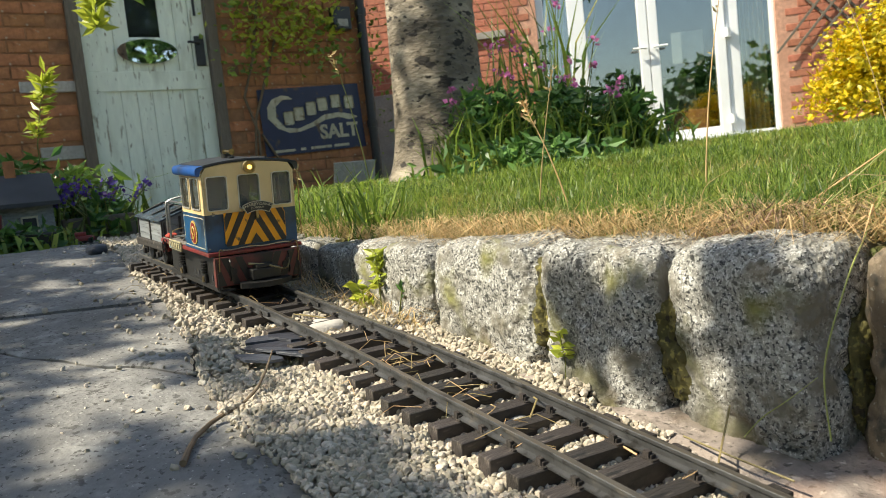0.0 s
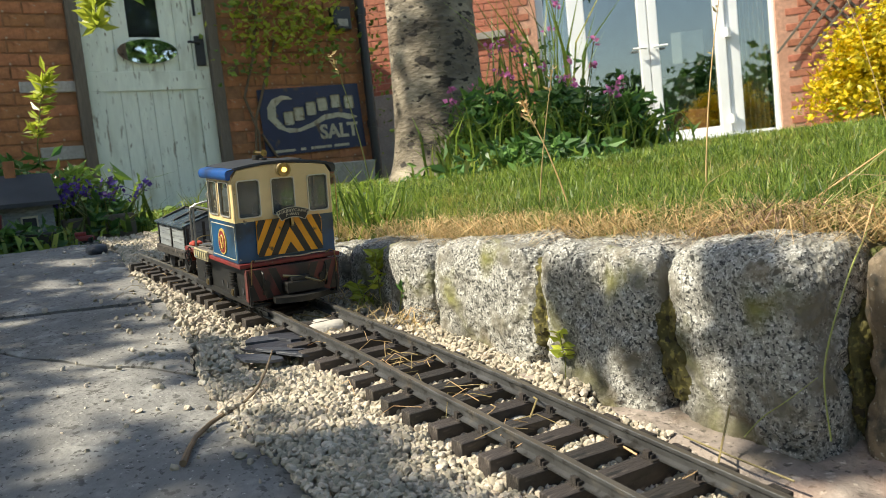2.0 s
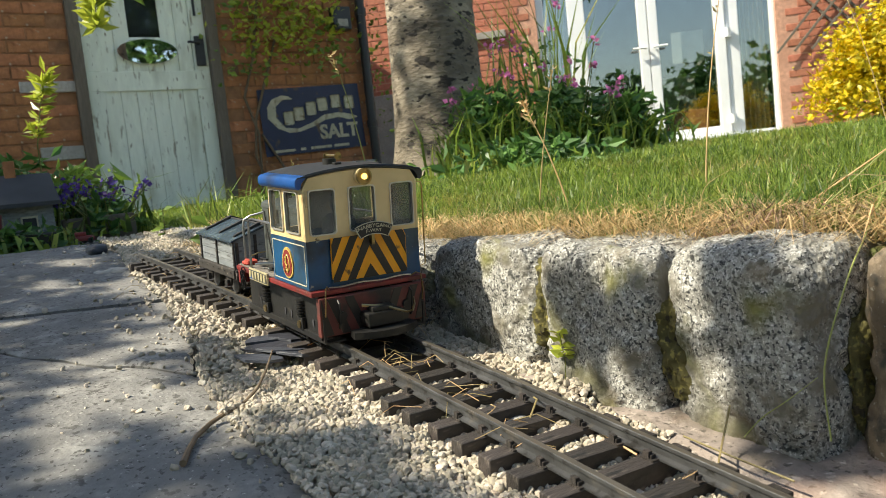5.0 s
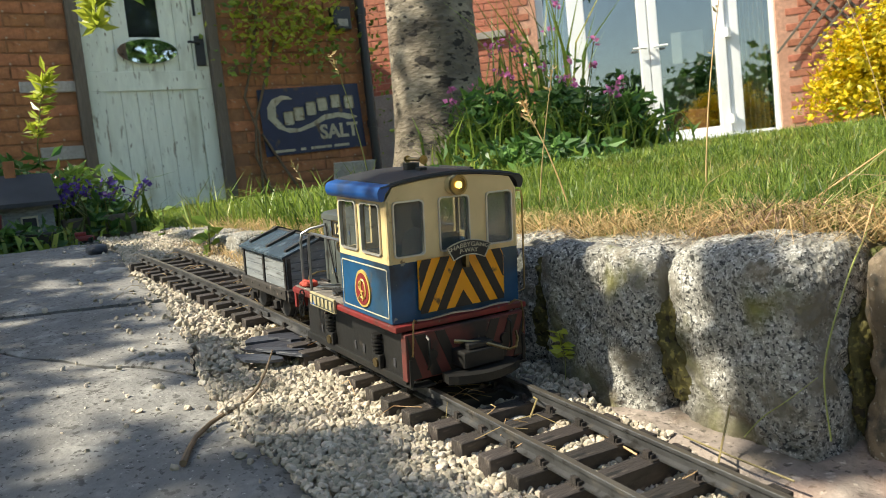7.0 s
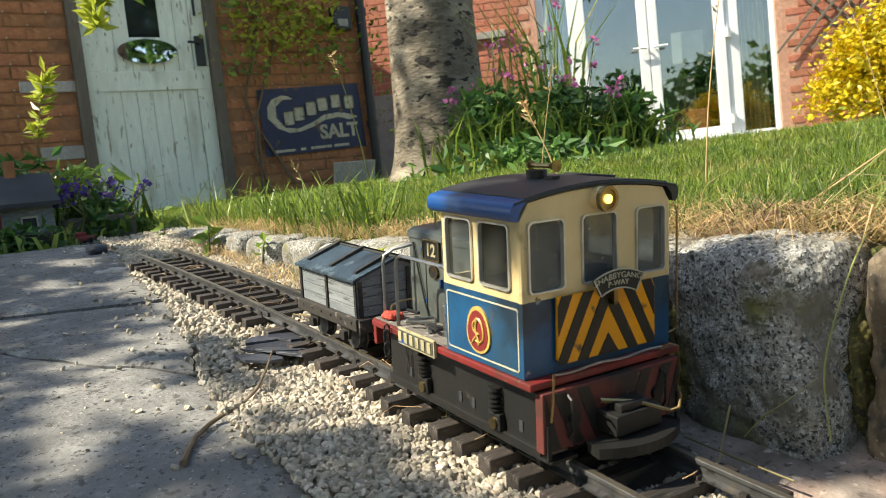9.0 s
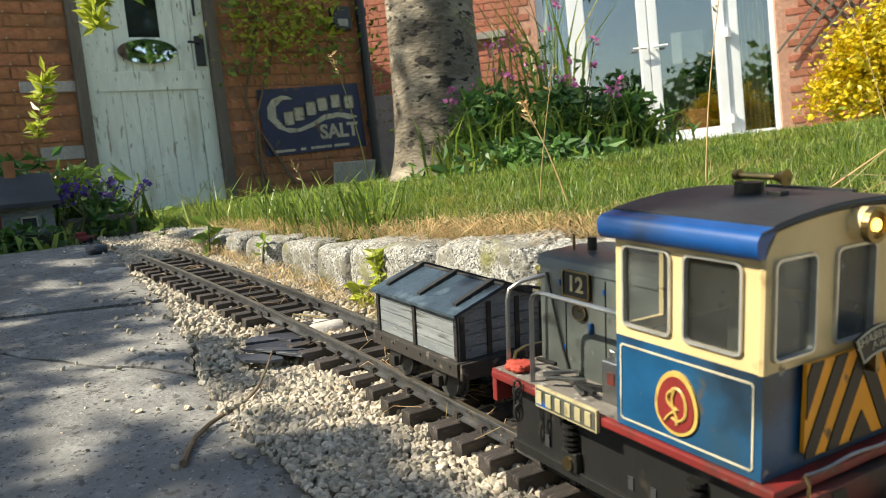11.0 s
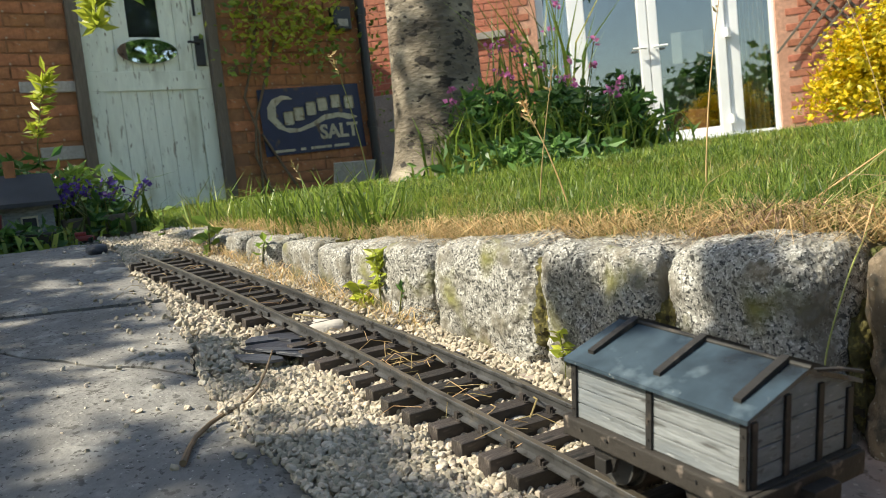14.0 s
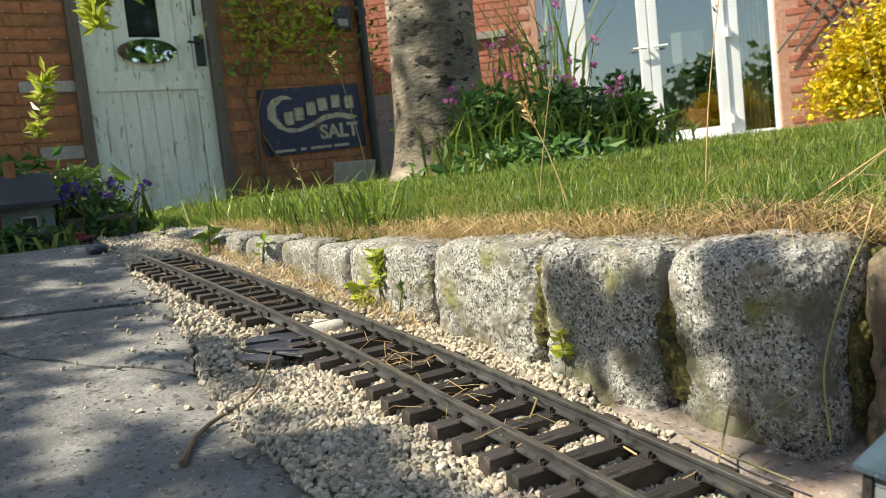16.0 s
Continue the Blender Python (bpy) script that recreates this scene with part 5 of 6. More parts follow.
    # hand rails, chain and clutter on the deck
    for s, y in ((1, HW - 0.002), (-1, -HW + 0.002)):
        part("side_rail", wire(bmesh.new(), [(0.0, y, 0.0385), (-0.0005, y, 0.0775), (-0.002, y, 0.0815), (-0.006, y, 0.0835), (-0.012, y, 0.0838), (B + 0.001, y, 0.0838)], 0.0011, 8), M_STEEL, loco, "bent steel hand rail", True)
        part("end_rail", wire(bmesh.new(), [(0.0235, s * (HW - 0.006), 0.0385), (0.0230, s * (HW - 0.006), 0.074), (0.0225, s * (HW - 0.007), 0.079), (0.020, s * (HW - 0.012), 0.083), (0.015, s * (hw + 0.001), 0.0855)], 0.0011, 8), M_STEEL, loco, "bent steel hand rail", True)
        part("low_rail", wire(bmesh.new(), [(0.0262, s * 0.036, 0.039), (0.0265, s * 0.034, 0.045), (0.0265, s * 0.028, 0.0475), (0.0265, s * 0.010, 0.0475), (0.0265, s * 0.006, 0.039)], 0.0009, 6), M_BRASS, loco)
    rear = part("rear_beam", boxed(0.0262, 0.0298, -0.046, 0.046, 0.0255, 0.0383, 0.0006), M_RED, loco)
    for k in range(7):
        lx = 0.0035 + 0.0012 * (k % 2)
        cz = 0.0375 - 0.0036 * k if k < 4 else 0.0285 + 0.0036 * (k - 4)
        yy = HW + 0.003 + (0.001 if k < 4 else 0.0035)
        xx = lx - (0 if k < 4 else 0.004)
        pts = [(xx + 0.0014 * math.cos(t * 0.785) * (1 if k % 2 else 0.5), yy + 0.0014 * math.cos(t * 0.785) * (0.3 if k % 2 else 1), cz + 0.0026 * math.sin(t * 0.785)) for t in range(9)]
        part("chain_link", wire(bmesh.new(), pts, 0.0006, 5), M_FRAME, loco)
    part("rag", stone_mesh(0.013, 0.011, 0.0045, 91, 0.3, 3.0, 10), M_GLOVE, loco, "crumpled red rag", True).matrix_basis = pose(0.0165, HW - 0.007, 0.0388)
    can = part("oil_can", boxed(B + 0.0095, B + 0.0190, 0.0305, 0.0370, 0.0391, 0.0600, 0.0007), M_STEEL, loco, "small tin oil can")
    part("can_cap", disc(bmesh.new(), (B + 0.0120, 0.033, 0.0613), 0.0016, 0.003, 2, 12), M_STEEL, can)
    part("can_handle", wire(bmesh.new(), [(B + 0.0138, 0.033, 0.0600), (B + 0.0142, 0.033, 0.0630), (B + 0.0175, 0.033, 0.0630), (B + 0.018, 0.033, 0.0600)], 0.0007, 5), M_STEEL, can)
    part("can_label", boxed(B + 0.0115, B + 0.0155, 0.0371, 0.0373, 0.049, 0.0555), M_RED, can)
    for k, (x, y, l, a) in enumerate(((-0.012, 0.032, 0.024, 12), (-0.019, 0.036, 0.020, -25), (-0.026, 0.032, 0.018, 30), (-0.004, 0.032, 0.016, 65), (-0.028, 0.038, 0.014, -10), (-0.015, 0.038, 0.018, 40), (0.008, 0.030, 0.012, 5), (0.021, 0.016, 0.010, 80))):
        part("tool", boxed(-l / 2, l / 2, -0.0011, 0.0011, 0, 0.0016, 0.0004), M_STEEL if k % 2 else M_FRAME, loco).matrix_basis = pose(x, y, 0.0392 + 0.0006 * k, 0, 0, a)
    # the driver doll in the cab
    doll = stone_mesh(0.020, 0.026, 0.034, 61, 0.02, 3, 8)
    h = stone_mesh(0.013, 0.012, 0.017, 62, 0.02, 2.4, 8)
    bmesh.ops.translate(h, verts=h.verts, vec=(0, 0, 0.032))
    tmp = bpy.data.meshes.new("tmp")
    h.to_mesh(tmp)
    h.free()
    doll.from_mesh(tmp)
    d = part("driver_doll", doll, M_DOLL, None, "", True)
    d.parent = loco
    d.matrix_basis = pose(F + 0.032, 0.004, 0.058)
    part("seat_box", boxed(F + 0.022, F + 0.044, -0.012, 0.020, ZS, 0.058), M_FRAME, loco)
    # the footplate stands higher than the frames alone would put it
    for ob in loco.children_recursive:
        if ob.matrix_basis.is_identity:
            for v in ob.data.vertices:
                v.co.z += footplate_lift(v.co.z)
        else:
            ob.matrix_basis = Matrix.Translation((0, 0, footplate_lift(ob.matrix_basis.translation.z))) @ ob.matrix_basis
    return loco


def footplate_lift(z):
    return 0.0034 * smooth(0.024, 0.033, z) - 0.0030 * smooth(0.0415, 0.056, z) + 0.0010 * smooth(0.06, 0.074, z) - 0.0010 * smooth(0.078, 0.085, z)


LOCO = build_loco()


# ---- the wagon ----
# local x runs backwards; its zero lies behind the wagon's tail
def build_wagon():
    wag = thing("wagon", arc(1.2), "grey planked model wagon with sloping blue-grey lid", "wagon")
    f, b, hw = -0.2215, -0.1310, 0.031
    z0, ze, zr = 0.0265, 0.0545, 0.0645
    body = part("body", boxed(f + 0.002, b - 0.002, -hw + 0.002, hw - 0.002, z0, ze - 0.002), M_WGREY, wag)
    for k in range(4):
        za, zb = z0 + 0.007 * k + 0.0002, z0 + 0.007 * (k + 1) - 0.0002
        for s in (-1, 1):
            part("plank", boxed(f, b, *sorted((s * (hw - 0.0022), s * hw)), za, zb, 0.0003), M_WGREY, body)
        for x in (f, b):
            sx = 1 if x == f else -1
            part("plank", boxed(*sorted((x, x + sx * 0.0022)), -hw + 0.0023, hw - 0.0023, za, zb, 0.0003), M_WGREY, body)
    for x in (f, b - 0.002):
        part("gable", prism(bmesh.new(), [(-hw, ze), (hw, ze), (0.0, zr - 0.0012)], 0, x, x + 0.002), M_WGREY, body)
    for s in (-1, 1):
        lid = part("lid", prism(bmesh.new(), [(s * (hw + 0.0035), ze - 0.0025), (s * (hw + 0.0035), ze - 0.0008), (0.0, zr + 0.001), (0.0, zr - 0.0012)], 0, f - 0.0022, b + 0.0022), M_WLID, wag, "hinged blue-grey lid")
        slope = math.atan2(zr - ze + 0.0018, hw + 0.0035)
        for x in (f + 0.0075, (f + b) / 2, b - 0.0075):
            top = lambda y: zr + 0.001 - (zr + 0.0018 - ze) * y / (hw + 0.0035)
            pr = [(s * 0.0275, top(0.0275) - 0.0003), (s * 0.0275, top(0.0275) + 0.0016), (s * 0.014, top(0.014) + 0.0022), (0.0, zr + 0.0036), (0.0, zr + 0.0005)]
            part("hinge_strap", prism(bmesh.new(), pr, 0, x - 0.0017, x + 0.0017), M_WIRON, lid, "rusty iron strap")
        for x, wdt in ((f + 0.0012, 0.0030), ((f + b) / 2, 0.0030), (b - 0.0012, 0.0030)):
            st = part("side_strap", boxed(x - wdt / 2, x + wdt / 2, *sorted((s * hw, s * (hw + 0.0012))), z0, ze - 0.002, 0.0002), M_WIRON, body)
            for z in (z0 + 0.004, z0 + 0.012, z0 + 0.02):
                part("rivet", disc(bmesh.new(), (x, s * (hw + 0.0014), z), 0.0005, 0.0006, 1, 8), M_WIRON, st)
    for x, sx in ((f, -1), (b, 1)):
        for y in (-0.0285, -0.010, 0.010, 0.0285):
            top = ze + (zr - ze) * (1 - abs(y) / hw) - 0.004
            part("end_strap", boxed(*sorted((x, x + sx * 0.0012)), y - 0.0015, y + 0.0015, z0, top, 0.0002), M_WIRON, body)
    part("ridge_rod", rod(bmesh.new(), (f - 0.003, 0, zr + 0.0012), (b + 0.003, 0, zr + 0.0012), 0.0010, 8), M_WIRON, wag)
    part("stay", wire(bmesh.new(), [(f - 0.001, -0.004, zr - 0.001), (f - 0.006, -0.012, zr - 0.001), (f - 0.008, -0.024, zr - 0.004)], 0.0009, 5), M_WIRON, wag)
    fr = part("frame", boxed(f - 0.003, b + 0.003, -0.0345, 0.0345, 0.0180, 0.0265, 0.0008), M_WFRAME, wag, "brown timber underframe")
    for x, sx in ((f - 0.003, -1), (b + 0.003, 1)):
        part("end_sill", boxed(*sorted((x, x + sx * 0.0025)), -0.033, 0.033, 0.0165, 0.0262, 0.0008), M_WFRAME, fr)
        part("buffer_block", boxed(*sorted((x + sx * 0.002, x + sx * 0.0085)), -0.008, 0.008, 0.014, 0.023, 0.001), M_WIRON, fr)
        part("drawbar", boxed(*sorted((x + sx * 0.008, x + sx * 0.020)), -0.0018, 0.0018, 0.016, 0.0185), M_WIRON, fr)
    for s in (-1, 1):
        for k in range(6):
            x = f + 0.004 + 0.0156 * k
            part("bolt", disc(bmesh.new(), (x, s * 0.0348, 0.0235), 0.0007, 0.0008, 1, 8), M_WIRON, fr)
        for x in (f + 0.020, b - 0.020):
            ax = part("axle_guard", prism(bmesh.new(), [(x - 0.008, 0.0195), (x + 0.008, 0.0195), (x + 0.0045, 0.0085), (x - 0.0045, 0.0085)], 1, *sorted((s * 0.0295, s * 0.0315))), M_WIRON, fr)
            part("axlebox", boxed(x - 0.0035, x + 0.0035, *sorted((s * 0.0312, s * 0.0345)), 0.008, 0.0145, 0.0006), M_WIRON, ax)
            wh = disc(bmesh.new(), (x, s * 0.0225, 0.0105), 0.0105, 0.006, 1, 24)
            disc(wh, (x, s * 0.0198, 0.0105), 0.0123, 0.0016, 1, 24)
            part("wheel", wh, M_RAIL, fr, "", True)
    return wag


WAGON = build_wagon()




# ---- trees ----
def tree(name, base, radius, height, label, limbs, crown, bark, leaf, seed, leaf_size, leaf_count, flare=1.5):
    """A tapered, uneven trunk, limbs from its top and a crown of single leaves in clumps."""
    t = thing(name, Matrix(), label, "tree")
    r = random.Random(seed)
    bm = bmesh.new()
    n, rings = 40, []
    x, y, z = base
    for k in range(44):
        h = height * (k / 43) ** 1.35
        rad = radius * (1 - 0.3 * h / height) * (1 + (flare - 1) * math.exp(-h / 0.10))
        ring = []
        for i in range(n):
            a = 2 * math.pi * i / n
            q = rad * (1 + 0.05 * noise.noise((math.cos(a) * 1.5, math.sin(a) * 1.5, h * 1.2 + seed)) + 0.010 * noise.noise((math.cos(a) * 6, math.sin(a) * 6, h * 17)) + 0.10 * math.exp(-h / 0.08) * math.sin(5 * a + seed))
            ring.append(bm.verts.new((x + q * math.cos(a), y + q * math.sin(a), z + h)))
        rings.append(ring)
    for p, q in zip(rings, rings[1:]):
        for i in range(n):
            bm.faces.new((p[i], p[(i + 1) % n], q[(i + 1) % n], q[i]))
    trunk = part("trunk", bm, bark, t, smooth_faces=True)
    top = Vector((x, y, z + height))
    for tip in limbs:
        tip = Vector(tip)
        pts = []
        for k in range(9):
            f = k / 8
            p = top.lerp(tip, f) + Vector((r.uniform(-1, 1), r.uniform(-1, 1), r.uniform(-0.5, 0.5))) * 0.06 * (0 < k < 8)
            p.z += 0.25 * math.sin(f * math.pi)
            pts.append(p)
        pts[0] = top - Vector((0, 0, 0.15))
        part("limb", wire(bmesh.new(), pts, [radius * 0.55 * (1 - 0.8 * k / 8) for k in range(9)], 8), bark, t, smooth_faces=True)
    pts = []
    rs = np.random.RandomState(seed)
    for c, size, share in crown:
        clumps = rs.normal(size=(max(3, int(26 * share)), 3)) * np.array(size) * 0.6 + np.array(c)
        for q in clumps:
            pts.append(q + rs.normal(size=(int(leaf_count * share / len(clumps)) + 1, 3)) * 0.11)
    v, f = leaf_cloud(np.concatenate(pts), leaf_size, 0.5, 0.5, seed)
    tagged(link_mesh("crown", v, f, leaf, t), "", kind="stuff")
    return t


TREE = tree("cherry_tree", (2.498, -1.403, 0.145), 0.174, 2.3, "grey-barked cherry tree on the lawn, mossy at its foot", [(2.2, -2.0, 3.4), (3.2, -1.6, 3.6), (2.7, -0.6, 3.7), (3.0, -2.4, 3.3), (2.0, -1.0, 3.8)],
            [((2.2, -2.0, 3.4), (0.5, 0.5, 0.35), 0.3), ((3.2, -1.6, 3.7), (0.5, 0.5, 0.4), 0.3), ((2.7, -0.6, 3.8), (0.5, 0.45, 0.4), 0.3), ((2.4, -1.2, 4.1), (0.6, 0.6, 0.4), 0.3)], M_BARK, M_LEAF, 3, 0.09, 5000, 1.32)
ms = part("moss_patch", stone_mesh(0.10, 0.07, 0.13, 77, 0.25, 2.4, 22, 0.003), M_BRIGHTMOSS, TREE, "yellow-green moss at the foot", True)
ms.matrix_basis = pose(2.545, -1.235, 0.13, 12, 0, 0)
# the shade tree stands beside the paving, its boughs between the sun and the track
SHADE = tree("shade_tree", (2.9, 4.3, 0.08), 0.13, 1.9, "leafy garden tree whose boughs overhang the paving", [(1.9, 3.0, 2.7), (1.2, 2.9, 2.6), (2.3, 3.2, 3.2), (0.9, 3.4, 2.9), (2.3, 2.9, 2.7), (3.1, 3.2, 3.2)],
             [((2.9, 3.6, 3.2), (0.4, 0.4, 0.3), 0.3), ((3.3, 3.3, 3.3), (0.5, 0.5, 0.3), 0.25), ((1.0, 3.6, 3.0), (0.5, 0.4, 0.25), 0.25)], M_BARK, M_LEAF, 5, 0.085, 3600)


def sprays():
    """Loose unseen leaves added over the paving to shape the light: a thick roof with gaps that let spots of sun
    through.
    """
    r = np.random.RandomState(8)
    way = np.array(SUN_DIR[:])
    U, V = np.array((-0.68, -0.73)), np.array((0.98, -0.19))
    back = np.linalg.inv(np.stack([U, V], 1))
    # where the sun comes through: x, y and the two half widths of the spot on the paving
    gaps = ((0.697, 0.111, 0.046, 0.046), (0.670, 0.177, 0.034, 0.043), (0.624, 0.213, 0.022, 0.018), (0.570, 0.187, 0.034, 0.055), (0.504, 0.130, 0.046, 0.062), (0.528, 0.219, 0.030, 0.030), (0.462, 0.221, 0.026, 0.021),
            (1.033, 0.145, 0.044, 0.026), (0.99, 0.16, 0.040, 0.016), (0.941, 0.078, 0.040, 0.05), (0.804, 0.116, 0.020, 0.026), (0.46, 0.068, 0.034, 0.05), (0.86, 0.22, 0.02, 0.03), (1.2, 0.1, 0.05, 0.04), (0.36, 0.17, 0.02, 0.03), (1.22, 0.3, 0.05, 0.05))

    def lit(x, y):
        for cx, cy, u, v in gaps:
            a, b = back @ np.array((x - cx, y - cy))
            if abs(a / (u + 0.001)) ** 3 + abs(b / (v + 0.002)) ** 3 < 1:
                return True
        return False
    pts = []
    step = 0.022
    for gx in np.arange(-0.9, 2.4, step):
        for gy in np.arange(-0.08, 0.62, step):
            x, y = gx + r.uniform(-0.5, 0.5) * step, gy + r.uniform(-0.5, 0.5) * step
            near = 0.072 + 0.014 * noise.noise((x * 11, 0, 2)) + 0.02 * smooth(0.6, 0.75, x) - 0.04 * smooth(0.9, 1.2, x)
            far = x > 1.08 and noise.noise((x * 12, y * 12, 7)) > -0.05
            if (y < near and not far) or lit(x, y) or noise.noise((x * 9, y * 9, 5)) > 0.52:
                continue
            for _ in range(20):
                pts.append(np.array((x, y, patio_z(x))) + way * r.uniform(1.7, 2.1) + r.normal(size=3) * 0.006)
    # leaf clumps added to shade the nearest setts, the border by the door and parts of the lawn
    for x, y, z, w, n in ((0.249, -0.085, 0.102, 0.009, 16), (0.240, -0.085, 0.082, 0.010, 18), (0.230, -0.085, 0.062, 0.012, 22), (0.224, -0.085, 0.044, 0.014, 26), (0.222, -0.075, 0.022, 0.010, 12), (0.16, -0.10, 0.04, 0.018, 50), (0.36, -0.085, 0.066, 0.007, 9), (0.352, -0.085, 0.045, 0.008, 9), (0.309, -0.085, 0.055, 0.009, 14)):
        pts.append(np.array((x, y, z)) + way * r.uniform(1.3, 1.6, size=(7 * n, 1)) + r.uniform(-1, 1, size=(7 * n, 3)) * w * 1.5)
    pts = [np.atleast_2d(p) for p in pts]
    v, f = leaf_cloud(np.concatenate(pts), 0.020, 0.7, 0.5, 81)
    tagged(link_mesh("bough_leaves", v, f, M_LEAF, SHADE), kind="stuff")
    # higher loose leaves, added to screen sky and sun from paving and plants
    pts = []
    for lo, hi, n, d0, d1 in (((-1.0, 0.62, 0.0), (2.6, 2.8, 0.1), 9000, 2.6, 3.6), ((1.5, -0.14, 0.1), (2.3, 0.6, 0.2), 1500, 2.4, 3.0), ((1.62, -1.75, 0.2), (2.2, -1.15, 0.35), 260, 4.0, 4.8), ((2.3, -1.5, 0.1), (2.5, -1.2, 0.9), 60, 3.8, 4.6)):
        c = np.array(lo) + (np.array(hi) - np.array(lo)) * r.rand(n, 3)
        if n > 5000:
            # an uneven, rounded outline for the high crown
            turn = np.arctan2(c[:, 1] - 0.62, c[:, 0] - 0.8)
            far = np.hypot((c[:, 0] - 0.8) / 1.8, (c[:, 1] - 0.62) / 2.2)
            c = c[far < 0.86 + 0.12 * np.sin(turn * 7) + 0.07 * np.sin(turn * 17 + 1)]
        pts.append(c + way * r.uniform(d0, d1, size=(len(c), 1)))
    v, f = leaf_cloud(np.concatenate(pts), 0.09, 0.6, 0.5, 82)
    tagged(link_mesh("high_leaves", v, f, M_LEAF, SHADE), kind="stuff")


sprays()


def hedges():
    """The garden's other side, behind the camera."""
    r = np.random.RandomState(14)
    for k, (x0, y0, x1, y1, h) in enumerate(((-6.5, -9, -6.0, 6, 2.2), (-6.9, -6.0, -6.6, -2.2, 4.8), (-5.0, 6.5, 6.0, 7.5, 3.6))):
        n = 7000 if k != 1 else 5000
        t = r.rand(n)
        c = np.stack([x0 + (x1 - x0) * t + r.normal(size=n) * 0.35, y0 + (y1 - y0) * t + r.normal(size=n) * 0.35, h * r.rand(n) ** 0.8 + 0.4 * np.sin(t * 40)], 1)
        v, f = leaf_cloud(c, 0.26, 0.6, 0.3, 90 + k)
        tagged(link_mesh("hedge", v, f, M_LEAF), "tall green garden hedge", "hedge", kind="stuff")


hedges()


# ---- grass ----
def build_grass():
    r = np.random.RandomState(21)

    def spots(n, r0, r1, a0, a1, keep):
        out = []
        while len(out) < n:
            d = math.exp(r.uniform(math.log(r0), math.log(r1)))
            a = radians(r.uniform(a0, a1))
            x, y = -0.05 + d * math.cos(a), 0.2 + d * math.sin(a)
            if y < wall_y(x) - 0.012 and keep(x, y):
                out.append((x, y, lawn_z(x, y) - 0.002))
        return out
    clear = lambda x, y: (x - 2.5) ** 2 + (y + 1.4) ** 2 > 0.05
    near = spots(46000, 0.36, 1.35, -78, -8, lambda x, y: r.rand() < 0.35 + 0.65 * smooth(0.0, 0.07, wall_y(x) - y))
    v, f = blades(near, 0.030, 0.0012, 0.95, 1)
    tagged(link_mesh("grass", v, f, M_BLADE), "green lawn grass above the kerb", "grass", kind="stuff")
    mid = spots(42000, 1.25, 3.2, -72, -8, clear)
    v, f = blades(mid, 0.034, 0.0021, 0.9, 2)
    tagged(link_mesh("grass", v, f, M_BLADE), "green lawn grass in the middle of the lawn", "grass", kind="stuff")
    far = spots(30000, 3.0, 9, -70, -10, clear)
    v, f = blades(far, 0.036, 0.0042, 0.8, 3)
    tagged(link_mesh("grass", v, f, M_BLADE), "green lawn grass towards the house", "grass", kind="stuff")
    edge = []
    while len(edge) < 5200:
        x = r.uniform(0.05, 1.3)
        w = 0.030 + 0.014 * noise.noise((x * 9, 0, 0))
        if x > 0.62 and r.rand() < 0.6:
            continue
        y = wall_y(x) - 0.002 - abs(r.normal()) * w
        edge.append((x, y, lawn_z(x, y) + 0.001 + 0.004 * r.rand()))
    v, f = blades(edge, 0.026, 0.0008, 2.4, 4)
    tagged(link_mesh("dry_grass", v, f, M_STRAW), "dry straw-coloured grass along the kerb", "dry grass", kind="stuff")
    thatch = spots(5200, 0.36, 1.6, -78, -8, lambda x, y: r.rand() < 0.25 + 0.75 * smooth(0.22, 0.02, wall_y(x) - y))
    v, f = blades(thatch, 0.030, 0.0008, 1.3, 7)
    tagged(link_mesh("dry_grass", v, f, M_STRAW), "dry stalks among the lawn grass", "dry grass", kind="stuff")
    # tufts that hang over the edge and long blades in front of the trunk
    tuft = []
    for cx, cy, n, s in ((0.93, -0.15, 120, 0.05), (0.78, -0.145, 90, 0.03), (1.15, -0.16, 90, 0.06), (1.35, -0.14, 60, 0.05)):
        tuft += [(x, y, lawn_z(x, y) - 0.002) for x, y in zip(cx + r.normal(size=n) * s, np.minimum(cy + r.normal(size=n) * s * 0.4, wall_y(0.6) - 0.004))]
    v, f = blades(tuft, 0.085, 0.0026, 0.9, 5)
    tagged(link_mesh("grass_tufts", v, f, M_BLADE), "longer tufts of grass by the kerb", "grass", kind="stuff")
    wither = [(x, y, lawn_z(x, y) + 0.002) for x, y in zip(0.272 + r.normal(size=420) * 0.020, np.minimum(-0.160 + r.normal(size=420) * 0.016, -0.137))]
    v, f = blades(wither, 0.026, 0.0009, 1.9, 8)
    tagged(link_mesh("withered_grass", v, f, M_WITHERED), "withered brown tuft of grass on the kerb", "dry grass", kind="stuff")
    # straw and moss litter at the foot of the kerb
    foot = []
    while len(foot) < 520:
        x = r.uniform(0.55, 1.2)
        y = -0.078 + abs(r.normal()) * 0.014
        foot.append((x, y, patio_z(x) + 0.002))
    v, f = blades(foot, 0.022, 0.0009, 2.2, 6)
    tagged(link_mesh("dry_grass", v, f, M_STRAW), "dry straw at the foot of the kerb", "dry grass", kind="stuff")


build_grass()


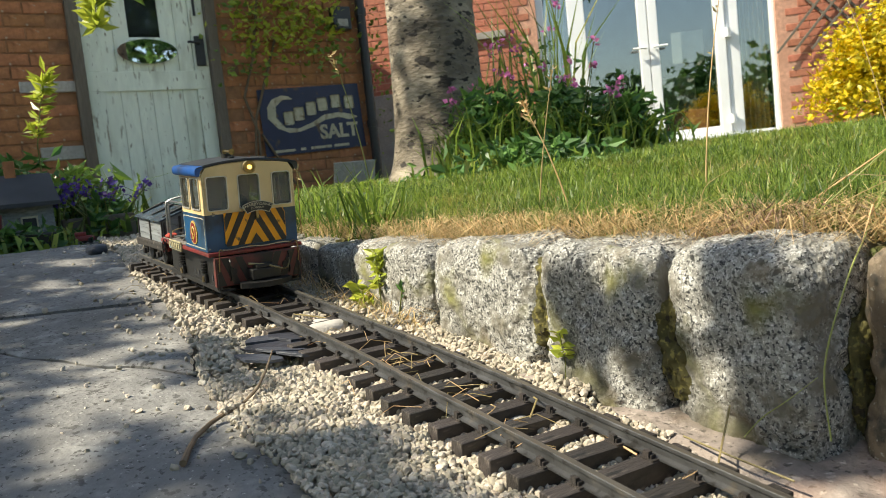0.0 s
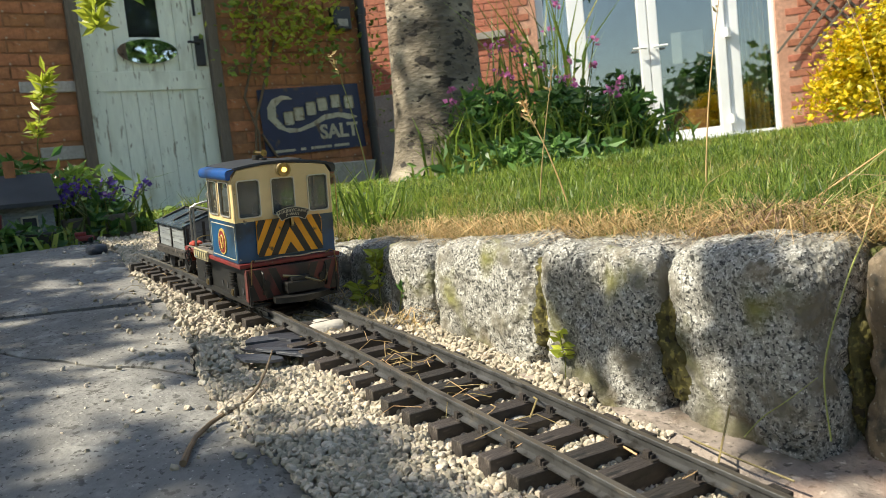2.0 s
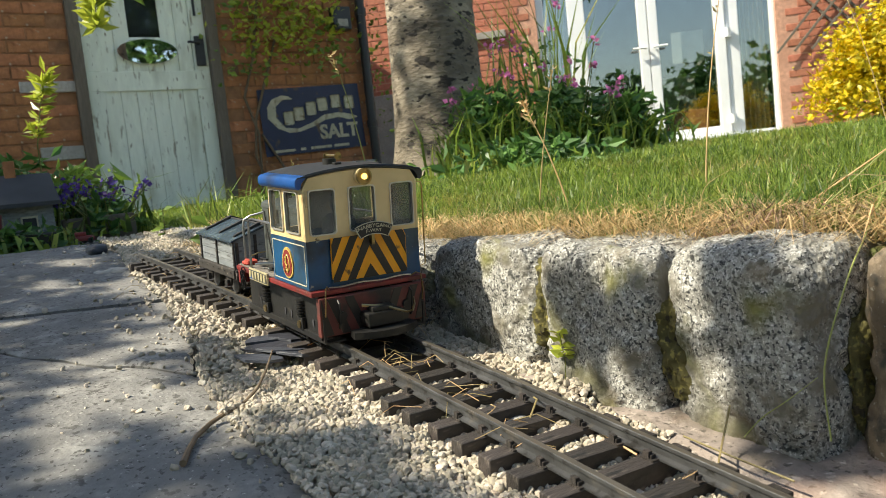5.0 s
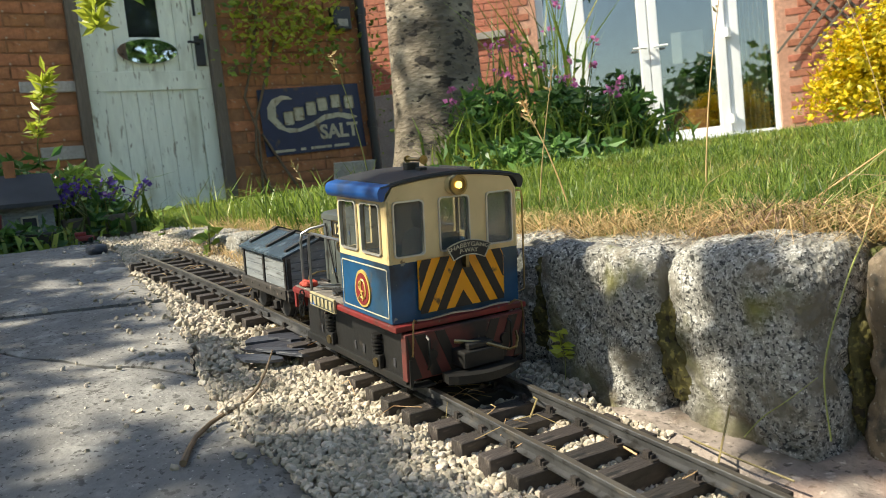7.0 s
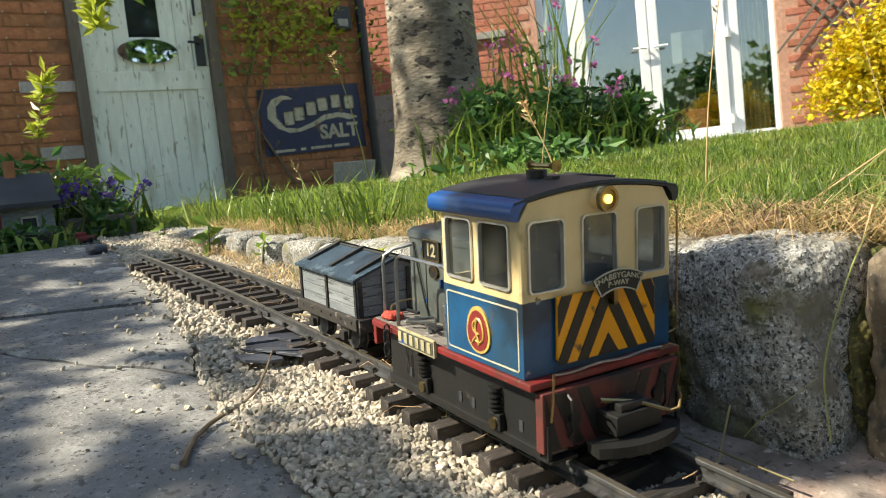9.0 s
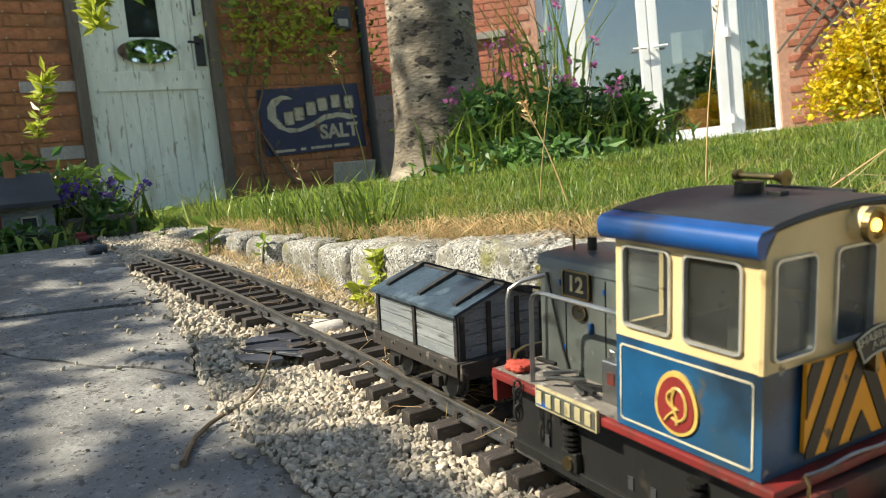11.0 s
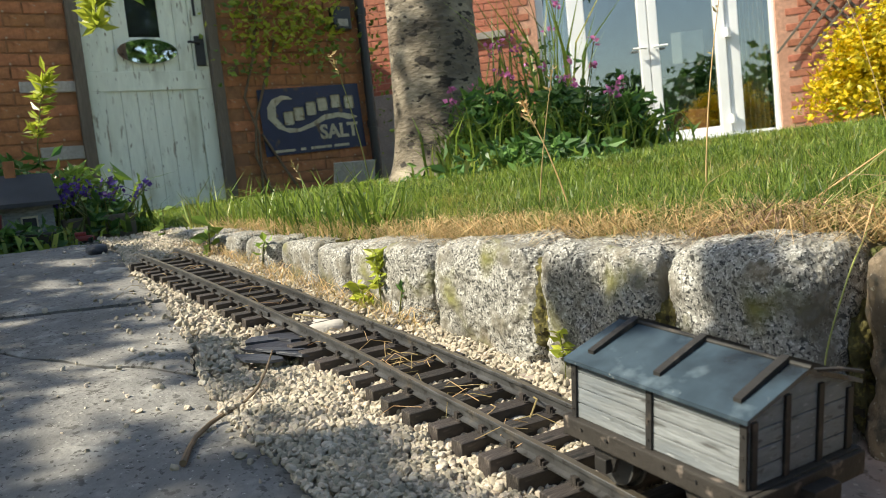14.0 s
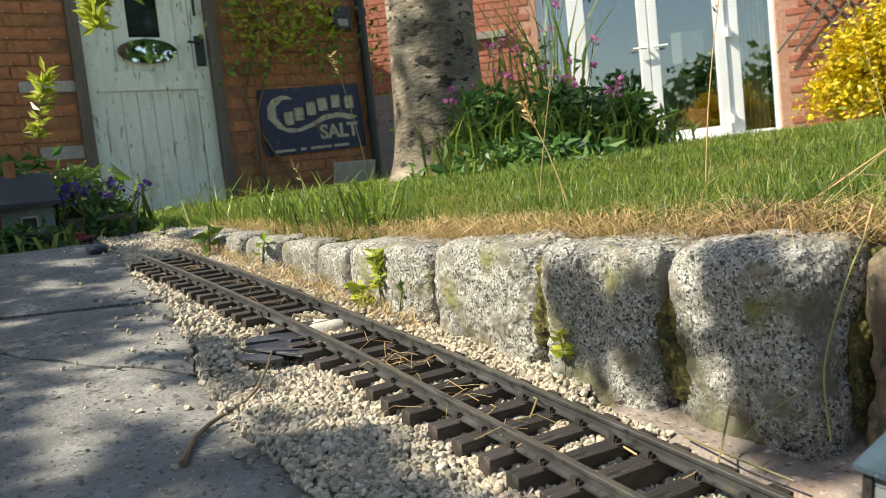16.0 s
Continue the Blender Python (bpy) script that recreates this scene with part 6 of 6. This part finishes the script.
def seed_stalk(path, head, mat, label):
    """A flowering grass: a stalk with small husks along its top."""
    t = thing("grass_stalk", Matrix(), label, "grass stalk", "tall grass stalks")
    p = [Vector(q) for q in path]
    pts = []
    for k in range(13):
        f = k / 12
        pts.append((1 - f) ** 2 * p[0] + 2 * f * (1 - f) * p[1] + f * f * p[2])
    part("stalk", wire(bmesh.new(), pts, [0.0009 - 0.0005 * k / 12 for k in range(13)], 5), mat, t)
    if head:
        rs = np.random.RandomState(int(abs(p[0].x) * 1000))
        c = np.array([pts[int(12 - 4 * rs.rand())].lerp(pts[12], rs.rand())[:] for _ in range(head)])
        v, f = leaf_cloud(c, 0.008, 0.35, -0.3, 4, 0.5)
        link_mesh("husks", v, f, M_STRAW, t)
    return t


seed_stalk([(0.548, -0.242, 0.125), (0.558, -0.232, 0.185), (0.573, -0.218, 0.226)], 26, M_STRAW, "straw-coloured grass stalk with seed head")
seed_stalk([(0.826, -0.188, 0.12), (0.835, -0.18, 0.25), (0.856, -0.166, 0.325)], 14, M_STEM, "green grass stalk with seed head")
seed_stalk([(0.512, -0.395, 0.12), (0.512, -0.405, 0.22), (0.503, -0.432, 0.33)], 10, M_STRAW, "tall brown grass stalk")
seed_stalk([(0.515, -0.765, 0.14), (0.53, -0.75, 0.26), (0.55, -0.735, 0.345)], 0, M_STRAW, "tall dry grass stalk")
seed_stalk([(0.297, -0.163, 0.104), (0.275, -0.20, 0.125), (0.245, -0.25, 0.158)], 0, M_STRAW, "dry bent grass stalk on the kerb")
def long_blade(pts, wide, mat, label):
    """One long bent blade of grass: a thin folded strip through the points."""
    t = thing("grass_stalk", Matrix(), label, "grass stalk", "tall grass stalks")
    p = [Vector(q) for q in pts]
    way = []
    for i in range(len(p) - 1):
        a, b, c, d = p[max(0, i - 1)], p[i], p[i + 1], p[min(len(p) - 1, i + 2)]
        for k in range(6):
            f = k / 6
            way.append(0.5 * (2 * b + (c - a) * f + (2 * a - 5 * b + 4 * c - d) * f * f + (3 * b - a - 3 * c + d) * f ** 3))
    way.append(p[-1])
    n = len(way) - 1
    part("blade", wire(bmesh.new(), way, [0.55 * wide * (0.75 + 0.25 * math.sin(math.pi * k / n)) * (1 - 0.55 * k / n) for k in range(n + 1)], 5), mat, t, smooth_faces=True)


long_blade([(0.193, -0.070, 0.023), (0.197, -0.075, 0.057), (0.195, -0.094, 0.094), (0.205, -0.130, 0.111), (0.204, -0.150, 0.133), (0.198, -0.165, 0.150)], 0.0010, M_PALEBLADE, "long green blade hanging over the kerb")
long_blade([(0.255, -0.135, 0.106), (0.241, -0.150, 0.123), (0.213, -0.170, 0.153), (0.200, -0.178, 0.165)], 0.0010, M_PALEBLADE, "long green blade leaning over the kerb")
long_blade([(0.273, -0.130, 0.106), (0.238, -0.140, 0.121), (0.211, -0.160, 0.136), (0.195, -0.170, 0.142)], 0.0008, M_STRAW, "long dry stalk leaning over the kerb")
long_blade([(0.285, -0.190, 0.106), (0.259, -0.200, 0.137), (0.230, -0.200, 0.138), (0.205, -0.200, 0.137)], 0.0007, M_STRAW, "bent dry stalk in the lawn edge")
long_blade([(0.326, -0.142, 0.106), (0.320, -0.146, 0.124), (0.316, -0.150, 0.141), (0.300, -0.158, 0.151)], 0.0007, M_STRAW, "bent tawny stalk at the lawn edge")
long_blade([(0.233, -0.060, 0.019), (0.224, -0.063, 0.030), (0.212, -0.067, 0.040), (0.199, -0.072, 0.052)], 0.0008, M_PALEBLADE, "pale green blade leaning on the footing")
seed_stalk([(0.66, -0.30, 0.12), (0.655, -0.31, 0.20), (0.645, -0.325, 0.27)], 12, M_STRAW, "straw-coloured grass stalk with seed head")
seed_stalk([(0.90, -0.15, 0.11), (0.91, -0.145, 0.16), (0.93, -0.13, 0.205)], 9, M_STEM, "green grass stalk with seed head")


# ---- flowers ----
def flower_clump(name, centre, spread, height, leaves, flowers, petal, label, seed, leaf_len=0.042, leaf_mat=None, petal_size=0.015, long=0.55, lean=0.7):
    t = thing(name, Matrix.Translation(centre), label, "flowering plant")
    r = np.random.RandomState(seed)
    sx, sy = spread
    n = leaves
    h = height * r.rand(n) ** 1.7
    k = 1 - 0.5 * (h / height)
    c = np.stack([r.normal(size=n) * sx * k * 0.6, r.normal(size=n) * sy * k * 0.6, h * 0.72], 1)
    v, f = leaf_cloud(c, leaf_len, 0.42, 0.2, seed)
    tagged(link_mesh("foliage", v, f, leaf_mat or M_LEAF, t), kind="stuff")
    m = int(leaves * 0.35)
    b = np.stack([r.normal(size=m) * sx * 0.6, r.normal(size=m) * sy * 0.6, 0 * np.arange(m)], 1)
    v, f = blades(b, height * long, 0.009, lean, seed + 1)
    tagged(link_mesh("long_leaves", v, f, M_BLADE, t), kind="stuff")
    for i in range(flowers):
        q = Vector((r.normal() * sx * 0.6, r.normal() * sy * 0.6, 0))
        top = q + Vector((r.normal() * 0.05, r.normal() * 0.05, height * r.uniform(0.62, 1.12)))
        st = part("flower_stem", wire(bmesh.new(), [q, q.lerp(top, 0.5) + Vector((r.normal() * 0.02, r.normal() * 0.02, 0)), top], [0.0028, 0.0022, 0.0014], 5), M_STEM, t)
        cs = np.repeat(np.array([top[:]]), 9, 0) + r.normal(size=(9, 3)) * petal_size * 0.5
        v, f = leaf_cloud(cs, petal_size, 0.8, 0.0, seed + i + 5)
        link_mesh("petals", v, f, petal, st)
    return t


flower_clump("campion_clump", (2.0, -1.26, 0.155), (0.13, 0.12), 0.38, 1400, 9, M_PINK, "pink campion in dense green foliage by the tree", 31)
flower_clump("campion_clump", (1.87, -1.45, 0.155), (0.15, 0.14), 0.34, 1500, 10, M_PINK, "pink campion with dark green leaves on the lawn", 32)
flower_clump("campion_clump", (1.76, -1.62, 0.155), (0.11, 0.11), 0.28, 1000, 7, M_PINK, "pink campion clump before the glazed doors", 33)
flower_clump("iris_clump", (2.03, -1.50, 0.16), (0.12, 0.12), 0.60, 150, 2, M_PINK, "tall sword-leaved plant behind the campion", 34, long=0.95, lean=0.28)
flower_clump("low_herb", (1.70, -1.15, 0.145), (0.26, 0.26), 0.13, 700, 0, M_PINK, "low leafy herbs in the grass", 35, 0.045)


def bush():
    t = thing("golden_shrub", Matrix.Translation((2.62, -5.10, 0.10)), "bright yellow-leaved shrub against the house", "shrub")
    r = np.random.RandomState(41)
    tips = []
    for k in range(34):
        a, e = r.uniform(0, 2 * math.pi), r.uniform(0.2, 1.35)
        R = 0.34 + 0.14 * r.rand()
        tip = Vector((R * math.cos(a) * math.cos(e) * 1.15, R * math.sin(a) * math.cos(e) * 1.15, 0.12 + R * 1.5 * math.sin(e)))
        tips.append(tip)
        part("branch", wire(bmesh.new(), [(0.04 * math.cos(a), 0.04 * math.sin(a), 0), tip * 0.5 + Vector((0, 0, 0.05)), tip], [0.012, 0.008, 0.004], 5), M_TWIG, t)
    c = []
    for tip in tips:
        c.append(np.array(tip[:]) + r.normal(size=(300, 3)) * np.array([0.085, 0.085, 0.075]))
    c = np.concatenate(c)
    lo = c[:, 2] < 0.14
    v, f = leaf_cloud(c[~lo], 0.042, 0.6, 0.1, 42)
    tagged(link_mesh("leaves", v, f, M_YELLOW, t), kind="stuff")
    v, f = leaf_cloud(np.concatenate([c[lo], r.normal(size=(300, 3)) * [0.25, 0.25, 0.07] + [0, 0, 0.14]]), 0.05, 0.5, 0.1, 43)
    tagged(link_mesh("lower_leaves", v, f, M_LEAF2, t), kind="stuff")


bush()


def trellis():
    t = thing("trellis", HOUSE @ pose(-1.50, 0.06, 1.0), "weathered diagonal wooden trellis on the house wall", "trellis")
    for k in range(7):
        for s in (-1, 1):
            part("slat", boxed(-0.55, 0.55, -0.006, 0.006, -0.012, 0.012, 0.002), M_OLDWOOD, t).matrix_basis = pose(-0.45 + 0.16 * k, 0.008 * s, 0.45, 0, 48 * s, 0)


trellis()
lw = part("low_wall", boxed(2.9, 4.2, 0.25, 0.4, 0.1, 1.08, 0.01), M_ROCK)
lw.matrix_basis = HOUSE
tagged(lw, "pale grey rendered garden wall beside the house", "garden wall", kind="structure")


def climber():
    t = thing("climber", SHED, "yellow-green climbing plant on the shed bricks", "climbing plant")
    r = np.random.RandomState(51)
    for u, z, n, s in ((-1.75, 1.35, 130, 0.14), (-1.95, 1.22, 110, 0.13), (-2.18, 1.38, 160, 0.15), (-2.25, 1.15, 80, 0.10), (-1.62, 1.08, 50, 0.08), (-2.05, 1.55, 120, 0.16), (-1.62, 1.5, 60, 0.12)):
        c = np.stack([u + r.normal(size=n) * s, 0.05 + np.abs(r.normal(size=n)) * 0.05, z + r.normal(size=n) * s * 0.8], 1)
        v, f = leaf_cloud(c, 0.05, 0.6, 0.4, int(abs(u) * 100))
        # the fuller clumps get the brightened leaf colour in place of sun
        tagged(link_mesh("leaves", v, f, M_SUNLEAF if n > 100 else M_LEAF2, t), kind="stuff")
    for pts in ([(-1.68, 0.02, 0.15), (-1.70, 0.03, 0.6), (-1.63, 0.03, 0.85), (-1.72, 0.03, 1.1), (-1.8, 0.03, 1.5)], [(-1.78, 0.02, 0.1), (-1.66, 0.03, 0.45), (-1.69, 0.03, 0.7), (-1.9, 0.03, 1.25)], [(-2.0, 0.02, 0.12), (-1.86, 0.03, 0.35), (-1.72, 0.03, 0.6)]):
        part("vine", wire(bmesh.new(), pts, 0.009, 6), M_TWIG, t)
    # a trailing shoot on the house side of the pipe
    c = np.stack([-2.68 + r.normal(size=70) * 0.05, 0.02 + r.normal(size=70) * 0.03, 1.05 + 0.28 * r.normal(size=70)], 1)
    v, f = leaf_cloud(c, 0.04, 0.6, 0.5, 55)
    tagged(link_mesh("leaves", v, f, M_LEAF2, t), kind="stuff")


climber()


def shoot(name, path, n, size, mat, label, seed, width=0.4, spread=0.4, category="plant"):
    """A single leafy shoot; leaves sit along its upper part."""
    t = thing(name, Matrix(), label, category)
    p = [Vector(q) for q in path]
    part("stem", wire(bmesh.new(), p, [0.0016 * size / 0.03 * (1 - 0.5 * k / len(p)) for k in range(len(p))], 5), M_STEM, t)
    r = np.random.RandomState(seed)
    c = []
    for k in range(n):
        f = max(0.0, min(0.999, 1 - spread * r.rand())) * (len(p) - 1)
        i = int(f)
        c.append(p[i].lerp(p[i + 1], f - i)[:])
    v, f = leaf_cloud(np.array(c), size, width, 0.1, seed)
    link_mesh("leaves", v, f, mat, t)
    return t


def weeds():
    shoot("weed", [(0.372, -0.066, 0.018), (0.371, -0.067, 0.038), (0.373, -0.066, 0.056)], 22, 0.008, M_SUNLEAF, "small green weed growing in the ballast", 61, 0.5, 0.45)
    shoot("weed", [(0.632, -0.076, 0.045), (0.634, -0.077, 0.075), (0.632, -0.076, 0.103)], 40, 0.015, M_SUNLEAF, "upright green weed against the granite kerb", 62, 0.45, 0.6)
    shoot("weed", [(0.655, -0.072, 0.045), (0.66, -0.073, 0.060), (0.67, -0.072, 0.072)], 34, 0.013, M_SUNLEAF, "low green weed against the granite kerb", 63, 0.6, 0.9)
    shoot("weed", [(0.605, -0.078, 0.043), (0.60, -0.08, 0.062), (0.592, -0.08, 0.080)], 10, 0.016, M_LEAF, "thin weed at the foot of the kerb", 64, 0.25, 0.8)
    shoot("weed", [(1.10, -0.062, 0.09), (1.10, -0.064, 0.115), (1.095, -0.064, 0.135)], 18, 0.026, M_LEAF2, "green weed by the far setts", 65, 0.5, 0.9)
    shoot("weed", [(0.93, -0.075, 0.078), (0.93, -0.078, 0.10), (0.925, -0.08, 0.113)], 12, 0.018, M_LEAF2, "small weed by the far setts", 66, 0.5, 0.9)
    shoot("weed", [(1.33, -0.06, 0.11), (1.33, -0.062, 0.14), (1.335, -0.064, 0.165)], 14, 0.022, M_LEAF2, "small weed at the end of the kerb", 67, 0.5, 0.9)
    shoot("hanging_twig", [(1.90, -0.14, 0.74), (1.86, -0.12, 0.67), (1.82, -0.10, 0.60), (1.80, -0.095, 0.56)], 100, 0.038, M_SUNLEAF, "leafy twig hanging into view from a bough", 68, 0.42, 0.75, "twig")
    shoot("hanging_twig", [(1.75, -0.16, 0.72), (1.74, -0.155, 0.66), (1.74, -0.15, 0.625)], 10, 0.045, M_LEAF2, "tip of a leafy twig hanging from a bough", 69, 0.42, 0.5, "twig")
    shoot("young_shoot", [(2.0, 0.03, 0.12), (2.0, 0.028, 0.34), (1.995, 0.01, 0.43), (1.99, -0.008, 0.50)], 85, 0.034, M_SUNLEAF, "yellow-green shoot before the shed, sunlight put into its colour", 70, 0.3, 0.62)


weeds()


def bed_by_the_door():
    flower_clump("lobelia_trough", (1.83, -0.04, 0.125), (0.075, 0.075), 0.10, 420, 22, M_PURPLE, "purple lobelia spilling from a brown trough", 71, 0.028, None, 0.012)
    tr = part("wooden_trough", boxed(1.78, 1.93, -0.115, 0.03, 0.114, 0.165, 0.006), M_OLDWOOD)
    tagged(tr, "brown wooden trough under the lobelia", "planter")
    flower_clump("leafy_border", (1.95, -0.04, 0.12), (0.09, 0.10), 0.21, 420, 0, M_PURPLE, "bright green leaves of the border by the door", 72, 0.038, M_LEAF2)
    flower_clump("leafy_border", (1.62, 0.13, 0.114), (0.05, 0.09), 0.06, 260, 0, M_PURPLE, "dark green leaves round the model building", 73, 0.026)
    flower_clump("leafy_border", (2.3, 0.05, 0.114), (0.10, 0.16), 0.30, 420, 0, M_PURPLE, "shaded green border before the shed wall", 74, 0.05)
    # a model building among the plants
    h = thing("model_building", pose(1.72, 0.05, 0.114), "small model building with grey roof among plants", "model building")
    part("wall", boxed(0.0, 0.16, 0.0, 0.30, 0.0, 0.088, 0.001), M_WGREY, h)
    part("roof", prism(bmesh.new(), [(-0.022, 0.082), (-0.022, 0.090), (0.08, 0.150), (0.182, 0.090), (0.182, 0.082), (0.08, 0.142)], 1, -0.012, 0.312), M_TIN, h, "dark grey sloping roof")
    for y in (0.03, 0.09, 0.17, 0.23):
        w = part("window", boxed(-0.003, 0.001, y, y + 0.03, 0.022, 0.064), M_LINE, h)
        part("pane", boxed(-0.004, -0.001, y + 0.003, y + 0.027, 0.026, 0.060), M_INSIDESHADE, w)
    part("chimney", boxed(0.07, 0.09, 0.05, 0.07, 0.13, 0.178, 0.002), M_BRICK, h)
    # toys and pots on the paving
    car = thing("toy_car", pose(1.665, 0.02, 0.114, 0, 0, 12), "small red toy car standing on the paving", "toy car")
    part("body", boxed(-0.014, 0.014, -0.026, 0.026, 0.005, 0.015, 0.003), M_RED, car)
    part("cabin", boxed(-0.011, 0.011, -0.012, 0.014, 0.015, 0.023, 0.003), M_RED, car)
    for x in (-0.0145, 0.0145):
        for y in (-0.016, 0.016):
            part("wheel", disc(bmesh.new(), (x, y, 0.0055), 0.0055, 0.004, 0, 14), M_FRAME, car)
    cart = thing("toy_wagon", pose(1.62, 0.095, 0.114, 0, 0, -8), "black toy wagon lying among the leaves", "toy wagon")
    part("tub", boxed(-0.018, 0.018, -0.032, 0.032, 0.008, 0.030, 0.003), M_FRAME, cart)
    for x in (-0.0185, 0.0185):
        for y in (-0.018, 0.018):
            part("wheel", disc(bmesh.new(), (x, y, 0.007), 0.007, 0.004, 0, 14), M_FRAME, cart)
    pot = part("red_pot", rod(bmesh.new(), (1.66, 0.175, 0.114), (1.66, 0.175, 0.185), 0.022, 20, 0.03), M_RED, smooth_faces=True)
    tagged(pot, "dull red plant pot by the model building", "plant pot")


bed_by_the_door()


# ---- litter on the track ----
SLATES = ((0.553, 0.072, 0.030, 40, 8), (0.578, 0.050, 0.034, 50, -5), (0.592, 0.032, 0.028, 30, 6), (0.560, 0.050, 0.026, 60, 10), (0.548, 0.046, 0.028, 44, 16), (0.600, 0.052, 0.022, 80, -8))


def litter():
    r = random.Random(9)
    for x, y, s, a, tilt in SLATES:
        bm = bmesh.new()
        poly = []
        for k in range(6):
            b = 2 * math.pi * (k + r.uniform(-0.35, 0.35)) / 6
            poly.append((s * r.uniform(0.6, 1.0) * math.cos(b), s * 0.62 * r.uniform(0.6, 1.0) * math.sin(b)))
        prism(bm, poly, 2, 0, 0.0022)
        ob = part("slate_piece", bm, M_SLATE)
        ob.matrix_basis = pose(x, y, patio_z(x) + 0.0065 + r.uniform(0, 0.003), tilt * 0.5, -tilt * 0.3 - 4, a)
        tagged(ob, "broken piece of dark slate beside the track", "slate", "broken slates")
    for x, y, s, z, m in ((0.612, -0.008, 0.040, 0.036, M_ROCK), (0.352, -0.004, 0.028, 0.008, M_HMORTAR), (0.402, -0.068, 0.028, 0.013, M_FOOT), (0.585, -0.060, 0.018, 0.034, M_SLATE), (1.295, 0.052, 0.036, 0.105, M_SLATE)):
        st = stone_mesh(s, s * 0.8, s * 0.45, x * 40, 0.10, 3, 6)
        ob = part("pebble", st, M_ROCK if m is M_HMORTAR else m, smooth_faces=True)
        ob.matrix_basis = pose(x, y, z, 0, 0, r.uniform(0, 90))
        tagged(ob, "larger smooth stone lying in the ballast", "stone", "stones in the ballast")
    twig = thing("fallen_twig", Matrix(), "bent brown twig lying on the paving", "twig")
    pts = [(0.419, 0.168, 0.0245), (0.436, 0.160, 0.026), (0.452, 0.151, 0.0275), (0.466, 0.138, 0.0295), (0.473, 0.127, 0.031), (0.480, 0.110, 0.034), (0.490, 0.098, 0.038), (0.505, 0.085, 0.046), (0.525, 0.072, 0.054)]
    part("stick", wire(bmesh.new(), [(x, y, z + 0.001) for x, y, z in pts], [0.0021, 0.0017, 0.0016, 0.0015, 0.0013, 0.0012, 0.0010, 0.0008, 0.0005], 7), M_TWIG, twig, smooth_faces=True)
    part("side_twig", wire(bmesh.new(), [(0.480, 0.110, 0.034), (0.470, 0.106, 0.032), (0.460, 0.104, 0.030)], 0.0009, 5), M_TWIG, twig)
    bits = []
    for k in range(80):
        x = r.uniform(0.2, 1.1)
        y = r.uniform(-0.06, 0.10) if k > 40 else r.uniform(-0.02, 0.02)
        if 60 < k < 82:
            x, y = 0.46 + r.gauss(0, 0.018), -0.005 + r.gauss(0, 0.010)
        z = patio_z(x) + r.uniform(0.010, 0.017)
        a, l = r.uniform(0, math.pi), r.uniform(0.012, 0.035)
        bits.append([(x, y, z), (x + l * 0.5 * math.cos(a), y + l * 0.5 * math.sin(a), z + r.uniform(0.001, 0.006)), (x + l * math.cos(a + r.uniform(-0.7, 0.7)), y + l * math.sin(a), z + r.uniform(-0.003, 0.003))])
    tagged(part("straw_litter", stem_mesh(bits, 0.00022), M_STRAW), "bits of dry straw scattered on the ballast", "straw", kind="stuff")
    for pts in ([(0.335, -0.035, 0.022), (0.30, -0.02, 0.021), (0.26, -0.012, 0.017)], [(0.27, -0.058, 0.012), (0.235, -0.05, 0.012), (0.20, -0.05, 0.008)], [(0.62, -0.02, 0.052), (0.645, -0.005, 0.056), (0.675, 0.004, 0.057)], [(0.248, -0.07, 0.03), (0.243, -0.055, 0.014), (0.238, -0.045, 0.008)], [(0.345, -0.018, 0.030), (0.335, -0.012, 0.032), (0.33, 0.0, 0.022)]):
        st = part("dry_stalk", wire(bmesh.new(), pts, 0.0006, 5), M_STRAW)
        tagged(st, "long dry grass stalk lying over the rail", "dry stalk", "dry stalks on the track")


litter()


# how far the train still has to run, time by time
RUN = ((0.0, 0.480), (0.5, 0.460), (1.0, 0.439), (1.5, 0.419), (2.0, 0.397), (2.5, 0.374), (3.0, 0.351), (3.5, 0.328), (4.0, 0.304), (4.5, 0.2765), (5.0, 0.248), (5.5, 0.2185), (6.0, 0.188), (6.5, 0.1569), (7.0, 0.1259), (7.5, 0.0949), (8.0, 0.0631),
       (8.5, 0.0312), (9.0, 0.0), (9.5, -0.031), (10.0, -0.062), (10.5, -0.0935), (11.0, -0.1253), (11.5, -0.1569), (12.0, -0.1869), (12.5, -0.2162), (13.0, -0.2476), (13.5, -0.2814), (14.0, -0.3146), (14.5, -0.3451), (15.0, -0.3792), (15.5, -0.414), (16.0, -0.449))


def motions():
    walk(LOCO, [(t, arc(s + 0.3865)) for t, s in RUN])
    walk(WAGON, [(t, arc(s + 0.6965)) for t, s in RUN])


motions()
